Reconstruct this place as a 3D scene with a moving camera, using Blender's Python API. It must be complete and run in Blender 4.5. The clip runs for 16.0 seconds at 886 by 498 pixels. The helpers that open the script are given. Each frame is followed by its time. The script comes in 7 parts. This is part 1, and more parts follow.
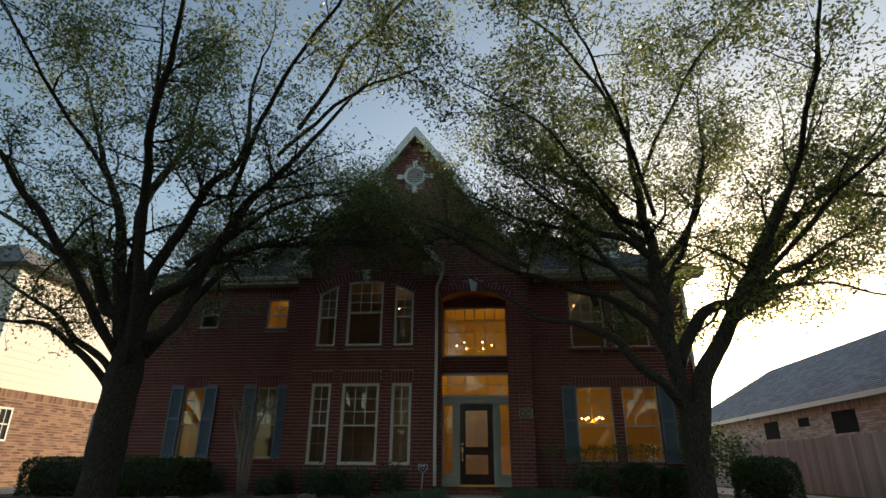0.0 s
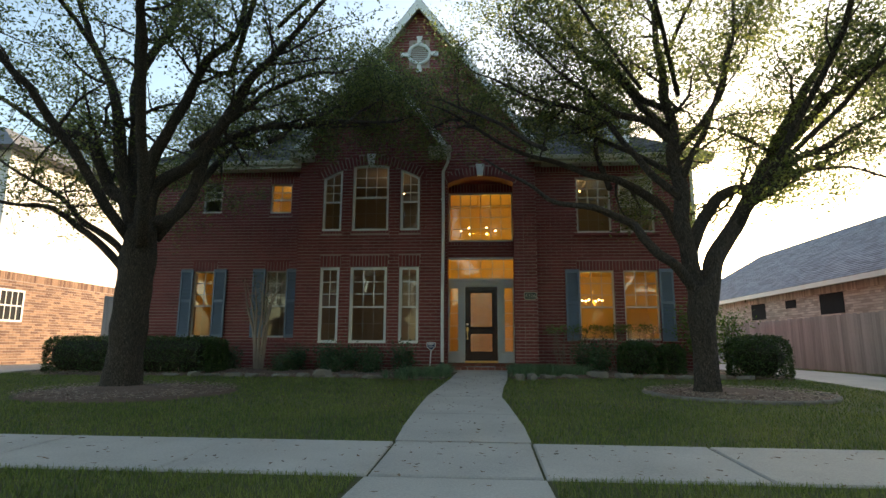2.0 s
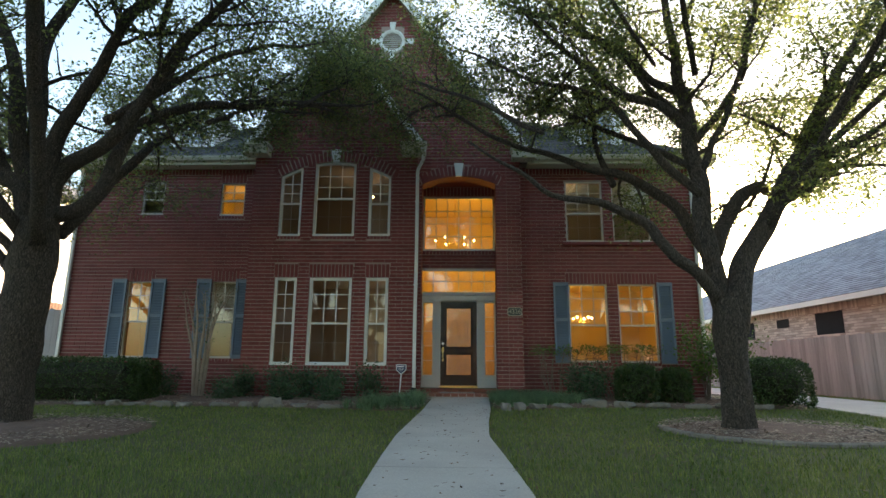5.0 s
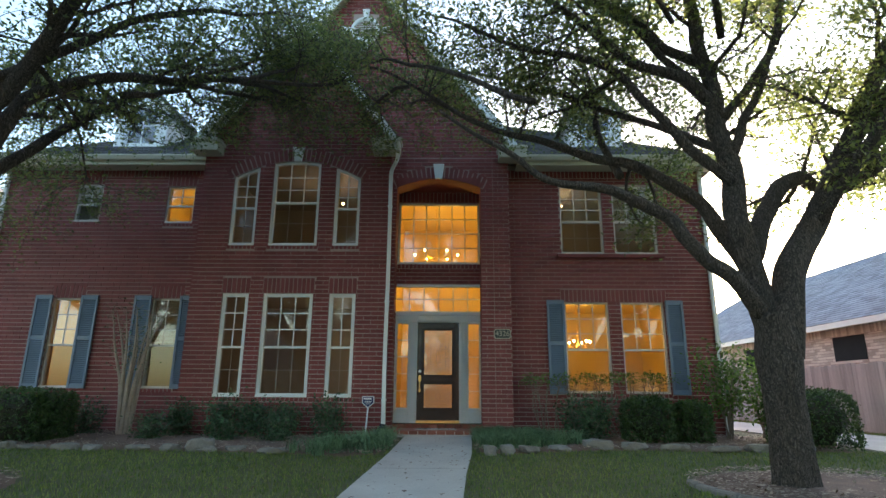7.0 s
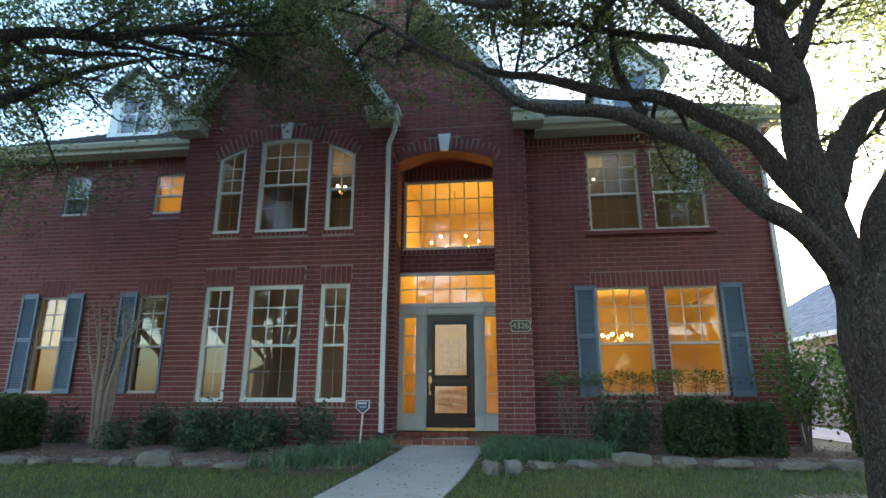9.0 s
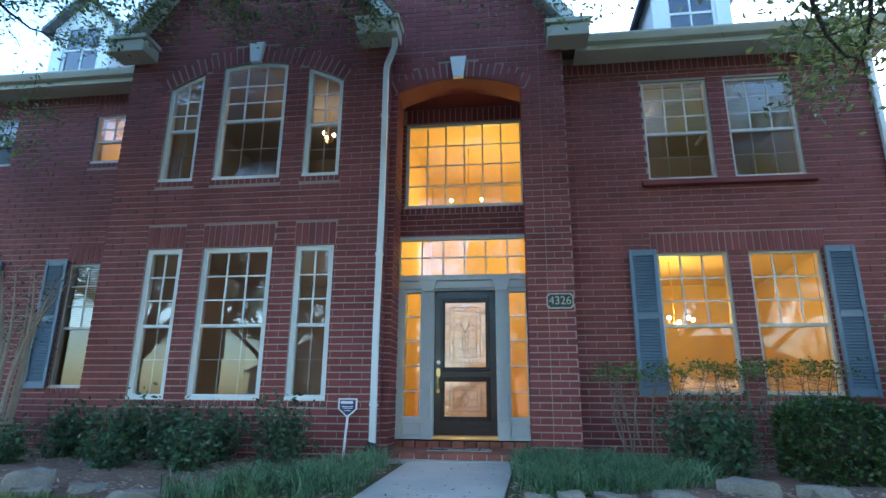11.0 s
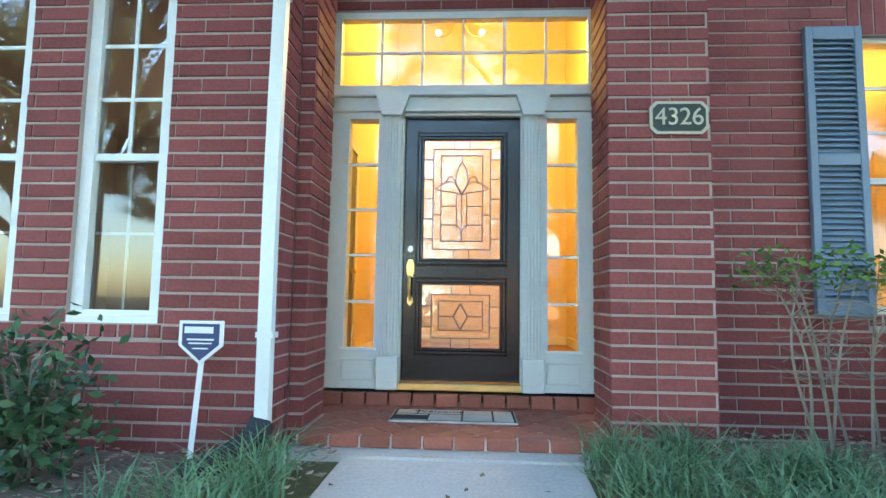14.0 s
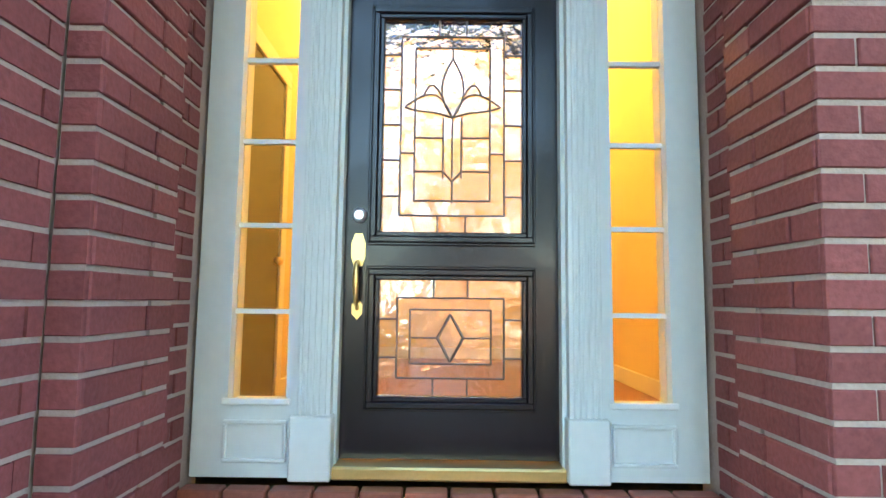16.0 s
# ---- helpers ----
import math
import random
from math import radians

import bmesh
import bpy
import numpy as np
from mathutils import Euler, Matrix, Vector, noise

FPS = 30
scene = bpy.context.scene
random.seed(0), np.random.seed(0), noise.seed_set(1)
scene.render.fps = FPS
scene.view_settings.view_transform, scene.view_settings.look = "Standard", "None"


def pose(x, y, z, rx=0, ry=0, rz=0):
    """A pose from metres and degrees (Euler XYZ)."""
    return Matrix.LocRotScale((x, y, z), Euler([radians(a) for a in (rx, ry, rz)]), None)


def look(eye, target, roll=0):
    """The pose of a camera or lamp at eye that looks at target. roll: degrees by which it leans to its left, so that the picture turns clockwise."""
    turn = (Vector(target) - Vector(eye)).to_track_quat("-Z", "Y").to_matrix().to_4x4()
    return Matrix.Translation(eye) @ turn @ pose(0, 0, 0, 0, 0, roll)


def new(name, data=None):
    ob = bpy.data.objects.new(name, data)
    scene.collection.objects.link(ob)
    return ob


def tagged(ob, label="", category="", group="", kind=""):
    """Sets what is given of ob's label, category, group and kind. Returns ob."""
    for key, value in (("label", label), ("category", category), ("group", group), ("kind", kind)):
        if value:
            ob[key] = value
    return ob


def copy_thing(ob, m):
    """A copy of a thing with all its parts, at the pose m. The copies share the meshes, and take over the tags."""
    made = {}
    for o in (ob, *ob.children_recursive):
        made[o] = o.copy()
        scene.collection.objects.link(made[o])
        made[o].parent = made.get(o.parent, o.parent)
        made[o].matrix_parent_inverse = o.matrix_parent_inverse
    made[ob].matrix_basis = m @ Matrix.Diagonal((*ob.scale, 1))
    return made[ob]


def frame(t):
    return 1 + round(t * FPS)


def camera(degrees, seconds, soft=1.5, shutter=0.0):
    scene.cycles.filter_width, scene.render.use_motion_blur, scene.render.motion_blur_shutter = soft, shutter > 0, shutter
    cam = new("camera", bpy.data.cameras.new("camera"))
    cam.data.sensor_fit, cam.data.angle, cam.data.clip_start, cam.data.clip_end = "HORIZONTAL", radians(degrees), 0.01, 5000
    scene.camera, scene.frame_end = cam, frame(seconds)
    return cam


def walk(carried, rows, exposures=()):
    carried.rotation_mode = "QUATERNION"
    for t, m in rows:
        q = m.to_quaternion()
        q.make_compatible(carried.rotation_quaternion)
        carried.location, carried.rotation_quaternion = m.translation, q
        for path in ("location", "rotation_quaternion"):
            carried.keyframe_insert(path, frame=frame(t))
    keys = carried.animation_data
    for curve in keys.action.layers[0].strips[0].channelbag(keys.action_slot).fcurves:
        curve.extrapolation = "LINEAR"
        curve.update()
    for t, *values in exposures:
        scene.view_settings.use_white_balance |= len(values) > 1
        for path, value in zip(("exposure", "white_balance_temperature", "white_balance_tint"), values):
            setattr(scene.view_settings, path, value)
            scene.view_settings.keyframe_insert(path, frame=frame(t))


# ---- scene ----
cam = camera(77.0, 16.0)
PATH = [
    (0, (0.567, -0.133, 1.566), (0.391, 1.721, 2.296), 0.4),
    (0.5, (0.442, -0.094, 1.563), (0.267, 1.805, 2.165), 0.4),
    (1, (0.329, -0.057, 1.556), (0.158, 1.876, 2.04), 0.5),
    (1.5, (0.238, -0.014, 1.547), (0.075, 1.939, 1.947), 0.3),
    (2, (0.173, 0.005, 1.538), (0.016, 1.969, 1.882), 0.3),
    (2.5, (0.115, 0.044, 1.533), (-0.034, 2.013, 1.853), 0.3),
    (3, (0.058, 0.208, 1.537), (-0.072, 2.178, 1.862), 0.4),
    (3.5, (0.013, 0.541, 1.548), (-0.083, 2.511, 1.875), 0.2),
    (4, (-0.002, 0.92, 1.559), (-0.073, 2.889, 1.903), 0.3),
    (6.5, (0.145, 3.196, 1.692), (0.104, 5.133, 2.189), 0.4),
    (7, (0.263, 3.61, 1.699), (0.236, 5.546, 2.201), 0.4),
    (7.5, (0.469, 3.98, 1.701), (0.417, 5.915, 2.207), 0.1),
    (8, (0.708, 4.344, 1.7), (0.603, 6.275, 2.21), 0.0),
    (8.5, (0.937, 4.751, 1.704), (0.787, 6.68, 2.214), -0.0),
    (9, (1.116, 5.257, 1.71), (0.89, 7.178, 2.22), -0.0),
    (9.2, (1.126, 5.494, 1.711), (0.885, 7.414, 2.219), -0.0),
    (11.5, (0.557, 8.351, 1.629), (0.321, 10.267, 2.151), 0.6),
    (12, (0.422, 9.002, 1.65), (0.248, 10.933, 2.141), 1.0),
    (12.5, (0.264, 9.695, 1.659), (0.115, 11.638, 2.107), 0.8),
    (13, (0.234, 10.335, 1.663), (0.091, 12.299, 2.013), 0.9),
    (13.5, (0.151, 11.01, 1.705), (0.022, 12.992, 1.942), 0.9),
    (14, (0.107, 11.65, 1.759), (-0.007, 13.638, 1.945), 0.9),
    (14.5, (0.035, 12.217, 1.793), (-0.036, 14.209, 1.957), 0.7),
    (15, (-0.078, 12.764, 1.747), (-0.096, 14.755, 1.927), 0.8),
    (15.5, (-0.042, 13.249, 1.736), (-0.054, 15.239, 1.93), 0.7),
    (16, (-0.023, 13.628, 1.795), (-0.033, 15.619, 1.983), 0.7),
]
EXPOSURE = [(0.0, 0.8, 7000, 10), (1.0, 1.45, 7000, 10), (2.5, 1.85, 7000, 10), (4.0, 2.15, 6950, 10), (7.0, 2.65, 6300, 11), (9.0, 2.9, 5850, 11), (11.5, 3.4, 4900, 11), (13.0, 3.85, 5250, 10), (14.5, 4.45, 5550, 10), (16.0, 4.7, 5650, 10)]
walk(cam, [(t, look(eye, target, roll)) for t, eye, target, roll in PATH], EXPOSURE)

# ---- world, sun ----
SUN_AZ, SUN_EL = radians(24), radians(8.2)
SUN_DIR = Vector((math.sin(SUN_AZ) * math.cos(SUN_EL), math.cos(SUN_AZ) * math.cos(SUN_EL), math.sin(SUN_EL)))
world = bpy.data.worlds.new("sky")
scene.world = world
world.use_nodes = True
wn = world.node_tree.nodes
sky = wn.new("ShaderNodeTexSky")
sky.sky_type, sky.sun_disc, sky.sun_elevation, sky.sun_rotation = "NISHITA", False, SUN_EL, SUN_AZ
sky.air_density, sky.dust_density, sky.ozone_density = 1.0, 1.2, 1.2
world.node_tree.links.new(sky.outputs[0], wn["Background"].inputs[0])
wn["Background"].inputs[1].default_value = 0.15
sun = new("sun", bpy.data.lights.new("sun", "SUN"))
sun.data.energy, sun.data.angle, sun.data.color = 4.0, radians(0.6), (1.0, 0.82, 0.6)
sun.matrix_world = look(SUN_DIR * 50, (0, 0, 0))


# ---- materials ----
def nodes_of(name):
    m = bpy.data.materials.new(name)
    m.use_nodes = True
    return m, m.node_tree.nodes, m.node_tree.links


def mat(name, color, rough=0.6, var=0.2, scale=3.0, fine=40.0, bump=0.15, metal=0.0, tint=None, rnd=0.0, coat=0.0, spec=0.5, stretch=None, trans=0.0):
    """A surface with broad stains and fine grain; rnd: change from piece to piece."""
    m, n, l = nodes_of(name)
    p = n["Principled BSDF"]
    geo = n.new("ShaderNodeNewGeometry")
    src = geo.outputs["Position"]
    if stretch:
        mp = n.new("ShaderNodeMapping")
        mp.inputs["Scale"].default_value = stretch
        l.new(src, mp.inputs["Vector"])
        src = mp.outputs[0]
    a, b = n.new("ShaderNodeTexNoise"), n.new("ShaderNodeTexNoise")
    a.inputs["Scale"].default_value, b.inputs["Scale"].default_value = scale, fine
    a.inputs["Detail"].default_value, b.inputs["Detail"].default_value = 5, 4
    l.new(src, a.inputs["Vector"]), l.new(src, b.inputs["Vector"])
    add = n.new("ShaderNodeMath")
    add.operation = "ADD"
    l.new(a.outputs[0], add.inputs[0]), l.new(b.outputs[0], add.inputs[1])
    last = add.outputs[0]
    if rnd:
        info = n.new("ShaderNodeObjectInfo")
        wn1 = n.new("ShaderNodeMath")
        wn1.operation = "ADD"
        l.new(info.outputs["Random"], wn1.inputs[0]), l.new(geo.outputs["Random Per Island"], wn1.inputs[1])
        fr = n.new("ShaderNodeMath")
        fr.operation = "FRACT"
        l.new(wn1.outputs[0], fr.inputs[0])
        mul = n.new("ShaderNodeMath")
        mul.operation = "MULTIPLY_ADD"
        mul.inputs[1].default_value = rnd
        l.new(fr.outputs[0], mul.inputs[0]), l.new(last, mul.inputs[2])
        sub = n.new("ShaderNodeMath")
        sub.operation = "SUBTRACT"
        sub.inputs[1].default_value = rnd / 2
        l.new(mul.outputs[0], sub.inputs[0])
        last = sub.outputs[0]
    rampn = n.new("ShaderNodeMapRange")
    rampn.inputs[1].default_value, rampn.inputs[2].default_value = 0.55, 1.45
    l.new(last, rampn.inputs[0])
    mix = n.new("ShaderNodeMix")
    mix.data_type = "RGBA"
    c = Vector(color)
    lo = c * (1 - var)
    hi = Vector(tint) if tint else c * (1 + var)
    mix.inputs["A"].default_value, mix.inputs["B"].default_value = (*lo, 1), (*hi, 1)
    l.new(rampn.outputs[0], mix.inputs["Factor"])
    l.new(mix.outputs["Result"], p.inputs["Base Color"])
    p.inputs["Roughness"].default_value, p.inputs["Metallic"].default_value = rough, metal
    p.inputs["Coat Weight"].default_value, p.inputs["Specular IOR Level"].default_value = coat, spec
    if bump:
        bp = n.new("ShaderNodeBump")
        bp.inputs["Strength"].default_value, bp.inputs["Distance"].default_value = bump, 0.01
        l.new(b.outputs[0], bp.inputs["Height"])
        l.new(bp.outputs[0], p.inputs["Normal"])
    if trans:
        tr = n.new("ShaderNodeBsdfTranslucent")
        ms = n.new("ShaderNodeMixShader")
        ms.inputs[0].default_value = trans
        l.new(mix.outputs["Result"], tr.inputs[0])
        l.new(p.outputs[0], ms.inputs[1]), l.new(tr.outputs[0], ms.inputs[2])
        l.new(ms.outputs[0], n["Material Output"].inputs[0])
    return m


def glow(name, color, strength):
    m, n, l = nodes_of(name)
    p = n["Principled BSDF"]
    p.inputs["Emission Color"].default_value, p.inputs["Emission Strength"].default_value = (*color, 1), strength
    p.inputs["Base Color"].default_value = (*color, 1)
    return m


def glass_mat(name, ior=1.5, tint=(1, 1, 1), rough=0.0, bump=0.0, bscale=30.0):
    m, n, l = nodes_of(name)
    n.remove(n["Principled BSDF"])
    fr, tr, gl, mx = n.new("ShaderNodeFresnel"), n.new("ShaderNodeBsdfTransparent"), n.new("ShaderNodeBsdfGlossy"), n.new("ShaderNodeMixShader")
    fr.inputs[0].default_value = ior
    tr.inputs[0].default_value = (*tint, 1)
    gl.inputs["Roughness"].default_value = rough
    if bump:
        t, b = n.new("ShaderNodeTexNoise"), n.new("ShaderNodeBump")
        t.inputs["Scale"].default_value = bscale
        geo = n.new("ShaderNodeNewGeometry")
        l.new(geo.outputs["Position"], t.inputs["Vector"])
        b.inputs["Strength"].default_value, b.inputs["Distance"].default_value = bump, 0.01
        l.new(t.outputs[0], b.inputs["Height"])
        l.new(b.outputs[0], gl.inputs["Normal"]), l.new(b.outputs[0], fr.inputs["Normal"])
    l.new(fr.outputs[0], mx.inputs[0]), l.new(tr.outputs[0], mx.inputs[1]), l.new(gl.outputs[0], mx.inputs[2])
    l.new(mx.outputs[0], n["Material Output"].inputs[0])
    return m


BRICK = mat("red_brick", (0.178, 0.045, 0.044), 0.75, 0.22, 2.0, 60, 0.35, rnd=0.42, tint=(0.25, 0.07, 0.068), spec=0.3)
MORTAR = mat("mortar", (0.375, 0.295, 0.26), 0.9, 0.2, 3, 80, 0.4)
WHITE = mat("white_trim_paint", (0.72, 0.74, 0.72), 0.45, 0.06, 2, 30, 0.05)
CREAM = mat("cream_soffit_paint", (0.46, 0.44, 0.34), 0.6, 0.1, 2, 30, 0.05)
GREYTRIM = mat("pale_green_grey_trim", (0.64, 0.675, 0.655), 0.45, 0.05, 2, 22, 0.012)
BLUE = mat("slate_blue_shutter_paint", (0.15, 0.205, 0.28), 0.5, 0.12, 3, 40, 0.05)
ROOF = mat("grey_shingles", (0.12, 0.12, 0.125), 0.9, 0.3, 2, 30, 0.4, rnd=0.8)
# blue-grey lightened further, with distance haze put into the colour
ROOF2 = mat("hazed_blue_grey_shingles", (0.27, 0.29, 0.33), 0.9, 0.25, 2, 30, 0.4, rnd=0.8)
CONCRETE = mat("concrete", (0.48, 0.455, 0.42), 0.85, 0.25, 1.3, 60, 0.25)
GRASS_GROUND = mat("lawn_soil", (0.075, 0.10, 0.028), 0.95, 0.4, 0.9, 25, 0.6, tint=(0.12, 0.11, 0.05))
BLADE = mat("grass_blade", (0.10, 0.20, 0.035), 0.55, 0.35, 0.8, 12, 0, rnd=0.7, tint=(0.28, 0.32, 0.08), trans=0.4)
LIRIOPE = mat("dark_grass_blade", (0.09, 0.20, 0.09), 0.4, 0.35, 1.5, 12, 0, rnd=0.8, tint=(0.25, 0.38, 0.20), trans=0.3)
MULCH = mat("brown_mulch", (0.17, 0.105, 0.08), 0.95, 0.5, 5, 60, 0.8)
CHIP = mat("bark_chip", (0.19, 0.125, 0.09), 0.9, 0.4, 5, 60, 0.2, rnd=1.0, tint=(0.50, 0.39, 0.30))
ROCK = mat("limestone_rock", (0.22, 0.20, 0.175), 0.9, 0.35, 4, 40, 0.8)


def bark_mat(name, groove, ridge):
    """Oak bark: long upright plates parted by deep dark fissures."""
    m, n, l = nodes_of(name)
    p = n["Principled BSDF"]
    geo = n.new("ShaderNodeNewGeometry")
    warp = n.new("ShaderNodeTexNoise")
    warp.inputs["Scale"].default_value, warp.inputs["Detail"].default_value = 9.0, 5
    l.new(geo.outputs["Position"], warp.inputs["Vector"])
    off = n.new("ShaderNodeVectorMath")
    off.operation = "MULTIPLY_ADD"
    off.inputs[1].default_value = (0.11, 0.11, 0.5)
    l.new(warp.outputs["Color"], off.inputs[0]), l.new(geo.outputs["Position"], off.inputs[2])
    mp = n.new("ShaderNodeMapping")
    mp.inputs["Scale"].default_value = (1, 1, 0.20)
    l.new(off.outputs[0], mp.inputs["Vector"])
    vor = n.new("ShaderNodeTexVoronoi")
    vor.feature = "DISTANCE_TO_EDGE"
    vor.inputs["Scale"].default_value = 44
    l.new(mp.outputs[0], vor.inputs["Vector"])
    plate = n.new("ShaderNodeMapRange")
    plate.inputs[1].default_value, plate.inputs[2].default_value = -0.08, 0.42
    l.new(vor.outputs["Distance"], plate.inputs[0])
    grain = n.new("ShaderNodeTexNoise")
    grain.inputs["Scale"].default_value, grain.inputs["Detail"].default_value = 60, 5
    l.new(mp.outputs[0], grain.inputs["Vector"])
    hgt = n.new("ShaderNodeMath")
    hgt.operation = "MULTIPLY_ADD"
    hgt.inputs[1].default_value = 1.3
    l.new(grain.outputs[0], hgt.inputs[0]), l.new(plate.outputs[0], hgt.inputs[2])
    mr = n.new("ShaderNodeMapRange")
    mr.inputs[1].default_value, mr.inputs[2].default_value = 0.75, 1.7
    l.new(hgt.outputs[0], mr.inputs[0])
    mix = n.new("ShaderNodeMix")
    mix.data_type = "RGBA"
    mix.inputs["A"].default_value, mix.inputs["B"].default_value = (*groove, 1), (*ridge, 1)
    l.new(mr.outputs[0], mix.inputs["Factor"]), l.new(mix.outputs["Result"], p.inputs["Base Color"])
    bp = n.new("ShaderNodeBump")
    bp.inputs["Strength"].default_value, bp.inputs["Distance"].default_value = 0.9, 0.03
    l.new(hgt.outputs[0], bp.inputs["Height"]), l.new(bp.outputs[0], p.inputs["Normal"])
    p.inputs["Roughness"].default_value = 0.95
    return m


BARK = bark_mat("oak_bark", (0.03, 0.025, 0.021), (0.17, 0.14, 0.115))
LEAF = mat("oak_leaf", (0.12, 0.17, 0.075), 0.36, 0.4, 0.7, 9, 0, rnd=0.9, tint=(0.26, 0.30, 0.09), trans=0.62)
HEDGE = mat("hedge_leaf", (0.03, 0.075, 0.02), 0.45, 0.4, 1.5, 9, 0, rnd=0.9, tint=(0.075, 0.14, 0.035), trans=0.3)
SHRUB = mat("shrub_leaf", (0.035, 0.095, 0.045), 0.35, 0.4, 1.5, 9, 0, rnd=0.9, tint=(0.085, 0.17, 0.07), trans=0.25)
BRIGHTLEAF = mat("bright_shrub_leaf", (0.07, 0.16, 0.03), 0.4, 0.35, 1.5, 9, 0, rnd=0.9, tint=(0.16, 0.28, 0.05), trans=0.4)
TWIG = mat("grey_twig", (0.20, 0.165, 0.13), 0.9, 0.3, 6, 40, 0.3)
FENCE = mat("weathered_cedar", (0.40, 0.395, 0.39), 0.9, 0.25, 2, 30, 0.4, rnd=0.8, stretch=(6, 6, 0.6))
DOORMAT = mat("dark_stained_door", (0.011, 0.007, 0.009), 0.24, 0.12, 1.5, 14, 0, spec=0.4, coat=0.08)
BRASS = mat("polished_brass", (0.85, 0.60, 0.22), 0.28, 0.08, 6, 60, 0.03, metal=0.85)
STEEL = mat("brushed_nickel", (0.7, 0.7, 0.68), 0.3, 0.05, 6, 60, 0.03, metal=1.0)
CAME = mat("lead_came", (0.16, 0.15, 0.14), 0.4, 0.1, 6, 60, 0.05, metal=0.8)
TILE = mat("terracotta_tile", (0.30, 0.095, 0.06), 0.55, 0.25, 3, 50, 0.15, rnd=0.7)
GROUT = mat("tile_grout", (0.70, 0.58, 0.52), 0.9, 0.15, 3, 60, 0.2)
BLACK = mat("black_plastic", (0.018, 0.018, 0.02), 0.5, 0.2, 5, 40, 0.05)
NAVY = mat("navy_print", (0.03, 0.045, 0.13), 0.5, 0.1, 5, 40, 0)
SIGNWHITE = mat("white_plastic", (0.78, 0.78, 0.80), 0.45, 0.05, 5, 40, 0)
PLAQUE = mat("dark_green_enamel", (0.02, 0.035, 0.03), 0.4, 0.15, 8, 40, 0.03)
PLAQUEGOLD = mat("aged_pewter_paint", (0.46, 0.43, 0.34), 0.45, 0.15, 8, 60, 0.05, metal=0.3)
MATGREY = mat("printed_door_mat", (0.52, 0.49, 0.46), 0.95, 0.25, 6, 120, 0.4)
MATDARK = mat("mat_dark_print", (0.035, 0.033, 0.032), 0.95, 0.25, 6, 120, 0.3)
ROOMWALL = mat("warm_plaster", (0.72, 0.57, 0.27), 0.8, 0.05, 1, 30, 0.03)
ROOMDIM = mat("beige_plaster", (0.45, 0.40, 0.33), 0.8, 0.06, 1, 30, 0.03)
WOODFLOOR = mat("oak_floor", (0.30, 0.13, 0.05), 0.35, 0.25, 3, 30, 0.05, stretch=(8, 1, 1))
BLIND = mat("pale_blind", (0.62, 0.66, 0.64), 0.6, 0.05, 3, 30, 0)
SIDING = mat("white_siding", (0.74, 0.72, 0.67), 0.6, 0.06, 1, 20, 0.05)
# base colour darkened to carry the shade on the left neighbour's lower wall
BRICK2 = mat("shaded_mixed_tan_brick", (0.22, 0.105, 0.07), 0.85, 0.35, 2, 40, 0.3, rnd=1.2, tint=(0.36, 0.21, 0.135))
BRICK3 = mat("pale_tan_brick", (0.54, 0.46, 0.39), 0.85, 0.25, 2, 40, 0.3, rnd=1.0, tint=(0.72, 0.65, 0.57))
DARKGLASS = mat("solar_screen", (0.022, 0.024, 0.028), 0.85, 0.2, 3, 60, 0.05, spec=0.12)
GLASS = glass_mat("window_glass", 2.0, bump=0.006, bscale=1.2)
SCREENED = glass_mat("screened_window_glass", 1.6, (0.72, 0.72, 0.70))
SIDEGLASS = glass_mat("sidelight_glass", 1.5)
LEADED = glass_mat("textured_glass", 2.2, (0.86, 0.85, 0.80), 0.04, 0.35, 22)
BULB = glow("warm_bulb", (1.0, 0.62, 0.25), 3.5)


# ---- building helpers ----
def obj(name, bm, material, parent=None, label="", smooth=False):
    me = bpy.data.meshes.new(name)
    bm.to_mesh(me)
    bm.free()
    me.materials.append(material)
    if smooth:
        for f in me.polygons:
            f.use_smooth = True
    ob = new(name, me)
    if parent:
        ob.parent = parent
    if label:
        ob["label"] = label
    return ob


part = obj


def thing(name, label, category, group="", at=(0, 0, 0)):
    e = new(name)
    e.location = at
    e.empty_display_size = 0.1
    bpy.context.view_layer.update()
    return tagged(e, label, category, group)


def structure(ob, label="", category=""):
    return tagged(ob, label, category, "", "structure")


def box(bm, x0, x1, y0, y1, z0, z1, bevel=0.0, m=None):
    v = [bm.verts.new((x, y, z)) for z in (z0, z1) for y in (y0, y1) for x in (x0, x1)]
    fs = [bm.faces.new([v[i] for i in q]) for q in ((0, 2, 3, 1), (4, 5, 7, 6), (0, 1, 5, 4), (2, 6, 7, 3), (0, 4, 6, 2), (1, 3, 7, 5))]
    if bevel:
        es = list({e for f in fs for e in f.edges})
        r = bmesh.ops.bevel(bm, geom=es, offset=bevel, segments=1, affect="EDGES", profile=0.5)
        v = list({w for f in r["faces"] for w in f.verts} | {w for w in v if w.is_valid})
    if m:
        for w in v:
            w.co = m @ w.co
    return v


def boxes(name, items, material, parent=None, bevel=0.0, label=""):
    bm = bmesh.new()
    for b in items:
        box(bm, *b, bevel=bevel)
    return obj(name, bm, material, parent, label)


def raw(name, verts, faces, material, parent=None, label="", smooth=False):
    me = bpy.data.meshes.new(name)
    me.from_pydata(verts, [], faces)
    me.materials.append(material)
    if smooth:
        me.polygons.foreach_set("use_smooth", [True] * len(me.polygons))
    ob = new(name, me)
    if parent:
        ob.parent = parent
    if label:
        ob["label"] = label
    return ob


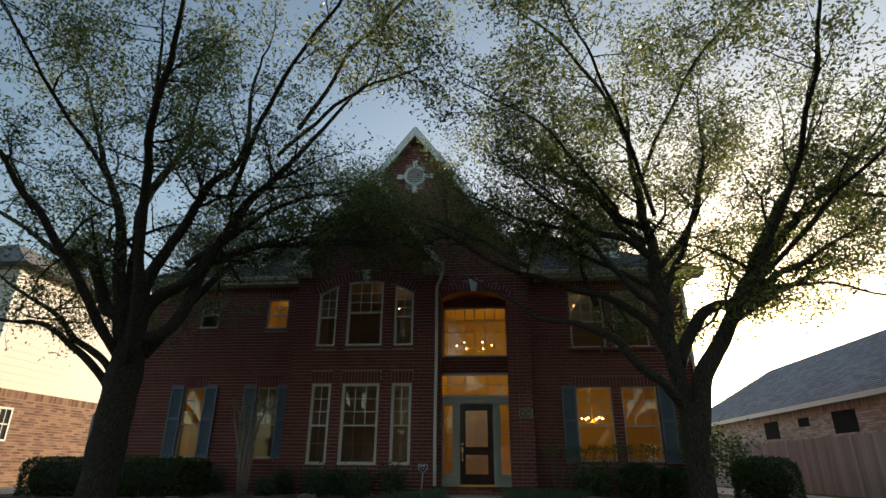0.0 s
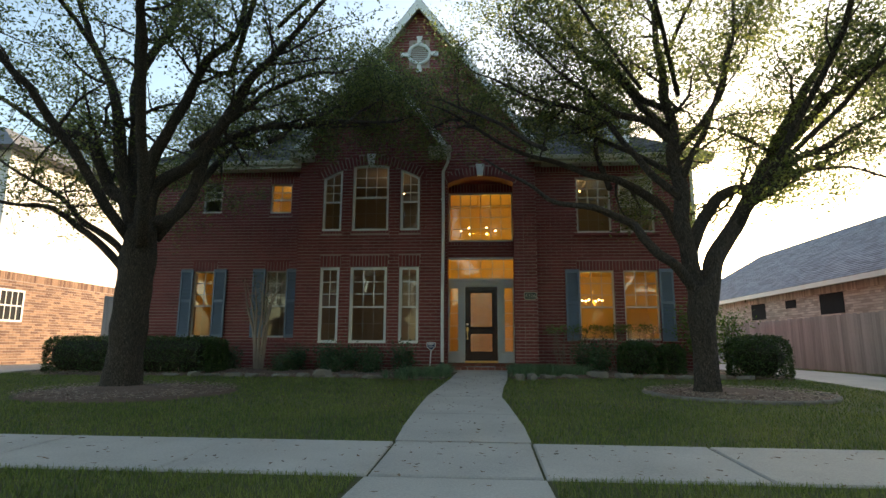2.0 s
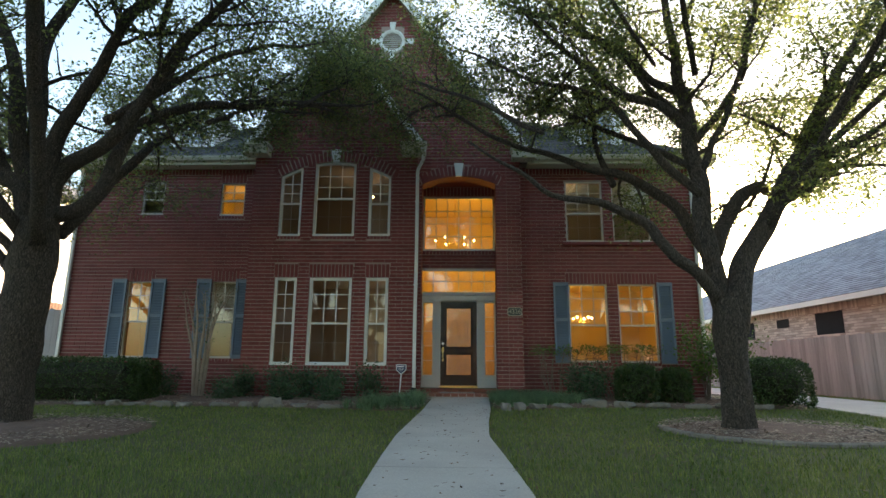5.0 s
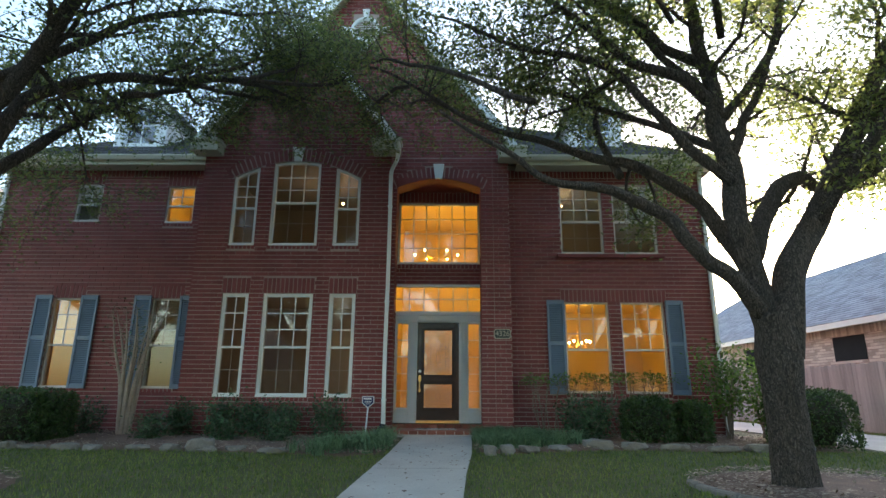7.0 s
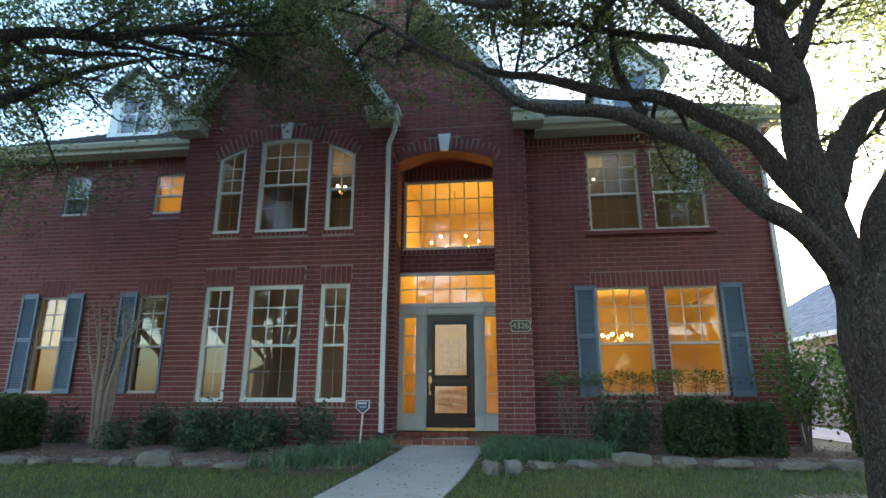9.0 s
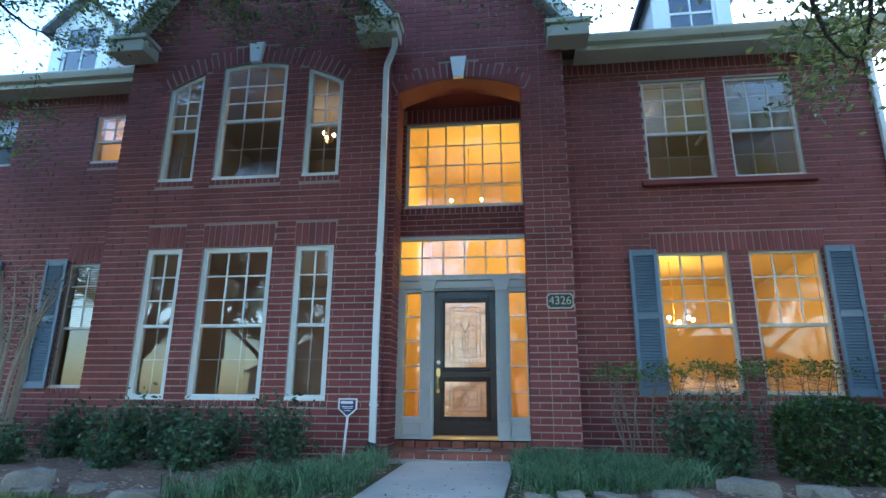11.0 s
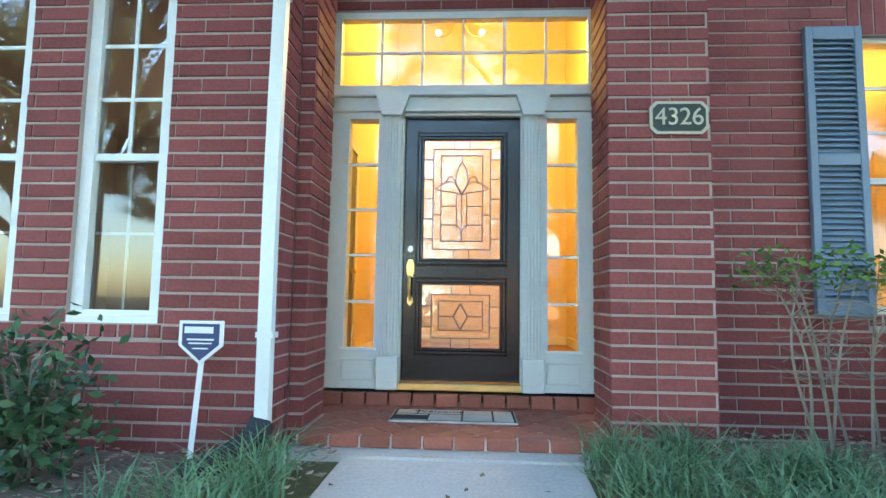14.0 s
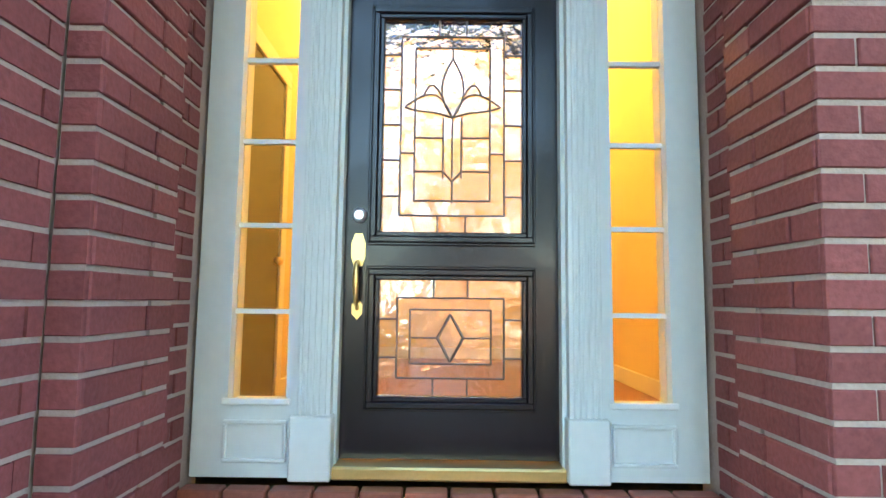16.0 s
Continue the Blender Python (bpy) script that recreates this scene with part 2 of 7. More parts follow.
def prism(bm, pts, y0, y1):
    """Extrude an outline in x and z from y0 to y1."""
    a = [bm.verts.new((x, y0, z)) for x, z in pts]
    b = [bm.verts.new((x, y1, z)) for x, z in pts]
    bm.faces.new(a)
    bm.faces.new(b[::-1])
    for i in range(len(pts)):
        j = (i + 1) % len(pts)
        bm.faces.new((a[j], a[i], b[i], b[j]))


def tube(verts, faces, pts, radii, sides=8, rough=0.0):
    """A tapered tube along points, added to lists of vertices and faces."""
    start = len(verts)
    n = len(pts)
    side = Vector((1, 0.2, 0)).normalized()
    for i, p in enumerate(pts):
        d = (pts[min(i + 1, n - 1)] - pts[max(i - 1, 0)]).normalized()
        u = side - d * side.dot(d)
        if u.length < 0.1:
            u = Vector((0, 1, 0)) - d * d.y
        u.normalize()
        w = d.cross(u)
        for k in range(sides):
            a = 2 * math.pi * k / sides
            r = radii[i]
            if rough:
                r *= 1 + rough * noise.noise(p * 2.3 + Vector((math.cos(a), math.sin(a), 0)) * 1.7)
            q = p + (u * math.cos(a) + w * math.sin(a)) * r
            verts.append((q.x, q.y, q.z))
    for i in range(n - 1):
        for k in range(sides):
            a, b = start + i * sides + k, start + i * sides + (k + 1) % sides
            faces.append((a, b, b + sides, a + sides))
    faces.append(tuple(start + k for k in range(sides))[::-1])
    faces.append(tuple(start + (n - 1) * sides + k for k in range(sides)))


def spline(ctrl, steps=6):
    """Points and radii along a smooth curve through (x, y, z, r)."""
    c = [Vector(p) for p in ctrl]
    c = [c[0] * 2 - c[1]] + c + [c[-1] * 2 - c[-2]]
    out = []
    for i in range(1, len(c) - 2):
        for s in range(steps):
            t = s / steps
            out.append(0.5 * (2 * c[i] + (c[i + 1] - c[i - 1]) * t + (2 * c[i - 1] - 5 * c[i] + 4 * c[i + 1] - c[i + 2]) * t * t + (3 * c[i] - c[i - 1] - 3 * c[i + 1] + c[i + 2]) * t ** 3))
    out.append(c[-2])
    return [Vector(p[:3]) for p in out], [max(0.004, p[3]) for p in out]


def ground_z(y):
    return 0.62 + 0.0242 * (max(-1.5, min(y, 14.6)) - 3)


# ---- brickwork ----
COURSE, LENGTH, JOINT = 0.088, 0.283, 0.016


class Bricks:
    """Bricks on one upright face: an origin, a direction along the wall and an outward normal."""

    def __init__(self, origin, along, out):
        self.o, self.a, self.n, self.items = Vector(origin), Vector(along), Vector(out), []

    def field(self, u0, u1, z0, z1, blocked=None, shift=0.0, length=LENGTH):
        k0 = math.floor((z0 - 0.9) / COURSE + 0.01)
        k = k0
        while 0.9 + k * COURSE < z1 - 0.02:
            a, b = max(z0, 0.9 + k * COURSE), min(z1, 0.9 + (k + 1) * COURSE)
            free = [(u0, u1)]
            for h0, h1 in (blocked((a + b) / 2) if blocked else []):
                free = [s for f in free for s in ((f[0], min(f[1], h0)), (max(f[0], h1), f[1])) if s[1] - s[0] > 0.04]
            for f0, f1 in free:
                p = u0 + shift + (k % 2) * length / 2
                p -= math.ceil((p - f0) / length + 1) * length
                while p < f1:
                    q0, q1 = max(p, f0), min(p + length, f1)
                    if q1 - q0 > 0.03 and b - a > 0.03:
                        self.items.append(((q0 + q1) / 2, (a + b) / 2, (q1 - q0 - 0.008) / 2, (b - a - JOINT) / 2, 0.0))
                    p += length
            k += 1

    def soldiers(self, u0, u1, z0, z1):
        n = max(1, round((u1 - u0) / COURSE))
        w = (u1 - u0) / n
        for i in range(n):
            self.items.append((u0 + w * (i + 0.5), (z0 + z1) / 2, (w - JOINT) / 2, (z1 - z0 - JOINT) / 2, 0.0))

    def place(self, item, depth=0.055, proud=0.0):
        u, z, hw, hh, ang = item
        c, s = math.cos(ang), math.sin(ang)
        out = []
        for d in (proud, -depth):
            for du, dz in ((-hw, -hh), (hw, -hh), (hw, hh), (-hw, hh)):
                p = self.o + self.a * (u + du * c - dz * s) + self.n * d
                out.append((p.x, p.y, z + du * s + dz * c))
        return out

    def joined(self, name, parent, material, items=None, jitter=0.003):
        v, f = [], []
        for it in (self.items if items is None else items):
            i = len(v)
            v += self.place(it, proud=random.uniform(-jitter, jitter))
            f += [(i, i + 1, i + 2, i + 3), (i, i + 4, i + 5, i + 1), (i + 1, i + 5, i + 6, i + 2), (i + 2, i + 6, i + 7, i + 3), (i + 3, i + 7, i + 4, i)]
        ob = raw(name, v, f, material, parent)
        ob["kind"] = "stuff"
        return ob

    def single(self, pick, parent, material, name="brick"):
        """The picked bricks as objects of their own that share one mesh; the rest joined."""
        near = [it for it in self.items if it[4] == 0.0 and pick(it)][:300]
        rest = [it for it in self.items if it not in near]
        unit = brick_mesh(material)
        for u, z, hw, hh, ang in near:
            ob = new(name, unit)
            p = self.o + self.a * u + self.n * random.uniform(-0.003, 0.003)
            turn = Matrix((self.a, -self.n, (0, 0, 1))).transposed().to_4x4()
            ob.matrix_world = Matrix.Translation((p.x, p.y, z)) @ turn @ Matrix.Diagonal((hw * 2, 1, hh * 2, 1))
            ob.parent = parent
        self.joined("bricks", parent, material, rest)


BRICK_MESHES = {}


def brick_mesh(material):
    if material.name not in BRICK_MESHES:
        bm = bmesh.new()
        v = [bm.verts.new(c) for c in ((-0.5, 0.004, -0.5), (0.5, 0.004, -0.5), (0.5, 0.004, 0.5), (-0.5, 0.004, 0.5), (-0.48, 0, -0.46), (0.48, 0, -0.46), (0.48, 0, 0.46), (-0.48, 0, 0.46), (-0.5, 0.055, -0.5), (0.5, 0.055, -0.5), (0.5, 0.055, 0.5), (-0.5, 0.055, 0.5))]
        for q in ((4, 5, 6, 7), (0, 1, 5, 4), (1, 2, 6, 5), (2, 3, 7, 6), (3, 0, 4, 7), (0, 8, 9, 1), (1, 9, 10, 2), (2, 10, 11, 3), (3, 11, 8, 0)):
            bm.faces.new([v[i] for i in q])
        bmesh.ops.recalc_face_normals(bm, faces=bm.faces)
        me = bpy.data.meshes.new("brick")
        bm.to_mesh(me)
        bm.free()
        me.materials.append(material)
        BRICK_MESHES[material.name] = me
    return BRICK_MESHES[material.name]


def slab(name, x0, x1, z0, z1, y, thick, holes, material=MORTAR):
    """An upright wall along x with rectangular openings (x0, x1, z0, z1) through it."""
    xs = sorted({x0, x1, *[h[0] for h in holes], *[h[1] for h in holes]})
    zs = sorted({z0, z1, *[h[2] for h in holes], *[h[3] for h in holes]})
    bm = bmesh.new()
    solid = {}
    for i in range(len(xs) - 1):
        for k in range(len(zs) - 1):
            cx, cz = (xs[i] + xs[i + 1]) / 2, (zs[k] + zs[k + 1]) / 2
            solid[i, k] = x0 <= cx <= x1 and z0 <= cz <= z1 and not any(h[0] < cx < h[1] and h[2] < cz < h[3] for h in holes)
    vs = {}

    def vert(i, k, d):
        if (i, k, d) not in vs:
            vs[i, k, d] = bm.verts.new((xs[i], y + d * thick, zs[k]))
        return vs[i, k, d]

    for (i, k), s in solid.items():
        if not s:
            continue
        bm.faces.new((vert(i, k, 0), vert(i + 1, k, 0), vert(i + 1, k + 1, 0), vert(i, k + 1, 0)))
        bm.faces.new((vert(i, k, 1), vert(i, k + 1, 1), vert(i + 1, k + 1, 1), vert(i + 1, k, 1)))
        for di, dk, a, b in ((-1, 0, (i, k + 1), (i, k)), (1, 0, (i + 1, k), (i + 1, k + 1)), (0, -1, (i, k), (i + 1, k)), (0, 1, (i + 1, k + 1), (i, k + 1))):
            if not solid.get((i + di, k + dk)):
                bm.faces.new((vert(*a, 0), vert(*a, 1), vert(*b, 1), vert(*b, 0)))
    bmesh.ops.recalc_face_normals(bm, faces=bm.faces)
    return structure(obj(name, bm, material))


def blocker(holes, arcs=()):
    def f(z):
        out = [(h[0], h[1]) for h in holes if h[2] < z < h[3]]
        for a in arcs:
            out += a(z)
        return out
    return f


# ---- ground ----
def flat_sheet(name, x0, x1, y0, y1, dz, material, nx=1, ny=24, edge=0.0):
    """A sheet that follows the ground, dz above it, with a real edge."""
    bm = bmesh.new()
    rows = []
    for j in range(ny + 1):
        y = y0 + (y1 - y0) * j / ny
        rows.append([bm.verts.new((x0 + (x1 - x0) * i / nx, y, ground_z(y) + dz)) for i in range(nx + 1)])
    for j in range(ny):
        for i in range(nx):
            bm.faces.new((rows[j][i], rows[j][i + 1], rows[j + 1][i + 1], rows[j + 1][i]))
    if edge:
        r = bmesh.ops.extrude_face_region(bm, geom=bm.faces[:])
        for w in r["geom"]:
            if isinstance(w, bmesh.types.BMVert):
                w.co.z -= edge
        bmesh.ops.recalc_face_normals(bm, faces=bm.faces)
    return obj(name, bm, material)


bm = bmesh.new()
gx = [-600, -120, -40, -20, -12, -8, -4, 0, 4, 8, 12, 20, 40, 120, 600]
gy = [-600, -120, -40, -12, -4, -1.5, 2, 5, 8, 11, 14.6, 18, 24, 40, 120, 600]
gv = [[bm.verts.new((x, y, ground_z(y) - 0.012)) for x in gx] for y in gy]
for j in range(len(gy) - 1):
    for i in range(len(gx) - 1):
        bm.faces.new((gv[j][i], gv[j][i + 1], gv[j + 1][i + 1], gv[j + 1][i]))
ground = structure(obj("ground", bm, GRASS_GROUND), "mown lawn over dark soil", "lawn")

# street behind the walk, with its kerb
structure(flat_sheet("road", -60, 60, -10.5, -2.6, 0.004, mat("asphalt", (0.05, 0.05, 0.052), 0.9, 0.3, 1, 60, 0.4)), "grey asphalt street", "road")
structure(boxes("kerb", [(-60, 60, -2.6, -2.45, 0.45, 0.66)], CONCRETE, bevel=0.02), "concrete kerb along the street", "kerb")

# public pavement in slabs, front walk in slabs
SIDEWALK = structure(flat_sheet("pavement", -40, 40, 4.06, 5.28, -0.03, mat("dark_joint", (0.06, 0.055, 0.045), 0.95, 0.3, 5, 50, 0.3)), "concrete public pavement with dark joints", "pavement")


def slab_piece(parent, x0, x1, y0, y1, skew=0.0, lift=0.008):
    bm = bmesh.new()
    g = 0.010
    c = [(x0 + g, y0 + g), (x1 - g, y0 + g), (x1 - g + skew, y1 - g), (x0 + g + skew, y1 - g)]
    top = [bm.verts.new((x, y, ground_z(y) + lift)) for x, y in c]
    low = [bm.verts.new((x, y, ground_z(y) - 0.06)) for x, y in c]
    bm.faces.new(top)
    for i in range(4):
        bm.faces.new((top[i], low[i], low[(i + 1) % 4], top[(i + 1) % 4]))
    bmesh.ops.recalc_face_normals(bm, faces=bm.faces)
    bmesh.ops.bevel(bm, geom=[e for e in bm.edges if e.verts[0] in top and e.verts[1] in top], offset=0.012, segments=1, affect="EDGES")
    return obj("slab", bm, CONCRETE, parent)


joints = [-0.68, 0.56] + [0.56 + 1.52 * k for k in range(1, 9)] + [-0.68 - 1.55 * k for k in range(1, 9)]
joints.sort()
for a, b in zip(joints, joints[1:]):
    slab_piece(SIDEWALK, a, b, 4.06, 5.28, random.uniform(-0.01, 0.01))

# the front walk: straight below, with a gentle bend
WALK = structure(flat_sheet("front_walk", -0.62, 0.42, 2.2, 14.7, -0.03, MULCH), "pale concrete front walk with fallen leaves", "path")


def walk_edges(y):
    """Left and right edge of the front walk."""
    pts = [(2.2, -0.78, 0.62), (4.0, -0.68, 0.56), (5.3, -0.68, 0.56), (6.2, -0.73, 0.55), (7.6, -0.76, 0.47), (9.0, -0.77, 0.38), (10.6, -0.70, 0.46), (12.2, -0.63, 0.58), (14.75, -0.59, 0.68)]
    for p, q in zip(pts, pts[1:]):
        if y <= q[0]:
            s = max(0, (y - p[0]) / (q[0] - p[0]))
            return p[1] + (q[1] - p[1]) * s, p[2] + (q[2] - p[2]) * s
    return pts[-1][1], pts[-1][2]


for y0, y1 in ((2.2, 4.0), (5.3, 7.05), (7.05, 8.9), (8.9, 10.8), (10.8, 12.7), (12.7, 14.72)):
    bm = bmesh.new()
    n = 6
    ys = [y0 + 0.008 + (y1 - y0 - 0.016) * k / n for k in range(n + 1)]
    tl = [bm.verts.new((walk_edges(y)[0], y, ground_z(y) + 0.01)) for y in ys]
    tr = [bm.verts.new((walk_edges(y)[1], y, ground_z(y) + 0.01)) for y in ys]
    ll = [bm.verts.new((v.co.x, v.co.y, v.co.z - 0.07)) for v in tl]
    lr = [bm.verts.new((v.co.x, v.co.y, v.co.z - 0.07)) for v in tr]
    for k in range(n):
        bm.faces.new((tl[k], tr[k], tr[k + 1], tl[k + 1]))
        bm.faces.new((tl[k], tl[k + 1], ll[k + 1], ll[k]))
        bm.faces.new((tr[k + 1], tr[k], lr[k], lr[k + 1]))
    bm.faces.new((tl[0], ll[0], lr[0], tr[0]))
    bm.faces.new((tl[-1], tr[-1], lr[-1], ll[-1]))
    bmesh.ops.recalc_face_normals(bm, faces=bm.faces)
    obj("slab", bm, CONCRETE, WALK)

drive = structure(flat_sheet("driveway", 7.0, 9.15, -2.4, 34, 0.012, CONCRETE, 1, 30, 0.1), "pale concrete driveway beside the fence", "driveway")
drive2 = structure(flat_sheet("neighbour_driveway", -14.2, -11.4, -2.4, 34, 0.012, CONCRETE, 1, 30, 0.1), "pale concrete drive of the neighbouring house", "driveway")


def blob_sheet(name, pts, dz, material, hump=0.0, label="", category=""):
    """A bed with a wavy outline, domed by hump."""
    bm = bmesh.new()
    cx, cy = sum(p[0] for p in pts) / len(pts), sum(p[1] for p in pts) / len(pts)
    rings = []
    for f in (1.0, 0.8, 0.5, 0.2):
        rings.append([bm.verts.new((cx + (x - cx) * f, cy + (y - cy) * f, ground_z(cy + (y - cy) * f) + dz + hump * (1 - f * f) + (0.012 * noise.noise(Vector((x * 3, y * 3, f * 9))) if f < 1 else -0.02))) for x, y in pts])
    mid = bm.verts.new((cx, cy, ground_z(cy) + dz + hump))
    n = len(pts)
    for a, b in zip(rings, rings[1:]):
        for i in range(n):
            bm.faces.new((a[i], a[(i + 1) % n], b[(i + 1) % n], b[i]))
    for i in range(n):
        bm.faces.new((rings[-1][i], rings[-1][(i + 1) % n], mid))
    bmesh.ops.recalc_face_normals(bm, faces=bm.faces)
    return structure(obj(name, bm, material, smooth=True), label, category)


def oval(cx, cy, rx, ry, n=28, wob=0.06, seed=0):
    out = []
    for i in range(n):
        a = 2 * math.pi * i / n
        w = 1 + wob * noise.noise(Vector((math.cos(a) * 1.5 + seed, math.sin(a) * 1.5, seed)))
        out.append((cx + rx * w * math.cos(a), cy + ry * w * math.sin(a)))
    return out


RIGHT_RING = oval(4.25, 9.75, 1.45, 1.25, seed=3)
LEFT_RING = oval(-5.75, 9.1, 1.75, 1.5, seed=7)
blob_sheet("mulch_ring_1", RIGHT_RING, 0.0, MULCH, 0.07, "brown mulch ring round the oak", "mulch bed")
blob_sheet("mulch_ring_2", LEFT_RING, 0.0, MULCH, 0.07, "brown mulch ring round the oak", "mulch bed")
BED_L = [(-0.62, 14.9), (-0.64, 13.2), (-0.72, 12.2), (-1.2, 11.9), (-2.0, 12.15), (-3.4, 12.35), (-5.0, 12.45), (-6.5, 12.5), (-8.5, 12.3), (-10.6, 12.4), (-10.8, 14.0), (-10.2, 15.6), (-7.0, 15.6), (-4.0, 15.2), (-2.0, 15.0)]
BED_R = [(0.66, 14.9), (0.68, 13.5), (0.66, 12.4), (1.2, 12.3), (2.2, 12.75), (3.2, 12.9), (4.4, 12.75), (5.4, 12.9), (6.6, 12.8), (6.9, 13.6), (6.7, 15.5), (5.0, 15.7), (2.5, 15.7)]
blob_sheet("planting_bed_1", BED_L, 0.004, MULCH, 0.05, "leaf-strewn mulch bed along the house", "mulch bed")
blob_sheet("planting_bed_2", BED_R, 0.004, MULCH, 0.05, "leaf-strewn mulch bed along the house", "mulch bed")

# ---- house: walls ----
TOP = 6.72
WINS_L = [(-8.27, -7.66, 1.76, 3.63), (-6.13, -5.52, 1.76, 3.63)]
WINS_LU = [(-8.16, -7.60, 5.36, 6.24), (-6.12, -5.50, 5.33, 6.20)]
WINS_B = [(-4.33, -3.80, 1.61, 3.63), (-3.50, -2.50, 1.61, 3.63), (-2.17, -1.64, 1.61, 3.63)]
WINS_BU = [(-4.33, -3.80, 4.63, 6.52), (-3.50, -2.50, 4.63, 6.52), (-2.17, -1.64, 4.63, 6.52)]
WINS_R = [(2.69, 3.62, 1.72, 3.60), (3.88, 4.79, 1.72, 3.60)]
WINS_RU = [(2.69, 3.62, 4.66, 6.24), (3.86, 4.79, 4.66, 6.24)]


def bay_arc(x):
    return 6.50 - 0.21 * (x + 3.0) ** 2


def entry_arc(x):
    return 6.23 - 0.20 * (x / 0.90) ** 2


def under_arc(top, k, centre, x0, x1, floor=4.63):
    """Blocked stretch below a shallow arch between x0 and x1."""
    def f(z):
        if z >= top or z < floor:
            return []
        r = math.sqrt((top - z) / k)
        a, b = max(x0, centre - r), min(x1, centre + r)
        return [(a, b)] if b > a else []
    return f


def arch_ring(top, k, centre, x0, x1, h):
    """The ring of bricks that lies on the arch."""
    def f(z):
        if z >= top + h:
            return []
        ro = math.sqrt((top + h - z) / k)
        ri = math.sqrt((top - z) / k) if z < top else 0
        out = []
        for a, b in ((centre - ro, centre - ri), (centre + ri, centre + ro)):
            a, b = max(a, x0), min(b, x1)
            if b - a > 0.01:
                out.append((a, b))
        return out
    return f


def voussoirs(field, top, k, centre, x0, x1, h):
    n = round((x1 - x0) / 0.092)
    for i in range(n):
        x = x0 + (x1 - x0) * (i + 0.5) / n
        slope = -2 * k * (x - centre)
        ang = math.atan(slope)
        z = top - k * (x - centre) ** 2
        field.items.append((x - math.sin(ang) * h / 2, z + math.cos(ang) * h / 2, (x1 - x0) / n / 2 - JOINT / 2, h / 2 - JOINT / 2, ang))


def arch_fill(name, fn, x0, x1, ztop, y0, y1, material):
    """The wall above a shallow arch."""
    bm = bmesh.new()
    n = 14
    pts = [(x0 + (x1 - x0) * i / n, fn(x0 + (x1 - x0) * i / n)) for i in range(n + 1)]
    for p, q in zip(pts, pts[1:]):
        prism(bm, [p, q, (q[0], ztop), (p[0], ztop)], y0, y1)
    bmesh.ops.remove_doubles(bm, verts=bm.verts, dist=0.0005)
    bmesh.ops.recalc_face_normals(bm, faces=bm.faces)
    return bm


def above(wins, h=0.28, pad=0.06):
    return [(a - pad, b + pad, z1, z1 + h) for a, b, z0, z1 in wins]


def sills(wins, h=0.085, pad=0.03):
    return [(a - pad, b + pad, z0 - h, z0) for a, b, z0, z1 in wins]


BACK = 0.008
wall_left = slab("wall_left_wing", -9.85, -5.0, 0.7, TOP, 15.39 + BACK, 0.22, WINS_L + WINS_LU)
tagged(wall_left, "dark red brick wing with pale mortar joints", "brick wall")
f = Bricks((0, 15.39, 0), (1, 0, 0), (0, -1, 0))
sol = above(WINS_L) + above(WINS_LU, 0.28, 0.02)
sill = sills(WINS_L) + sills(WINS_LU)
f.field(-9.85, -5.0, 0.80, 6.42, blocker(WINS_L + WINS_LU + sol + sill))
for h in sol + sill:
    f.soldiers(*h)
f.soldiers(-9.85, -5.0, 6.42, 6.62)
f.joined("bricks", wall_left, BRICK)

wall_bay = slab("wall_bay", -5.0 + BACK + 0.004, -1.0 - BACK - 0.004, 0.7, 6.9, 14.65 + BACK, 0.22, WINS_B + WINS_BU)
tagged(wall_bay, "dark red brick bay with soldier courses over windows", "brick wall")
for a, b, z0, z1 in WINS_BU:
    obj("arch_infill", arch_fill("arch", bay_arc, a, b, 6.53, 14.65 + BACK, 14.87 + BACK, MORTAR), MORTAR, wall_bay)
f = Bricks((0, 14.65, 0), (1, 0, 0), (0, -1, 0))
sol, sill = above(WINS_B, 0.32, 0.02), sills(WINS_B) + sills(WINS_BU)
arcs = [under_arc(6.50, 0.21, -3.0, a, b) for a, b, _, _ in WINS_BU]
arcs += [arch_ring(6.50, 0.21, -3.0, -4.42, -1.55, 0.28)]
low_u = [(a, b, 4.63, 6.0) for a, b, _, _ in WINS_BU]


def bay_gable(z):
    half = (9.72 - z) / 1.42
    return [(-9, -3.0 - half), (-3.0 + half, 9)] if z > 6.9 else []


f.field(-5.0, -1.0, 0.80, 9.6, blocker(WINS_B + low_u + sol + sill, arcs + [bay_gable]))
for h in sol + sill:
    f.soldiers(*h)
voussoirs(f, 6.50, 0.21, -3.0, -4.42, -1.55, 0.28)
f.single(lambda it: it[1] < 3.4 and it[0] > -2.6, wall_bay, BRICK)
for nm, xx, y1, nrm in (("wall_bay_return_1", -5.0, 15.39, -1), ("wall_bay_return_2", -1.0, 14.99, 1)):
    x_in = xx - nrm * BACK
    r = structure(boxes(nm, [(min(x_in, x_in - nrm * 0.2), max(x_in, x_in - nrm * 0.2), 14.665 + BACK, y1 + 0.2, 0.7, 6.9)], MORTAR), "brick return of the bay", "brick wall")
    g = Bricks((xx, 0, 0), (0, 1, 0), (nrm, 0, 0))
    g.field(14.65, y1, 0.80, 6.9, None, 0.14)
    g.joined("bricks", r, BRICK)

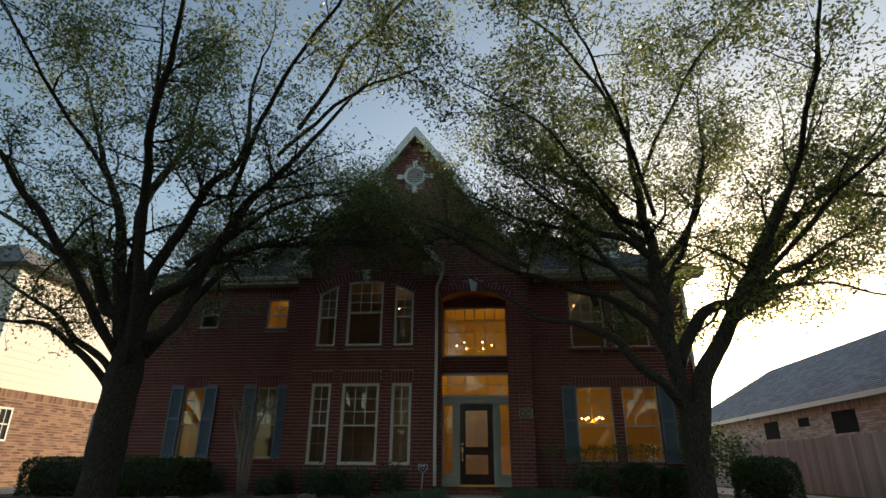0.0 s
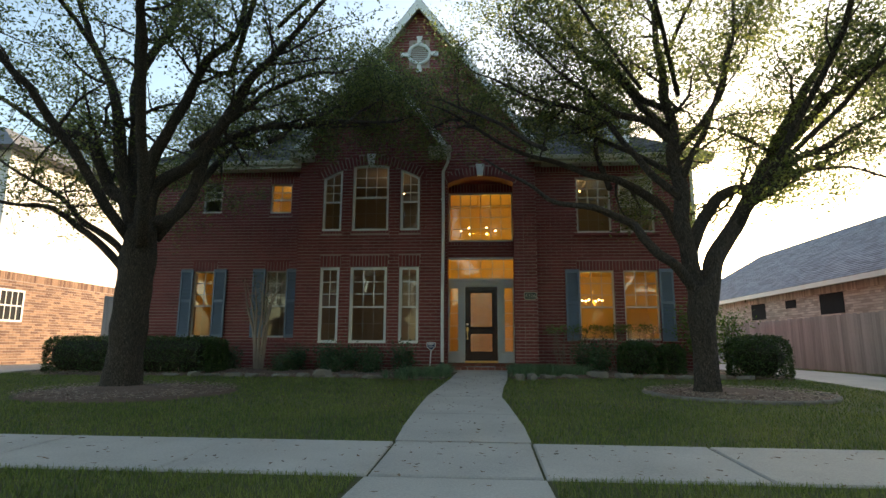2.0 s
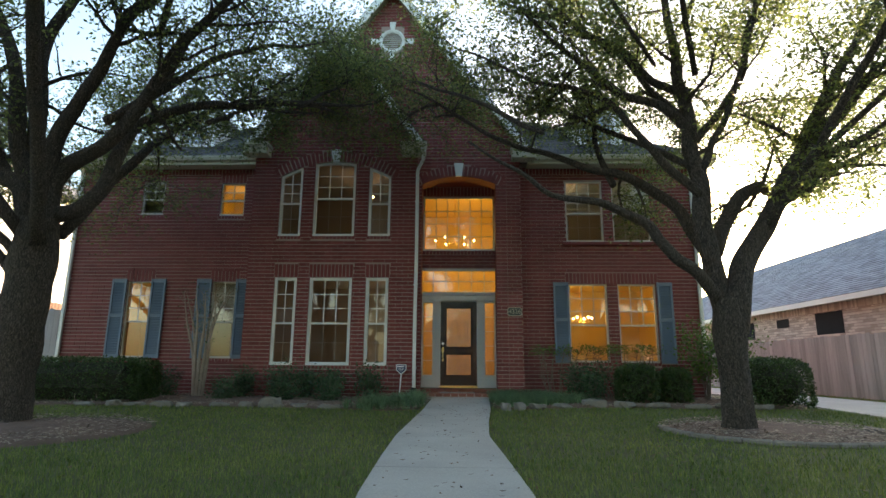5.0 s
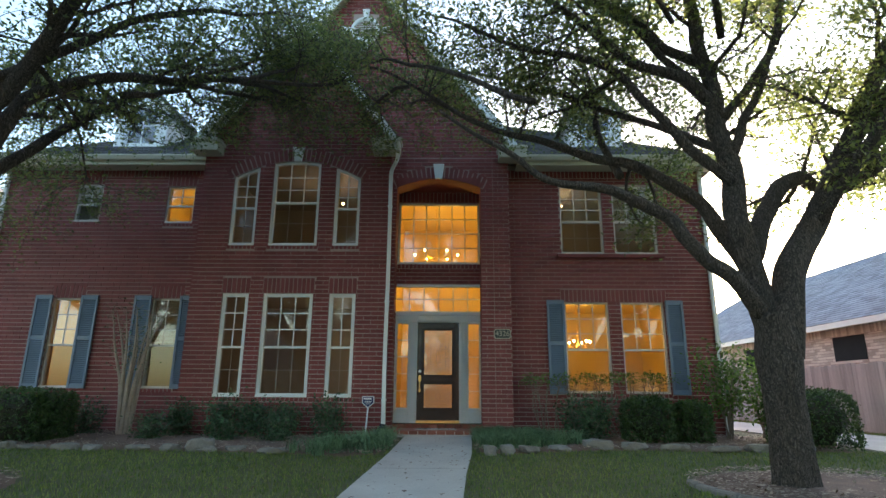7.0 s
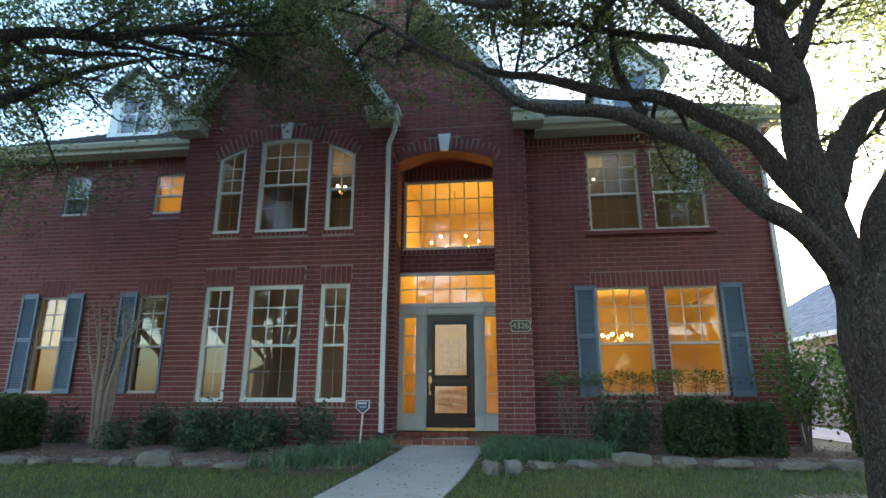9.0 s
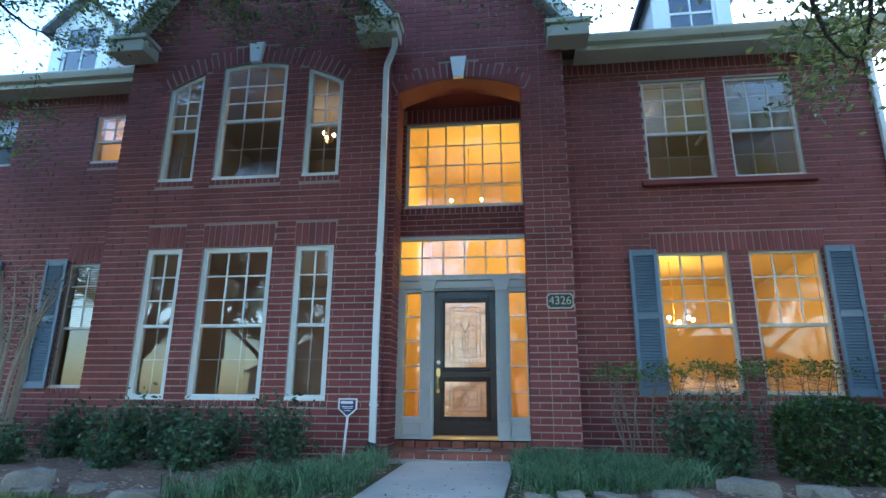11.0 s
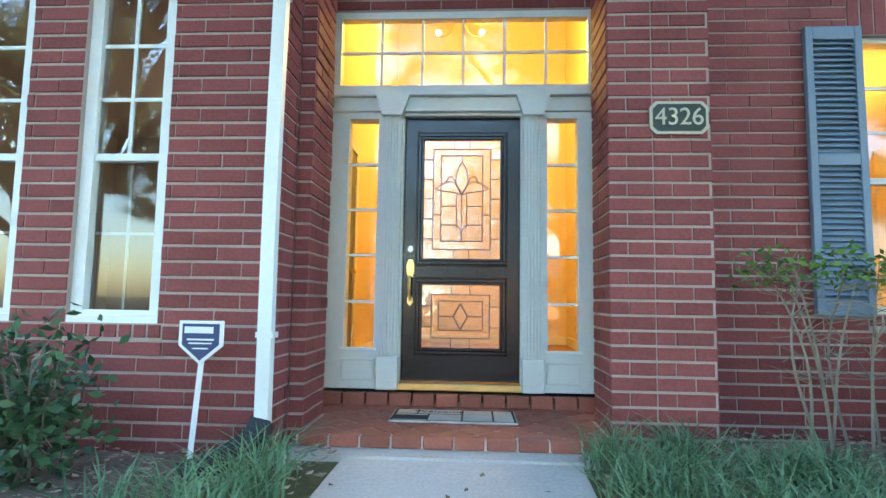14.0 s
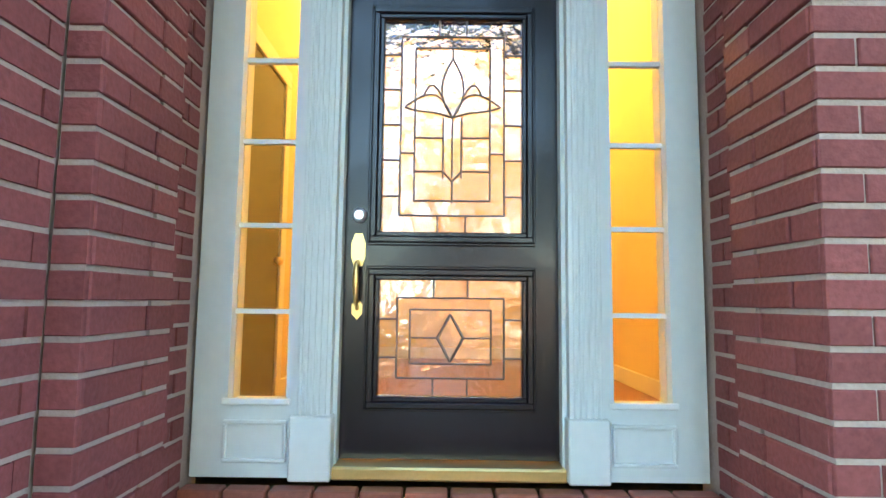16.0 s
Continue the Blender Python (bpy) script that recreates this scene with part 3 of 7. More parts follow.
ENTRY_HOLE = [(-0.912, 0.912, 0.7, 6.25)]
wall_entry = slab("wall_entry", -1.0, 1.52 - BACK, 0.7, TOP, 14.99 + BACK, 0.3, ENTRY_HOLE)
tagged(wall_entry, "dark red brick entry front with a tall arched recess", "brick wall")
obj("arch_infill", arch_fill("arch", entry_arc, -0.912, 0.912, 6.26, 14.99 + BACK, 15.44, MORTAR), BRICK, wall_entry)
f = Bricks((0, 14.99, 0), (1, 0, 0), (0, -1, 0))
arcs = [under_arc(6.23, 0.20 / 0.81, 0.0, -0.90, 0.90), arch_ring(6.23, 0.20 / 0.81, 0.0, -1.0, 1.05, 0.28)]


def main_gable(z):
    half = (11.35 - z) / 1.35
    return [(-9, -1.75 - half), (-1.75 + half, 9)] if z > TOP else []


f.field(-1.0, 1.17, 0.80, TOP, blocker([(-0.90, 0.90, 0.6, 6.02)], arcs), 0.0, 0.31)
f.field(1.17, 1.52, 0.80, TOP, blocker([], arcs), 0.0, 0.22)
f.field(-5.2, 1.52, TOP, 11.3, blocker([], [main_gable, lambda z: [(-2.05, -1.45)] if 9.5 < z < 10.4 else []]))
voussoirs(f, 6.23, 0.20 / 0.81, 0.0, -1.0, 1.05, 0.28)
f.single(lambda it: it[1] < 4.6, wall_entry, BRICK)
for nm, nrm in (("wall_recess_1", 1), ("wall_recess_2", -1)):
    def flip(u, w):
        return sorted((-nrm * u, -nrm * w))
    deep = 1.30 if nrm < 0 else 1.10
    r = structure(boxes(nm, [(*flip(0.90 + BACK, deep), 15.31, 15.44 - BACK, 0.7, 6.25), (*flip(1.045 + BACK, deep + 0.1), 15.44 - BACK, 16.02, 0.7, 6.25)], MORTAR), "brick side of the entry recess", "brick wall")
    g = Bricks((-nrm * 0.90, 0, 0), (0, 1, 0), (nrm, 0, 0))
    g.field(15.0, 15.44, 0.98, 6.15, None, 0.12, 0.31)
    g.single(lambda it: it[1] < 4.2, r, BRICK)
    g = Bricks((-nrm * 1.045, 0, 0), (0, 1, 0), (nrm, 0, 0))
    g.field(15.45, 15.87, 0.98, 6.15, None, 0.10, 0.22)
    g.single(lambda it: it[1] < 4.2, r, BRICK)
r = structure(boxes("wall_entry_return", [(1.2, 1.52 - BACK, 15.30, 15.62, 0.7, TOP)], MORTAR), "brick return of the entry front", "brick wall")
g = Bricks((1.52, 0, 0), (0, 1, 0), (1, 0, 0))
g.field(15.0, 15.43, 0.80, TOP, None, 0.1)
g.joined("bricks", r, BRICK)

structure(boxes("recess_ceiling", [(-1.2, 1.2, 15.44, 16.05, 6.24, 6.34)], BRICK), "brick ceiling of the entry recess", "ceiling")

# brick between the transom and the tall window
r = structure(boxes("wall_panel", [(-1.05, 1.05, 15.88 + BACK, 16.05, 4.06, 4.53), (-1.05, 1.05, 15.88 + BACK, 16.05, 5.98, 6.5), (-1.05, -0.93, 15.88 + BACK, 16.05, 4.532, 5.978), (0.93, 1.05, 15.88 + BACK, 16.05, 4.532, 5.978)], MORTAR), "brick panel over the entry transom", "brick wall")
g = Bricks((0, 15.88, 0), (1, 0, 0), (0, -1, 0))
g.field(-1.03, 1.03, 4.07, 4.42)
g.field(-1.03, -0.935, 4.53, 5.98)
g.field(0.935, 1.03, 4.53, 5.98)
g.soldiers(-1.03, 1.03, 4.42, 4.53)
g.soldiers(-0.94, 0.94, 5.99, 6.24)
g.single(lambda it: True, r, BRICK)

wall_right = slab("wall_right_wing", 1.52, 5.90, 0.7, TOP, 15.43 + BACK, 0.22, WINS_R + WINS_RU)
tagged(wall_right, "dark red brick wing with paired windows", "brick wall")
f = Bricks((0, 15.43, 0), (1, 0, 0), (0, -1, 0))
sol = [(2.62, 4.86, 3.60, 3.88)]
sill = [(2.60, 4.88, 4.56, 4.66)] + sills(WINS_R)
f.field(1.53, 5.90, 0.80, 6.42, blocker(WINS_R + WINS_RU + sol + sill))
for h in sol + sill:
    f.soldiers(*h)
f.soldiers(1.53, 5.90, 6.42, 6.62)
f.single(lambda it: 0.9 < it[1] < 2.6 and it[0] < 4.2, wall_right, BRICK)
s = boxes("brick_sill", [(2.58, 4.90, 15.35, 15.45, 4.565, 4.65)], BRICK, wall_right, 0.01)

# side and back walls, so that the house is closed
structure(boxes("wall_side_1", [(-9.85, -9.63, 15.63, 25, 0.7, TOP)], BRICK), "red brick side wall", "brick wall")
structure(boxes("wall_side_2", [(5.68, 5.90, 15.67, 25, 0.7, TOP)], BRICK), "red brick side wall", "brick wall")
structure(boxes("wall_back", [(-9.85, 5.90, 25, 25.2, 0.7, TOP)], BRICK), "red brick back wall", "brick wall")


# ---- roofs ----
def shingles(name, p0, p1, q0, q1, courses, tab, material, parent=None, thick=0.02):
    """Shingle tabs between a lower edge p0-p1 and an upper edge q0-q1."""
    p0, p1, q0, q1 = (Vector(p) for p in (p0, p1, q0, q1))
    nrm = (p1 - p0).cross((q0 + q1) / 2 - (p0 + p1) / 2).normalized()
    if nrm.z < 0:
        nrm = -nrm
    v, fc = [], []
    for c in range(courses):
        a, b = c / courses, (c + 1) / courses
        lo0, lo1, hi0, hi1 = p0.lerp(q0, a), p1.lerp(q1, a), p0.lerp(q0, min(1, b + 0.2 / courses)), p1.lerp(q1, min(1, b + 0.2 / courses))
        n = max(1, int((lo1 - lo0).length / tab))
        off = (c % 2) * 0.5
        cuts = [0.0] + [(k + off) / n for k in range(0 if off else 1, n)] + [1.0]
        for s, t in zip(cuts, cuts[1:]):
            i = len(v)
            lift = nrm * (thick + random.uniform(0, 0.006))
            A, B, C, D = lo0.lerp(lo1, s) + lift, lo0.lerp(lo1, t) + lift, hi0.lerp(hi1, t), hi0.lerp(hi1, s)
            v += [tuple(w) for w in (A, B, C, D, A - lift, B - lift)]
            fc += [(i, i + 1, i + 2, i + 3), (i + 4, i + 5, i + 1, i)]
    ob = raw(name, v, fc, material, parent)
    ob["kind"] = "stuff"
    return ob


def gable_roof(name, cx, apex, slope, half, y0, y1, label):
    """A steep roof over a gable wall: two slopes, white rake boards, cream returns."""
    e = thing(name, label, "roof")
    zb = apex - slope * half
    L = math.hypot(half, slope * half)
    for s in (-1, 1):
        bm = bmesh.new()
        t = 0.12
        prism(bm, [(cx, apex), (cx + s * half, zb), (cx + s * half, zb - t), (cx, apex - t * 1.2)], y0, y1)
        bmesh.ops.recalc_face_normals(bm, faces=bm.faces)
        part("roof_deck", bm, CREAM, e)
        if s < 0:
            shingles("shingles", (cx - half, y1, zb), (cx - half, y0, zb), (cx, y1, apex), (cx, y0, apex), int(L / 0.15), 0.3, ROOF, e)
        else:
            shingles("shingles", (cx + half, y0, zb), (cx + half, y1, zb), (cx, y0, apex), (cx, y1, apex), int(L / 0.15), 0.3, ROOF, e)
        bm = bmesh.new()
        w = 0.20
        prism(bm, [(cx, apex - 0.02), (cx + s * (half + 0.02), zb - 0.05), (cx + s * (half + 0.02), zb - 0.05 - w * 1.25), (cx, apex - 0.02 - w * 1.6)], y0 - 0.03, y0 + 0.015)
        bmesh.ops.recalc_face_normals(bm, faces=bm.faces)
        part("rake_board", bm, WHITE, e, "white painted rake board")
    return e


bm = bmesh.new()
prism(bm, [(-4.99, 6.9), (-1.01, 6.9), (-3.0, 9.74)], 14.65 + BACK, 14.87)
bmesh.ops.recalc_face_normals(bm, faces=bm.faces)
structure(obj("wall_bay_gable", bm, MORTAR), "brick gable of the bay", "brick wall")
bm = bmesh.new()
prism(bm, [(-5.18, TOP), (1.52, TOP), (1.52, 6.94), (-1.75, 11.36), (-5.05, 6.9)], 14.99 + BACK, 15.2)
bmesh.ops.recalc_face_normals(bm, faces=bm.faces)
structure(obj("wall_main_gable", bm, MORTAR), "brick main gable", "brick wall")
gable_roof("bay_roof", -3.0, 9.95, 1.42, 2.10, 14.33, 15.0, "steep grey shingle roof over the bay with white rakes")
gable_roof("main_gable_roof", -1.75, 11.60, 1.35, 3.42, 14.70, 19.0, "steep grey shingle gable roof with white rakes")
for x0, x1, y0 in ((-1.38, -0.80, 14.30), (-5.2, -4.62, 14.30), (1.30, 1.88, 14.66)):
    structure(boxes("eave_return", [(x0, x1, y0, y0 + 0.36, 6.60, 6.80), (x0 - 0.03, x1 + 0.03, y0 - 0.03, y0 + 0.36, 6.80, 6.88)], CREAM, bevel=0.01), "cream boxed eave return", "trim")

# main hip roof
e = thing("hip_roof", "grey asphalt shingle hip roof behind the gables", "roof")
ex0, ex1, ey0, ey1, ez, rz = -10.3, 6.35, 15.02, 25.4, 6.785, 10.2
r0, r1, ry = (-5.4, 20.2, rz), (1.6, 20.2, rz), 20.2
deck = [(ex0, ey0, ez), (ex1, ey0, ez), (ex1, ey1, ez), (ex0, ey1, ez), r0, r1]
raw("roof_deck", deck, [(0, 1, 5, 4), (1, 2, 5), (2, 3, 4, 5), (3, 0, 4), (3, 2, 1, 0)], ROOF, e)
shingles("shingles", deck[0], deck[1], r0, r1, 42, 0.33, ROOF, e)
shingles("shingles", deck[1], deck[2], r1, Vector(r1) + Vector((0, 0.02, 0)), 40, 0.33, ROOF, e)
for x0, x1 in ((-10.3, -5.1), (1.72, 6.35)):
    structure(boxes("soffit", [(x0, x1, 15.05, 15.41, 6.58, 6.62)], CREAM), "cream painted eave soffit", "trim")
    structure(boxes("fascia", [(x0, x1, 15.02, 15.05, 6.57, 6.74)], CREAM, bevel=0.006), "cream painted fascia board", "trim")
    bm = bmesh.new()
    prof = [(0, 0), (0, 0.12), (-0.11, 0.13), (-0.11, 0.10), (-0.075, 0.02)]
    a = [bm.verts.new((x0, 15.018 + p, 6.645 + q)) for p, q in prof]
    b = [bm.verts.new((x1, 15.018 + p, 6.645 + q)) for p, q in prof]
    for i in range(5):
        bm.faces.new((a[i], a[(i + 1) % 5], b[(i + 1) % 5], b[i]))
    bm.faces.new(a[::-1]), bm.faces.new(b)
    bmesh.ops.recalc_face_normals(bm, faces=bm.faces)
    structure(obj("gutter", bm, CREAM), "pale metal eave gutter", "gutter")


# ---- windows ----
WIN_COUNT = [0]


def window(x0, x1, z0, z1, y, cols, rows, paint, frame_w=0.06, arc=None, split=True, deep=0.09, lower=True, label="", shade=None):
    """A sash window set back from the wall face: frame, rails, muntins and panes."""
    WIN_COUNT[0] += 1
    yf = y + deep - 0.05
    bm = bmesh.new()
    fw = frame_w
    box(bm, x0, x0 + fw, yf, yf + 0.09, z0, z1 if not arc else arc(x0 + fw / 2) - 0.005)
    box(bm, x1 - fw, x1, yf, yf + 0.09, z0, z1 if not arc else arc(x1 - fw / 2) - 0.005)
    box(bm, x0 + fw, x1 - fw, yf + 0.003, yf + 0.087, z0, z0 + fw)
    if arc:
        n = 8
        for i in range(n):
            a, b = x0 + fw + (x1 - x0 - 2 * fw) * i / n, x0 + fw + (x1 - x0 - 2 * fw) * (i + 1) / n
            prism(bm, [(a, arc(a) - fw), (b, arc(b) - fw), (b, arc(b) - 0.004), (a, arc(a) - 0.004)], yf + 0.003, yf + 0.087)
    else:
        box(bm, x0 + fw, x1 - fw, yf + 0.003, yf + 0.087, z1 - fw, z1)
    bmesh.ops.recalc_face_normals(bm, faces=bm.faces)
    w = structure(obj("window_%d" % WIN_COUNT[0], bm, paint), label or "multi-pane sash window in the brick wall", "window")
    part("sill", (lambda b: (box(b, x0 - 0.02, x1 + 0.02, yf - 0.03, yf - 0.002, z0 - 0.01, z0 + 0.045, 0.006), b)[1])(bmesh.new()), paint, w)
    zm = z0 + (z1 - z0) * (0.47 if not arc else 0.5)
    ztop = (lambda x: arc(x) - fw) if arc else (lambda x: z1 - fw)
    a0, a1 = x0 + fw, x1 - fw
    if split:
        part("meeting_rail", (lambda b: (box(b, a0, a1, yf + 0.012, yf + 0.07, zm - 0.022, zm + 0.022, 0.004), b)[1])(bmesh.new()), paint, w)
    zb = zm + 0.022 if split else z0 + fw
    m = 0.011
    for i in range(1, cols):
        xx = a0 + (a1 - a0) * i / cols
        part("muntin", (lambda b: (box(b, xx - m, xx + m, yf + 0.024, yf + 0.046, zb, ztop(xx)), b)[1])(bmesh.new()), paint, w)
    zr = min(ztop(a0), ztop(a1))
    if arc:
        zr = z1 - fw - 0.03
    for k in range(1, rows):
        zz = zb + (zr - zb) * k / rows
        xa, xb = a0, a1
        part("muntin", (lambda b: (box(b, xa, xb, yf + 0.028, yf + 0.042, zz - m, zz + m), b)[1])(bmesh.new()), paint, w)
    if split and lower:
        for i in range(1, cols):
            xx = a0 + (a1 - a0) * i / cols
            part("muntin", (lambda b: (box(b, xx - m * 0.7, xx + m * 0.7, yf + 0.062, yf + 0.072, z0 + fw, zm - 0.022), b)[1])(bmesh.new()), MUNTIN_IN, w)
        zz = (z0 + fw + zm) / 2
        part("muntin", (lambda b: (box(b, a0, a1, yf + 0.062, yf + 0.070, zz - m * 0.7, zz + m * 0.7), b)[1])(bmesh.new()), MUNTIN_IN, w)

    def pane(za, zt, yy, curved, glazing=GLASS):
        bm = bmesh.new()
        n = 8 if curved else 1
        for i in range(n):
            a, b = a0 + (a1 - a0) * i / n, a0 + (a1 - a0) * (i + 1) / n
            q = [bm.verts.new(p) for p in ((a, yy, za), (b, yy, za), (b, yy, zt(b)), (a, yy, zt(a)))]
            bm.faces.new(q)
        g = part("pane", bm, glazing, w)
        g.visible_shadow = False
    if split:
        pane(zb, ztop, yf + 0.035, bool(arc))
        pane(z0 + fw, lambda x: zm - 0.02, yf + 0.058, False, SCREENED)
    else:
        pane(zb, ztop, yf + 0.035, bool(arc))
    if shade:
        b = bmesh.new()
        zz = z1 - fw - 0.01
        while zz > shade:
            box(b, a0 + 0.005, a1 - 0.005, yf + 0.115, yf + 0.150, zz - 0.012, zz - 0.008)
            zz -= 0.028
        blind = obj("window_blind", b, BLIND)
        tagged(blind, "pale slatted blind lowered behind the glass", "blind")
    return w


MUNTIN_IN = mat("grille_between_panes", (0.55, 0.56, 0.54), 0.5, 0.05, 3, 30, 0)
BROWNFRAME = mat("taupe_window_paint", (0.58, 0.55, 0.50), 0.5, 0.08, 3, 30, 0.03)
for i, (a, b, z0, z1) in enumerate(WINS_B):
    window(a, b, z0, z1, 14.65, 3 if i == 1 else 2, 3, WHITE, 0.07, label="tall white sash window in the brick bay")
for i, (a, b, z0, z1) in enumerate(WINS_BU):
    window(a, b, z0, 6.50 if i == 1 else bay_arc((a + b) / 2), 14.65, 3 if i == 1 else 2, 3, WHITE, 0.06, bay_arc, label="white arched sash window in the brick bay")
for a, b, z0, z1 in WINS_R:
    window(a, b, z0, z1, 15.43, 3, 3, BROWNFRAME, 0.035, lower=False, label="sash window glowing with amber room light")
for a, b, z0, z1 in WINS_RU:
    window(a, b, z0, z1, 15.43, 3, 3, BROWNFRAME, 0.035, label="upper sash window with pale blinds", shade=5.45)
window(*WINS_L[0], 15.39, 2, 3, BROWNFRAME, 0.03, lower=False, label="narrow sash window glowing amber between shutters")
window(*WINS_L[1], 15.39, 2, 3, BROWNFRAME, 0.03, lower=False, label="narrow sash window with a lowered blind", shade=2.7)
window(*WINS_LU[0], 15.39, 2, 2, BROWNFRAME, 0.03, lower=False, label="small dark upper sash window")
window(*WINS_LU[1], 15.39, 2, 2, BROWNFRAME, 0.03, lower=False, label="small upper sash window glowing amber")
window(-0.93, 0.93, 4.53, 5.98, 15.90, 6, 4, GREYTRIM, 0.045, split=False, deep=0.06, label="tall foyer window over the entry")
window(-1.03, 1.03, 3.40, 4.06, 15.88, 6, 2, GREYTRIM, 0.055, split=False, deep=0.06, label="transom window over the front door")


# ---- shutters ----
def shutter(x0, x1, z0, z1, y):
    e = thing("shutter", "slate blue louvred shutter beside the window", "shutter", "window shutters", ((x0 + x1) / 2, y, z0))
    x0, x1, w = x0 - e.location.x, x1 - e.location.x, 0.05
    h = z1 - z0
    for a, b in ((x0, x0 + w), (x1 - w, x1)):
        part("stile", (lambda bm: (box(bm, a, b, -0.055, -0.012, 0, h, 0.004), bm)[1])(bmesh.new()), BLUE, e)
    zm = h * 0.53
    for a, b in ((0, 0.09), (zm - 0.04, zm + 0.04), (h - 0.09, h)):
        part("rail", (lambda bm: (box(bm, x0 + w, x1 - w, -0.052, -0.014, a, b, 0.003), bm)[1])(bmesh.new()), BLUE, e)
    for a, b in ((0.09, zm - 0.04), (zm + 0.04, h - 0.09)):
        n = int((b - a) / 0.038)
        for i in range(n):
            z = a + (b - a) * (i + 0.5) / n
            bm = bmesh.new()
            box(bm, x0 + w, x1 - w, -0.019, 0.019, -0.0035, 0.0035, m=Matrix.Translation((0, -0.033, z)) @ pose(0, 0, 0, 48, 0, 0))
            part("slat", bm, BLUE, e)
    part("backing", (lambda bm: (box(bm, x0 + 0.01, x1 - 0.01, -0.012, -0.002, 0.01, h - 0.01), bm)[1])(bmesh.new()), BLUE, e)
    return e


first = shutter(2.31, 2.68, 1.70, 3.64, 15.43)
copy_thing(first, pose(5.0, 15.43, 1.70))
for x in (-8.46, -7.47, -6.32, -5.33):
    copy_thing(first, pose(x, 15.39, 1.75))

# ---- stone keystones, round gable vent ----
for nm, cx, z0, z1, y in (("keystone", -3.0, 6.48, 6.80, 14.65), ("keystone", 0.0, 6.22, 6.56, 14.99)):
    bm = bmesh.new()
    prism(bm, [(cx - 0.075, z0), (cx + 0.075, z0), (cx + 0.12, z1), (cx - 0.12, z1)], y - 0.06, y + 0.004)
    bmesh.ops.recalc_face_normals(bm, faces=bm.faces)
    tagged(obj(nm, bm, WHITE), "white tapered keystone in the brick arch", "keystone", "keystones")

e = thing("gable_vent", "round white louvred vent with four keystones", "vent", at=(-1.75, 14.99, 9.95))
v, fc = [], []
tube(v, fc, [Vector((0.30 * math.cos(a), -0.03, 0.30 * math.sin(a))) for a in [2 * math.pi * i / 32 for i in range(33)]], [0.05] * 33, 6)
raw("ring", v, fc, WHITE, e)
for i in range(9):
    z = -0.24 + 0.06 * i
    hw = math.sqrt(0.285 ** 2 - z * z)
    bm = bmesh.new()
    box(bm, -hw, hw, -0.03, 0.03, -0.005, 0.005, m=Matrix.Translation((0, 0, z)) @ pose(0, 0, 0, 40, 0, 0))
    part("slat", bm, WHITE, e)
for k in range(4):
    bm = bmesh.new()
    prism(bm, [(-0.05, 0.33), (0.05, 0.33), (0.085, 0.56), (-0.085, 0.56)], -0.05, 0.01)
    bmesh.ops.rotate(bm, verts=bm.verts, cent=(0, 0, 0), matrix=Matrix.Rotation(k * math.pi / 2, 3, "Y"))
    bmesh.ops.recalc_face_normals(bm, faces=bm.faces)
    part("vent_keystone", bm, WHITE, e)


# ---- dormers ----
def dormer(cx, z0, w, h, y):
    e = thing("dormer", "white-trimmed roof dormer with a small window", "dormer", "roof dormers", (cx, y, z0))
    hw = w / 2
    part("cheek", (lambda b: (box(b, -hw, -hw + 0.06, 0.02, 2.2, -0.9, h), b)[1])(bmesh.new()), SIDING, e)
    part("cheek", (lambda b: (box(b, hw - 0.06, hw, 0.02, 2.2, -0.9, h), b)[1])(bmesh.new()), SIDING, e)
    for s in (-1, 1):
        part("trim_board", (lambda b: (box(b, *sorted((s * hw, s * (hw - 0.24))), -0.03, 0.02, -0.35, h, 0.006), b)[1])(bmesh.new()), WHITE, e)
    part("sill_board", (lambda b: (box(b, -hw, hw, -0.05, 0.018, -0.12, 0.0, 0.006), b)[1])(bmesh.new()), WHITE, e)
    bm = bmesh.new()
    prism(bm, [(-hw, h), (hw, h), (0, h + hw * 0.95)], -0.01, 0.1)
    bmesh.ops.recalc_face_normals(bm, faces=bm.faces)
    part("pediment", bm, WHITE, e)
    for s in (-1, 1):
        bm = bmesh.new()
        prism(bm, [(0, h + hw * 0.95 + 0.10), (s * (hw + 0.16), h - 0.10), (s * (hw + 0.16), h - 0.20), (0, h + hw * 0.95)], -0.18, 2.6)
        bmesh.ops.recalc_face_normals(bm, faces=bm.faces)
        part("dormer_roof", bm, ROOF, e)
    wn_ = part("window_frame", (lambda b: ([box(b, *q) for q in ((-hw + 0.24, -hw + 0.29, 0.0, 0.05, 0, h), (hw - 0.29, hw - 0.24, 0.0, 0.05, 0, h), (-hw + 0.29, hw - 0.29, 0.0, 0.05, h - 0.05, h), (-hw + 0.29, hw - 0.29, 0.0, 0.05, 0, 0.05), (-hw + 0.29, hw - 0.29, 0.005, 0.045, h / 2 - 0.02, h / 2 + 0.02), (-0.012, 0.012, 0.01, 0.04, 0.05, h - 0.05))], b)[1])(bmesh.new()), WHITE, e)
    part("pane", (lambda b: (box(b, -hw + 0.26, hw - 0.26, 0.02, 0.026, 0.03, h - 0.03), b)[1])(bmesh.new()), GLASS, wn_)
    # blue sheet behind the pane, its colour standing in for the room's darkness
    part("room_shade_sheet", (lambda b: (box(b, -hw + 0.06, hw - 0.06, 0.6, 0.64, -0.3, h), b)[1])(bmesh.new()), BLUE, e)
    return e


d = dormer(-7.40, 7.57, 1.26, 1.05, 16.15)
copy_thing(d, pose(3.80, 16.15, 7.40))

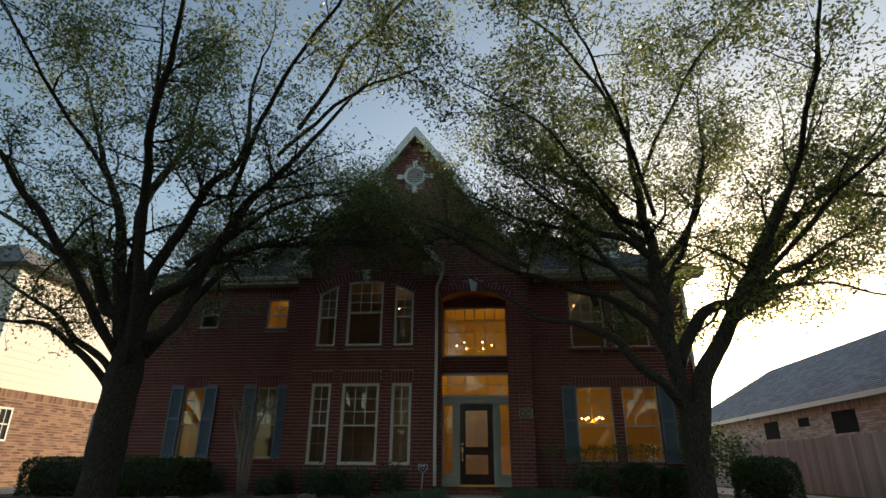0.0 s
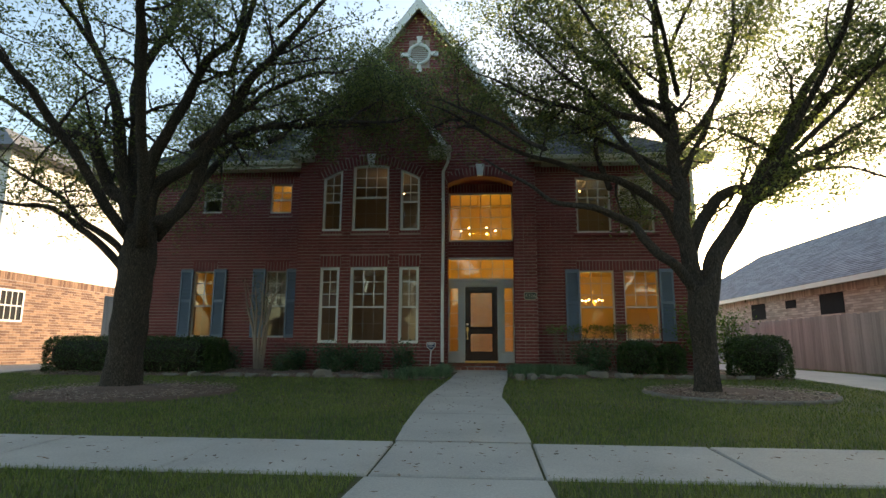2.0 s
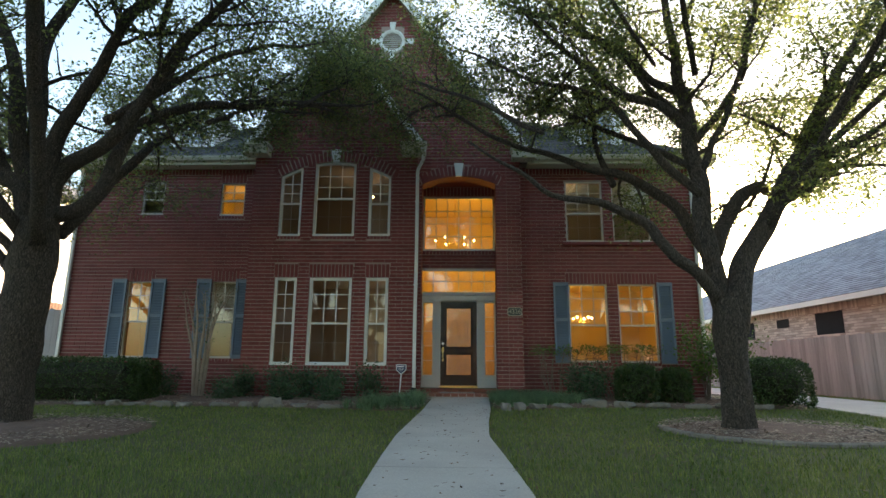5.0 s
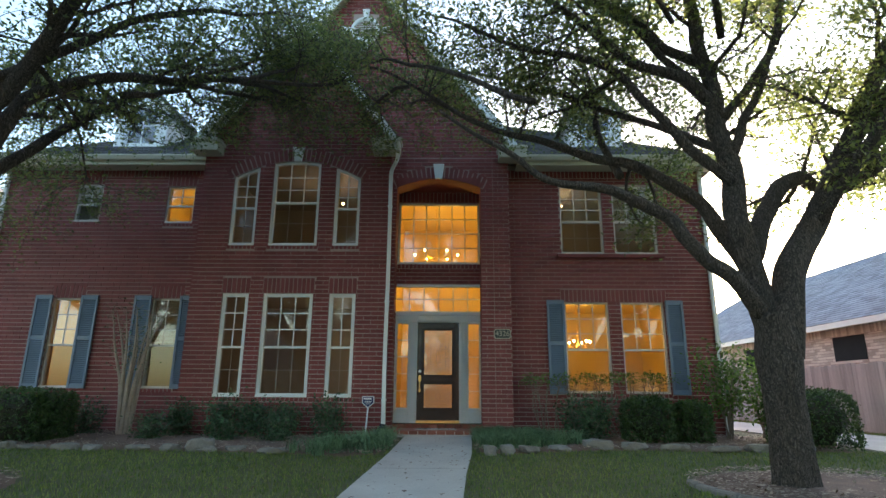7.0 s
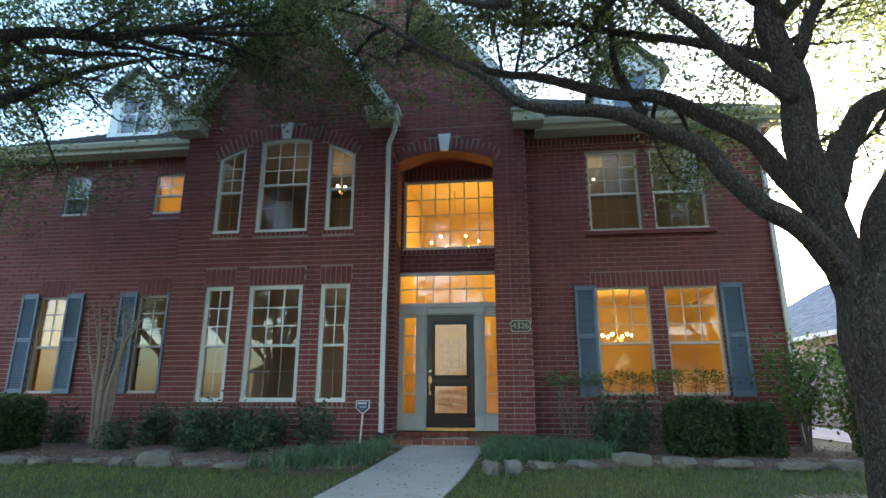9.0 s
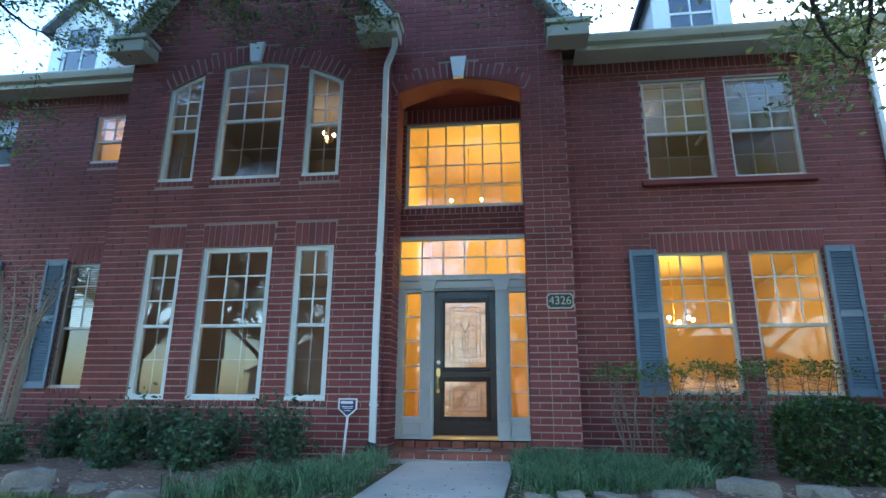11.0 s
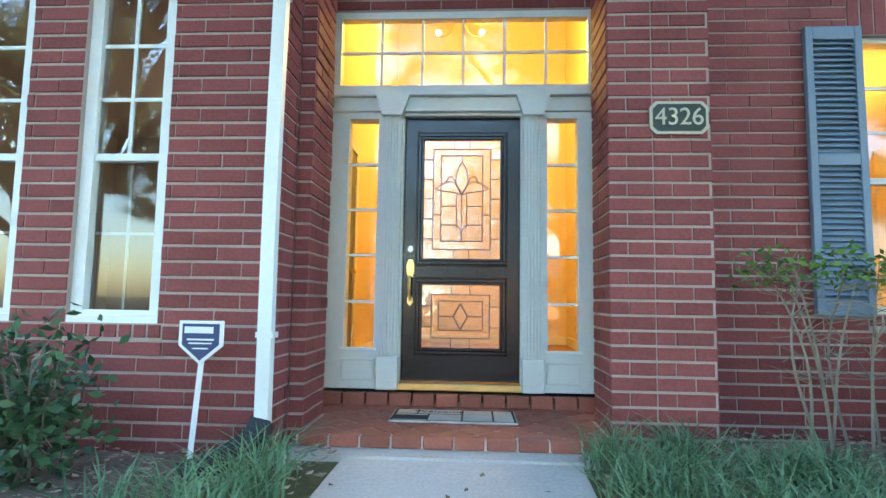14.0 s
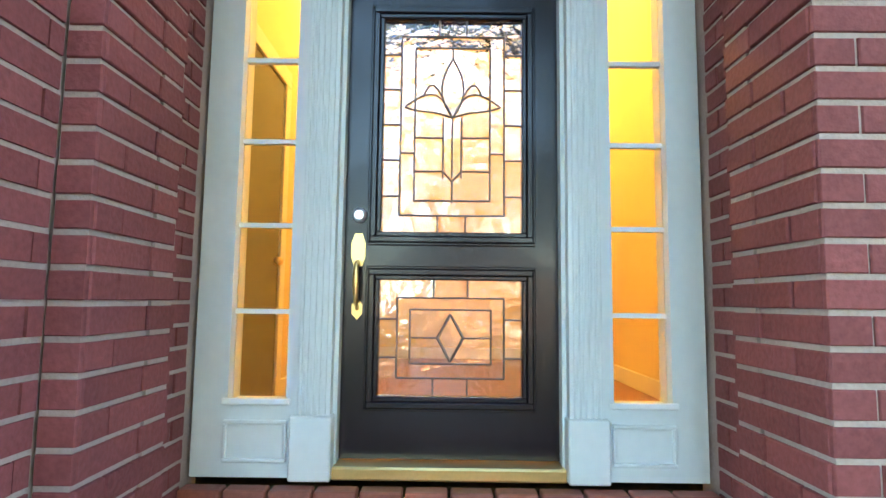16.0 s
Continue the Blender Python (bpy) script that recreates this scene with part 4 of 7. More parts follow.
# ---- rooms behind the glass ----
def room(name, x0, x1, y0, y1, z0, z1, wallm, floorm, lamp=0, at=None, color=(1.0, 0.60, 0.20)):
    verts = [(x, y, z) for z in (z0, z1) for y in (y0, y1) for x in (x0, x1)]
    ob = structure(raw(name + "_walls", verts, [(2, 3, 7, 6), (0, 2, 6, 4), (3, 1, 5, 7), (4, 6, 7, 5)], wallm), "painted room walls seen through the glass", "room")
    structure(raw(name + "_floor", [(x0, y0, z0 + 0.004), (x1, y0, z0 + 0.004), (x1, y1, z0 + 0.004), (x0, y1, z0 + 0.004)], [(0, 1, 2, 3)], floorm), "polished wood floor of the room", "floor")
    if lamp:
        li = bpy.data.lights.new(name + "_lamp", "POINT")
        li.energy, li.color, li.shadow_soft_size = lamp, color, 0.15
        lo = new(name + "_lamp", li)
        lo.location = at or ((x0 + x1) / 2, (y0 + y1) / 2 + 0.3, z1 - 0.5)


WARM = (1.0, 0.58, 0.09)
room("foyer", -1.185, 1.55, 16.14, 20.5, 1.10, 6.66, ROOMWALL, WOODFLOOR, 15, (0.25, 18.2, 4.9), WARM)
room("dining", 1.75, 5.66, 15.68, 19.6, 1.0, 3.95, ROOMWALL, WOODFLOOR, 9.5, (3.38, 17.4, 3.12), WARM)
room("living", -4.9, -1.2, 14.90, 19.0, 1.0, 3.95, ROOMDIM, WOODFLOOR, 1.9, (-2.2, 17.6, 2.6), (1.0, 0.74, 0.46))
room("upper_bay", -4.9, -1.2, 14.90, 18.5, 4.2, 6.66, ROOMDIM, WOODFLOOR, 1.0, (-2.6, 16.4, 6.1), (1.0, 0.70, 0.40))
room("upper_right", 1.75, 5.66, 15.68, 19.0, 4.2, 6.56, ROOMDIM, WOODFLOOR, 2.2, (2.9, 16.8, 6.1), (1.0, 0.72, 0.40))
room("study", -9.6, -6.9, 15.64, 18.5, 1.0, 3.95, ROOMWALL, WOODFLOOR, 2.6, None, WARM)
room("den", -6.85, -5.05, 15.64, 18.5, 1.0, 3.95, ROOMDIM, WOODFLOOR, 0.3, None, WARM)
room("bath", -9.6, -6.9, 15.64, 18.0, 4.2, 6.56, ROOMDIM, WOODFLOOR, 0)
room("hall", -6.85, -5.05, 15.64, 18.0, 4.2, 6.56, ROOMWALL, WOODFLOOR, 2.4, None, WARM)


# doorways, casings and skirting inside the foyer
INT_TRIM = mat("ivory_interior_trim", (0.74, 0.70, 0.60), 0.5, 0.05, 3, 30, 0.02)
ROOM_SHADE = mat("painted_room_shade", (0.16, 0.16, 0.13), 0.8, 0.1, 2, 30, 0)
for s, y0, y1 in ((-1, 16.34, 17.42), (1, 16.45, 17.38)):
    x = s * 1.545 if s > 0 else -1.18
    fr = boxes("doorway_casing", [(*sorted((x, x - s * 0.03)), y0 - 0.11, y0, 1.105, 3.30), (*sorted((x, x - s * 0.03)), y1, y1 + 0.11, 1.105, 3.30), (*sorted((x, x - s * 0.03)), y0 - 0.11, y1 + 0.11, 3.302, 3.42)], INT_TRIM, bevel=0.004)
    structure(fr, "ivory painted doorway casing in the foyer", "door frame")
    # left panel: a flat dark colour standing in for the unlit room beyond
    part("doorway_panel", (lambda b: (box(b, *sorted((x, x - s * 0.012)), y0, y1, 1.106, 3.30), b)[1])(bmesh.new()), ROOM_SHADE if s < 0 else INT_TRIM, fr)
    part("knob", (lambda b: (bmesh.ops.create_uvsphere(b, u_segments=10, v_segments=8, radius=0.03, matrix=Matrix.Translation((x - s * 0.045, y1 - 0.09, 2.05))), b)[1])(bmesh.new()), BRASS, fr)
structure(boxes("baseboard", [(-1.183, -1.165, 17.54, 20.4, 1.105, 1.24), (1.53, 1.548, 17.50, 20.4, 1.105, 1.24), (-1.16, 1.53, 20.47, 20.495, 1.105, 1.24)], INT_TRIM, bevel=0.004), "ivory painted skirting in the foyer", "baseboard")

# ---- front door, sidelights, porch ----
door = thing("front_door", "dark-stained door with two leaded glass panels, closed", "door", at=(0, 16.0, 1.14))
ZL, ZH = 0.0, 2.08
GU, GL = (-0.302, 0.302, 0.95, 1.905), (-0.302, 0.302, 0.258, 0.745)
for nm, q in (("stile", (-0.457, -0.302, 0.0, 0.045, 0.004, ZH)), ("stile", (0.302, 0.457, 0.0, 0.045, 0.004, ZH)), ("rail", (-0.302, 0.302, 0.002, 0.043, 0.004, GL[2])), ("rail", (-0.302, 0.302, 0.002, 0.043, GL[3], GU[2])), ("rail", (-0.302, 0.302, 0.002, 0.043, GU[3], ZH))):
    part(nm, (lambda b: (box(b, *q), b)[1])(bmesh.new()), DOORMAT, door)
for x0, x1, z0, z1 in (GU, GL):
    bm = bmesh.new()
    # a stepped moulding round the glass
    for k, (w0, w1, d) in enumerate(((0.0, 0.020, -0.012), (0.020, 0.045, -0.024), (0.045, 0.058, -0.014))):
        a, b = w0, w1
        for q in ((x0 - b, x1 + b, z1 + a, z1 + b), (x0 - b, x1 + b, z0 - b, z0 - a), (x0 - b, x0 - a, z0 - a, z1 + a), (x1 + a, x1 + b, z0 - a, z1 + a)):
            box(bm, q[0], q[1], d, 0.001, q[2], q[3], 0.004)
    mould = part("moulding", bm, DOORMAT, door)


def glass_pieces(cells):
    """Each piece of leaded glass between the cames, a little out of true."""
    for x0, x1, z0, z1 in cells:
        m = Matrix.Translation(((x0 + x1) / 2, 0.021, (z0 + z1) / 2)) @ pose(0, 0, 0, random.uniform(-1.6, 1.6), 0, random.uniform(-1.6, 1.6))
        hx, hz = (x1 - x0) / 2, (z1 - z0) / 2
        g = part("glass_piece", (lambda b: (box(b, -hx, hx, -0.002, 0.002, -hz, hz, m=m), b)[1])(bmesh.new()), LEADED, door)
        g.visible_shadow = False


def border_cells(x0, x1, z0, z1, bw, rows, cuts):
    zs = [z0 + (z1 - z0) * k / rows for k in range(rows + 1)]
    zs[0], zs[-1] = z0 + bw, z1 - bw
    out = [(a, b, p, q) for a, b in ((x0, x0 + bw), (x1 - bw, x1)) for p, q in zip(zs, zs[1:])]
    xs = [x0] + [x0 + (x1 - x0) * k for k in cuts] + [x1]
    return out + [(p, q, a, b) for a, b in ((z0, z0 + bw), (z1 - bw, z1)) for p, q in zip(xs, xs[1:])]


def ring_cells(x0, x1, z0, z1, w, b, t):
    return [(x0, x0 + w, z0, z1), (x1 - w, x1, z0, z1), (x0 + w, x1 - w, z0, z0 + b), (x0 + w, x1 - w, z1 - t, z1)]


x0, x1, z0, z1 = GU
glass_pieces(border_cells(x0, x1, z0, z1, 0.075, 6, (0.4, 0.6)) + ring_cells(x0 + 0.075, x1 - 0.075, z0 + 0.075, z1 - 0.075, 0.062, 0.065, 0.052))
zs = [z0 + 0.14, 1.22, 1.37, 1.51, z1 - 0.127]
glass_pieces([(a, b, p, q) for a, b in ((-0.165, -0.04), (-0.04, 0.04), (0.04, 0.165)) for p, q in zip(zs, zs[1:])])
x0, x1, z0, z1 = GL
glass_pieces(border_cells(x0, x1, z0, z1, 0.075, 3, (0.38, 0.62)) + ring_cells(x0 + 0.075, x1 - 0.075, z0 + 0.075, z1 - 0.075, 0.055, 0.06, 0.05))
glass_pieces([(a, b, p, q) for a, b in ((-0.172, 0.0), (0.0, 0.172)) for p, q in ((z0 + 0.135, (z0 + z1) / 2), ((z0 + z1) / 2, z1 - 0.125))])


def came(pts, r=0.0042, name="came"):
    v, fc = [], []
    tube(v, fc, [Vector((x, 0.014, z)) for x, z in pts], [r] * len(pts), 6)
    raw(name, v, fc, CAME, door)


def rect(x0, x1, z0, z1):
    for p in (((x0, z0), (x1, z0)), ((x0, z1), (x1, z1)), ((x0, z0), (x0, z1)), ((x1, z0), (x1, z1))):
        came(p)


def curve2(a, b, c, d, n=8):
    out = []
    for i in range(n + 1):
        t = i / n
        out.append(tuple((1 - t) ** 3 * a[k] + 3 * (1 - t) ** 2 * t * b[k] + 3 * (1 - t) * t * t * c[k] + t ** 3 * d[k] for k in (0, 1)))
    return out


# borders of the upper panel, then its lily
x0, x1, z0, z1 = GU
bw = 0.075
rect(x0 + bw, x1 - bw, z0 + bw, z1 - bw)
rect(x0 + bw + 0.062, x1 - bw - 0.062, z0 + bw + 0.065, z1 - bw - 0.052)
for k in range(1, 6):
    z = z0 + (z1 - z0) * k / 6
    came([(x0, z), (x0 + bw, z)]), came([(x1 - bw, z), (x1, z)])
for k in (0.4, 0.6):
    came([(x0 + (x1 - x0) * k, z0), (x0 + (x1 - x0) * k, z0 + bw)])
    came([(x0 + (x1 - x0) * k, z1 - bw), (x0 + (x1 - x0) * k, z1)])
for s in (-1, 1):
    came([(s * (0.302 - bw), 1.30), (s * (0.302 - bw - 0.062), 1.30)])
    came([(s * 0.04, 1.19), (s * 0.04, 1.46)])
    came([(s * 0.04, 1.22), (s * 0.165, 1.22)])
    came([(s * 0.04, 1.37), (s * 0.165, 1.37)])
    came([(s * 0.04, 1.22), (0, 1.175)])
    came(curve2((0, 1.46), (s * 0.07, 1.56), (s * 0.06, 1.63), (0, 1.73)))
    came(curve2((0, 1.46), (s * 0.06, 1.62), (s * 0.13, 1.57), (s * 0.21, 1.51)))
    came(curve2((0, 1.46), (s * 0.09, 1.50), (s * 0.16, 1.48), (s * 0.21, 1.51)))
    came(curve2((s * 0.05, 1.56), (s * 0.08, 1.63), (s * 0.11, 1.62), (s * 0.13, 1.555)))
came([(0, 1.175), (0, 1.08)]), came([(0, 1.46), (0, 1.19)]), came([(0, 1.73), (0, 1.78)])
x0, x1, z0, z1 = GL
rect(x0 + bw, x1 - bw, z0 + bw, z1 - bw)
rect(x0 + bw + 0.055, x1 - bw - 0.055, z0 + bw + 0.06, z1 - bw - 0.05)
for k in (0.38, 0.62):
    came([(x0 + (x1 - x0) * k, z0), (x0 + (x1 - x0) * k, z0 + bw)]), came([(x0 + (x1 - x0) * k, z1 - bw), (x0 + (x1 - x0) * k, z1)])
for k in (0.33, 0.66):
    z = z0 + (z1 - z0) * k
    came([(x0, z), (x0 + bw, z)]), came([(x1 - bw, z), (x1, z)])
cz = (z0 + z1) / 2
for s in (-1, 1):
    came([(0, cz + 0.10), (s * 0.055, cz)], 0.006), came([(s * 0.055, cz), (0, cz - 0.10)], 0.006)
    came([(s * 0.055, cz), (s * 0.172, cz)])

# brass handle set, bolt
HX = -0.395
part("escutcheon", (lambda b: (prism(b, [(HX - 0.03, 0.84), (HX - 0.018, 0.80), (HX + 0.018, 0.80), (HX + 0.03, 0.84), (HX + 0.03, 0.90), (HX + 0.015, 0.94), (HX - 0.015, 0.94), (HX - 0.03, 0.90)], -0.014, 0.002), bmesh.ops.recalc_face_normals(b, faces=b.faces), b)[2])(bmesh.new()), BRASS, door, "polished brass handle plate")
part("lower_plate", (lambda b: (prism(b, [(HX - 0.022, 0.60), (HX, 0.575), (HX + 0.022, 0.60), (HX + 0.022, 0.64), (HX, 0.665), (HX - 0.022, 0.64)], -0.012, 0.002), bmesh.ops.recalc_face_normals(b, faces=b.faces), b)[2])(bmesh.new()), BRASS, door, "polished brass handle foot")
v, fc = [], []
P, R = spline([(HX, -0.01, 0.82, 0.010), (HX, -0.055, 0.80, 0.010), (HX, -0.062, 0.72, 0.013), (HX, -0.045, 0.645, 0.009), (HX, -0.01, 0.62, 0.008)], 5)
tube(v, fc, P, R, 8)
raw("grip", v, fc, BRASS, door, "polished brass grip", True)
v, fc = [], []
tube(v, fc, [Vector((HX, 0.0, 1.02)), Vector((HX, -0.012, 1.02)), Vector((HX, -0.022, 1.02))], [0.033, 0.033, 0.020], 16)
raw("deadbolt", v, fc, STEEL, door, "nickel deadbolt")
structure(boxes("threshold", [(-0.47, 0.47, 15.90, 16.06, 1.085, 1.138)], BRASS, bevel=0.008), "polished brass door threshold", "threshold")

# surround
sur = structure(boxes("door_surround", [(-0.475, -0.457, 15.94, 16.08, 1.10, 3.25), (0.457, 0.475, 15.94, 16.08, 1.10, 3.25), (-0.475, 0.475, 15.94, 16.08, 3.222, 3.30)], GREYTRIM), "pale painted door surround with fluted pilasters", "door frame")
for s in (-1, 1):
    bm = bmesh.new()
    a, b = (-0.62, -0.475) if s < 0 else (0.475, 0.62)
    box(bm, a, b, 15.885, 16.05, 1.22, 3.24)
    for k in range(5):
        c = a + (b - a) * (0.16 + 0.17 * k)
        box(bm, c - 0.0075, c + 0.0075, 15.874, 15.884, 1.34, 3.20, 0.003)
    part("pilaster", bm, GREYTRIM, sur)
    part("plinth", (lambda q: (box(q, a - 0.01, b + 0.01, 15.86, 16.06, 1.09, 1.34, 0.006), q)[1])(bmesh.new()), GREYTRIM, sur)
    bm = bmesh.new()
    prism(bm, [(a - 0.005, 3.20), (b + 0.005, 3.20), (b + 0.06, 3.36), (a - 0.06, 3.36)], 15.84, 16.0)
    bmesh.ops.recalc_face_normals(bm, faces=bm.faces)
    part("capital", bm, GREYTRIM, sur)
    # sidelight: panel below, five panes above
    a, b = (-1.035, -0.62) if s < 0 else (0.62, 1.035)
    g0, g1 = (-0.895, -0.66) if s < 0 else (0.66, 0.895)
    part("sidelight_frame", (lambda q: ([box(q, *w) for w in ((a, g0, 15.915, 16.05, 1.09, 3.24), (g1, b, 15.915, 16.05, 1.09, 3.24), (g0, g1, 15.915, 16.05, 1.09, 1.385), (g0, g1, 15.915, 16.05, 3.19, 3.24))], q)[1])(bmesh.new()), GREYTRIM, sur)
    part("panel_moulding", (lambda q: ([box(q, *w, 0.003) for w in ((g0 - 0.01, g1 + 0.01, 15.900, 15.914, 1.30, 1.315), (g0 - 0.01, g1 + 0.01, 15.900, 15.914, 1.15, 1.165), (g0 - 0.01, g0 + 0.005, 15.902, 15.914, 1.166, 1.299), (g1 - 0.005, g1 + 0.01, 15.902, 15.914, 1.166, 1.299))], q)[1])(bmesh.new()), GREYTRIM, sur)
    part("glazing_sill", (lambda q: (box(q, g0 - 0.02, g1 + 0.02, 15.895, 15.914, 1.375, 1.40, 0.004), q)[1])(bmesh.new()), WHITE, sur)
    for k in range(1, 5):
        z = 1.385 + (3.19 - 1.385) * k / 5
        part("muntin", (lambda q: (box(q, g0, g1, 15.955, 15.985, z - 0.010, z + 0.010), q)[1])(bmesh.new()), WHITE, sur)
    g = part("pane", (lambda q: (box(q, g0, g1, 15.968, 15.973, 1.385, 3.19), q)[1])(bmesh.new()), SIDEGLASS, sur)
    g.visible_shadow = False
part("entablature", (lambda q: ([box(q, *w, 0.006) for w in ((-1.035, 1.035, 15.90, 16.06, 3.245, 3.36), (-1.038, 1.038, 15.86, 16.07, 3.362, 3.40))], q)[1])(bmesh.new()), GREYTRIM, sur)

# porch floor
porch = structure(boxes("porch_floor", [(-0.90, 0.90, 14.86, 15.44, 0.72, 0.985), (-1.045, 1.045, 15.44, 16.02, 0.72, 0.985)], GROUT), "terracotta tile porch with diamond tiles", "porch")
structure(boxes("porch_footing", [(-0.98, 0.98, 14.70, 14.858, 0.70, 0.925)], CONCRETE), "pale concrete edge under the tiled porch", "footing")
d = 0.252
tile_me = None


def cut(poly, axis, limit, keep):
    """The part of a flat polygon on one side of a line."""
    out = []
    for i, p in enumerate(poly):
        r = poly[(i + 1) % len(poly)]
        ip, ir = (p[axis] - limit) * keep >= 0, (r[axis] - limit) * keep >= 0
        if ip:
            out.append(p)
        if ip != ir:
            f = (limit - p[axis]) / (r[axis] - p[axis])
            out.append(tuple(p[k] + (r[k] - p[k]) * f for k in (0, 1)))
    return out


def tile_mesh(poly):
    me = bpy.data.meshes.new("tile")
    n = len(poly)
    c = [sum(p[k] for p in poly) / n for k in (0, 1)]
    top = [(c[0] + (p[0] - c[0]) * 0.97, c[1] + (p[1] - c[1]) * 0.97, 0.006) for p in poly]
    me.from_pydata(top + [(*p, 0) for p in poly], [], [tuple(range(n))] + [(i, i + n, (i + 1) % n + n, (i + 1) % n) for i in range(n)])
    me.materials.append(TILE)
    return me


q = d * 0.458
for j in range(-1, 9):
    for i in range(-5, 6):
        x, y = (i + (j % 2) * 0.5) * d, 14.95 + j * d / 2
        hx = 0.885 if y < 15.44 else 1.03
        poly = [(-q, 0), (0, -q), (q, 0), (0, q)]
        whole = abs(x) + q < hx and 14.925 < y - q and y + q < 15.795
        if not whole:
            for axis, limit, keep in ((0, -hx - x, 1), (0, hx - x, -1), (1, 14.925 - y, 1), (1, 15.795 - y, -1)):
                poly = cut(poly, axis, limit, keep) if poly else poly
            if len(poly) < 3 or max(p[0] for p in poly) - min(p[0] for p in poly) < 0.02 or max(p[1] for p in poly) - min(p[1] for p in poly) < 0.02:
                continue
            o = new("tile", tile_mesh(poly))
        else:
            tile_me = tile_me or tile_mesh(poly)
            o = new("tile", tile_me)
        o.location = (x, y, 0.986)
        o.parent = porch
for row, y0, y1, zt, n in (("nose_tile", 14.845, 14.915, 0.998, 10), ("riser_tile", 15.80, 15.88, 1.075, 12)):
    for i in range(n):
        wd = 0.89 if row == "nose_tile" else 1.035
        a, b = -wd + 2 * wd * i / n + 0.006, -wd + 2 * wd * (i + 1) / n - 0.006
        part(row, (lambda m: (box(m, a, b, y0, y1, 0.93 if row == "nose_tile" else 0.986, zt, 0.006), m)[1])(bmesh.new()), TILE, porch)

# door mat with its printed blocks and one word
mat_e = thing("door_mat", "worn grey door mat printed with dark blocks and Welcome", "door mat", at=(-0.02, 15.42, 0.993))
part("pad", (lambda b: (box(b, -0.41, 0.41, -0.19, 0.19, 0, 0.014, 0.005), b)[1])(bmesh.new()), MATGREY, mat_e)
for q in ((-0.40, 0.40, -0.185, -0.172), (-0.40, 0.40, 0.172, 0.185), (-0.40, -0.385, -0.17, 0.17), (0.385, 0.40, -0.17, 0.17), (-0.385, 0.05, 0.02, 0.032), (0.05, 0.062, -0.17, 0.17), (-0.17, -0.16, -0.17, 0.02), (0.25, 0.262, -0.17, 0.17), (-0.25, -0.24, 0.034, 0.17), (-0.385, -0.17, -0.15, -0.02)):
    part("print", (lambda b: (box(b, q[0], q[1], q[2], q[3], 0.0142, 0.0156), b)[1])(bmesh.new()), MATDARK, mat_e)


def lettering(name, text, size, material, parent, m, depth=0.002):
    cu = bpy.data.curves.new(name, "FONT")
    cu.body, cu.size, cu.extrude = text, size, depth
    cu.align_x, cu.align_y = "CENTER", "CENTER"
    tmp = new("tmp_text", cu)
    bpy.context.view_layer.update()
    me = bpy.data.meshes.new_from_object(tmp.evaluated_get(bpy.context.evaluated_depsgraph_get()))
    bpy.data.objects.remove(tmp)
    me.materials.clear()
    me.materials.append(material)
    ob = new(name, me)
    ob.parent = parent
    ob.matrix_basis = m
    return ob


lettering("word", "Welcome", 0.085, MATDARK, mat_e, pose(-0.10, 0.10, 0.0155), 0.001)

# house number
pl = thing("number_plaque", "dark house number plaque with a gold rim", "house number", at=(1.32, 14.985, 2.875))


def octo(w, h, c):
    return [(-w + c, -h), (w - c, -h), (w, -h + c), (w, h - c), (w - c, h), (-w + c, h), (-w, h - c), (-w, -h + c)]


for nm, w, h, c, y0, y1, m_ in (("rim", 0.172, 0.100, 0.035, -0.016, 0.001, PLAQUEGOLD), ("face", 0.155, 0.083, 0.030, -0.020, -0.0165, PLAQUE)):
    bm = bmesh.new()
    prism(bm, octo(w, h, c), y0, y1)
    bmesh.ops.recalc_face_normals(bm, faces=bm.faces)
    part(nm, bm, m_, pl)
for k, ch in enumerate("4326"):
    lettering("digit", ch, 0.15, PLAQUEGOLD, pl, pose(-0.108 + 0.072 * k, -0.0215, 0.0, 90, 0, 0), 0.003)

# yard sign
sg = thing("yard_sign", "white and navy alarm sign on a white stake", "sign", at=(-1.315, 14.45, 0.865))
part("stake", (lambda b: (box(b, -0.014, 0.014, -0.006, 0.006, -0.10, 0.70, 0.003, m=pose(0, 0, 0, 0, 4, 0)), b)[1])(bmesh.new()), SIGNWHITE, sg)
shape = [(-0.115, 0.775), (-0.115, 0.65), (0, 0.555), (0.115, 0.65), (0.115, 0.775)]
for nm, k, y0, y1, m_ in (("panel", 1.0, -0.020, -0.008, SIGNWHITE), ("print", 0.84, -0.0225, -0.0205, NAVY)):
    bm = bmesh.new()
    prism(bm, [(x * k + 0.04, 0.68 + (z - 0.68) * k) for x, z in shape], y0, y1)
    bmesh.ops.recalc_face_normals(bm, faces=bm.faces)
    part(nm, bm, m_, sg)
for x0, x1, z0, z1 in ((-0.045, 0.105, 0.712, 0.745), (-0.03, 0.11, 0.676, 0.685), (-0.02, 0.10, 0.658, 0.665), (0.0, 0.08, 0.632, 0.639)):
    part("writing_bar", (lambda b: (box(b, x0, x1, -0.0245, -0.0228, z0, z1), b)[1])(bmesh.new()), SIGNWHITE, sg)

# downspout
ds = thing("downspout", "white metal downspout with a black extension", "downspout", at=(-1.0, 14.60, 1.05))


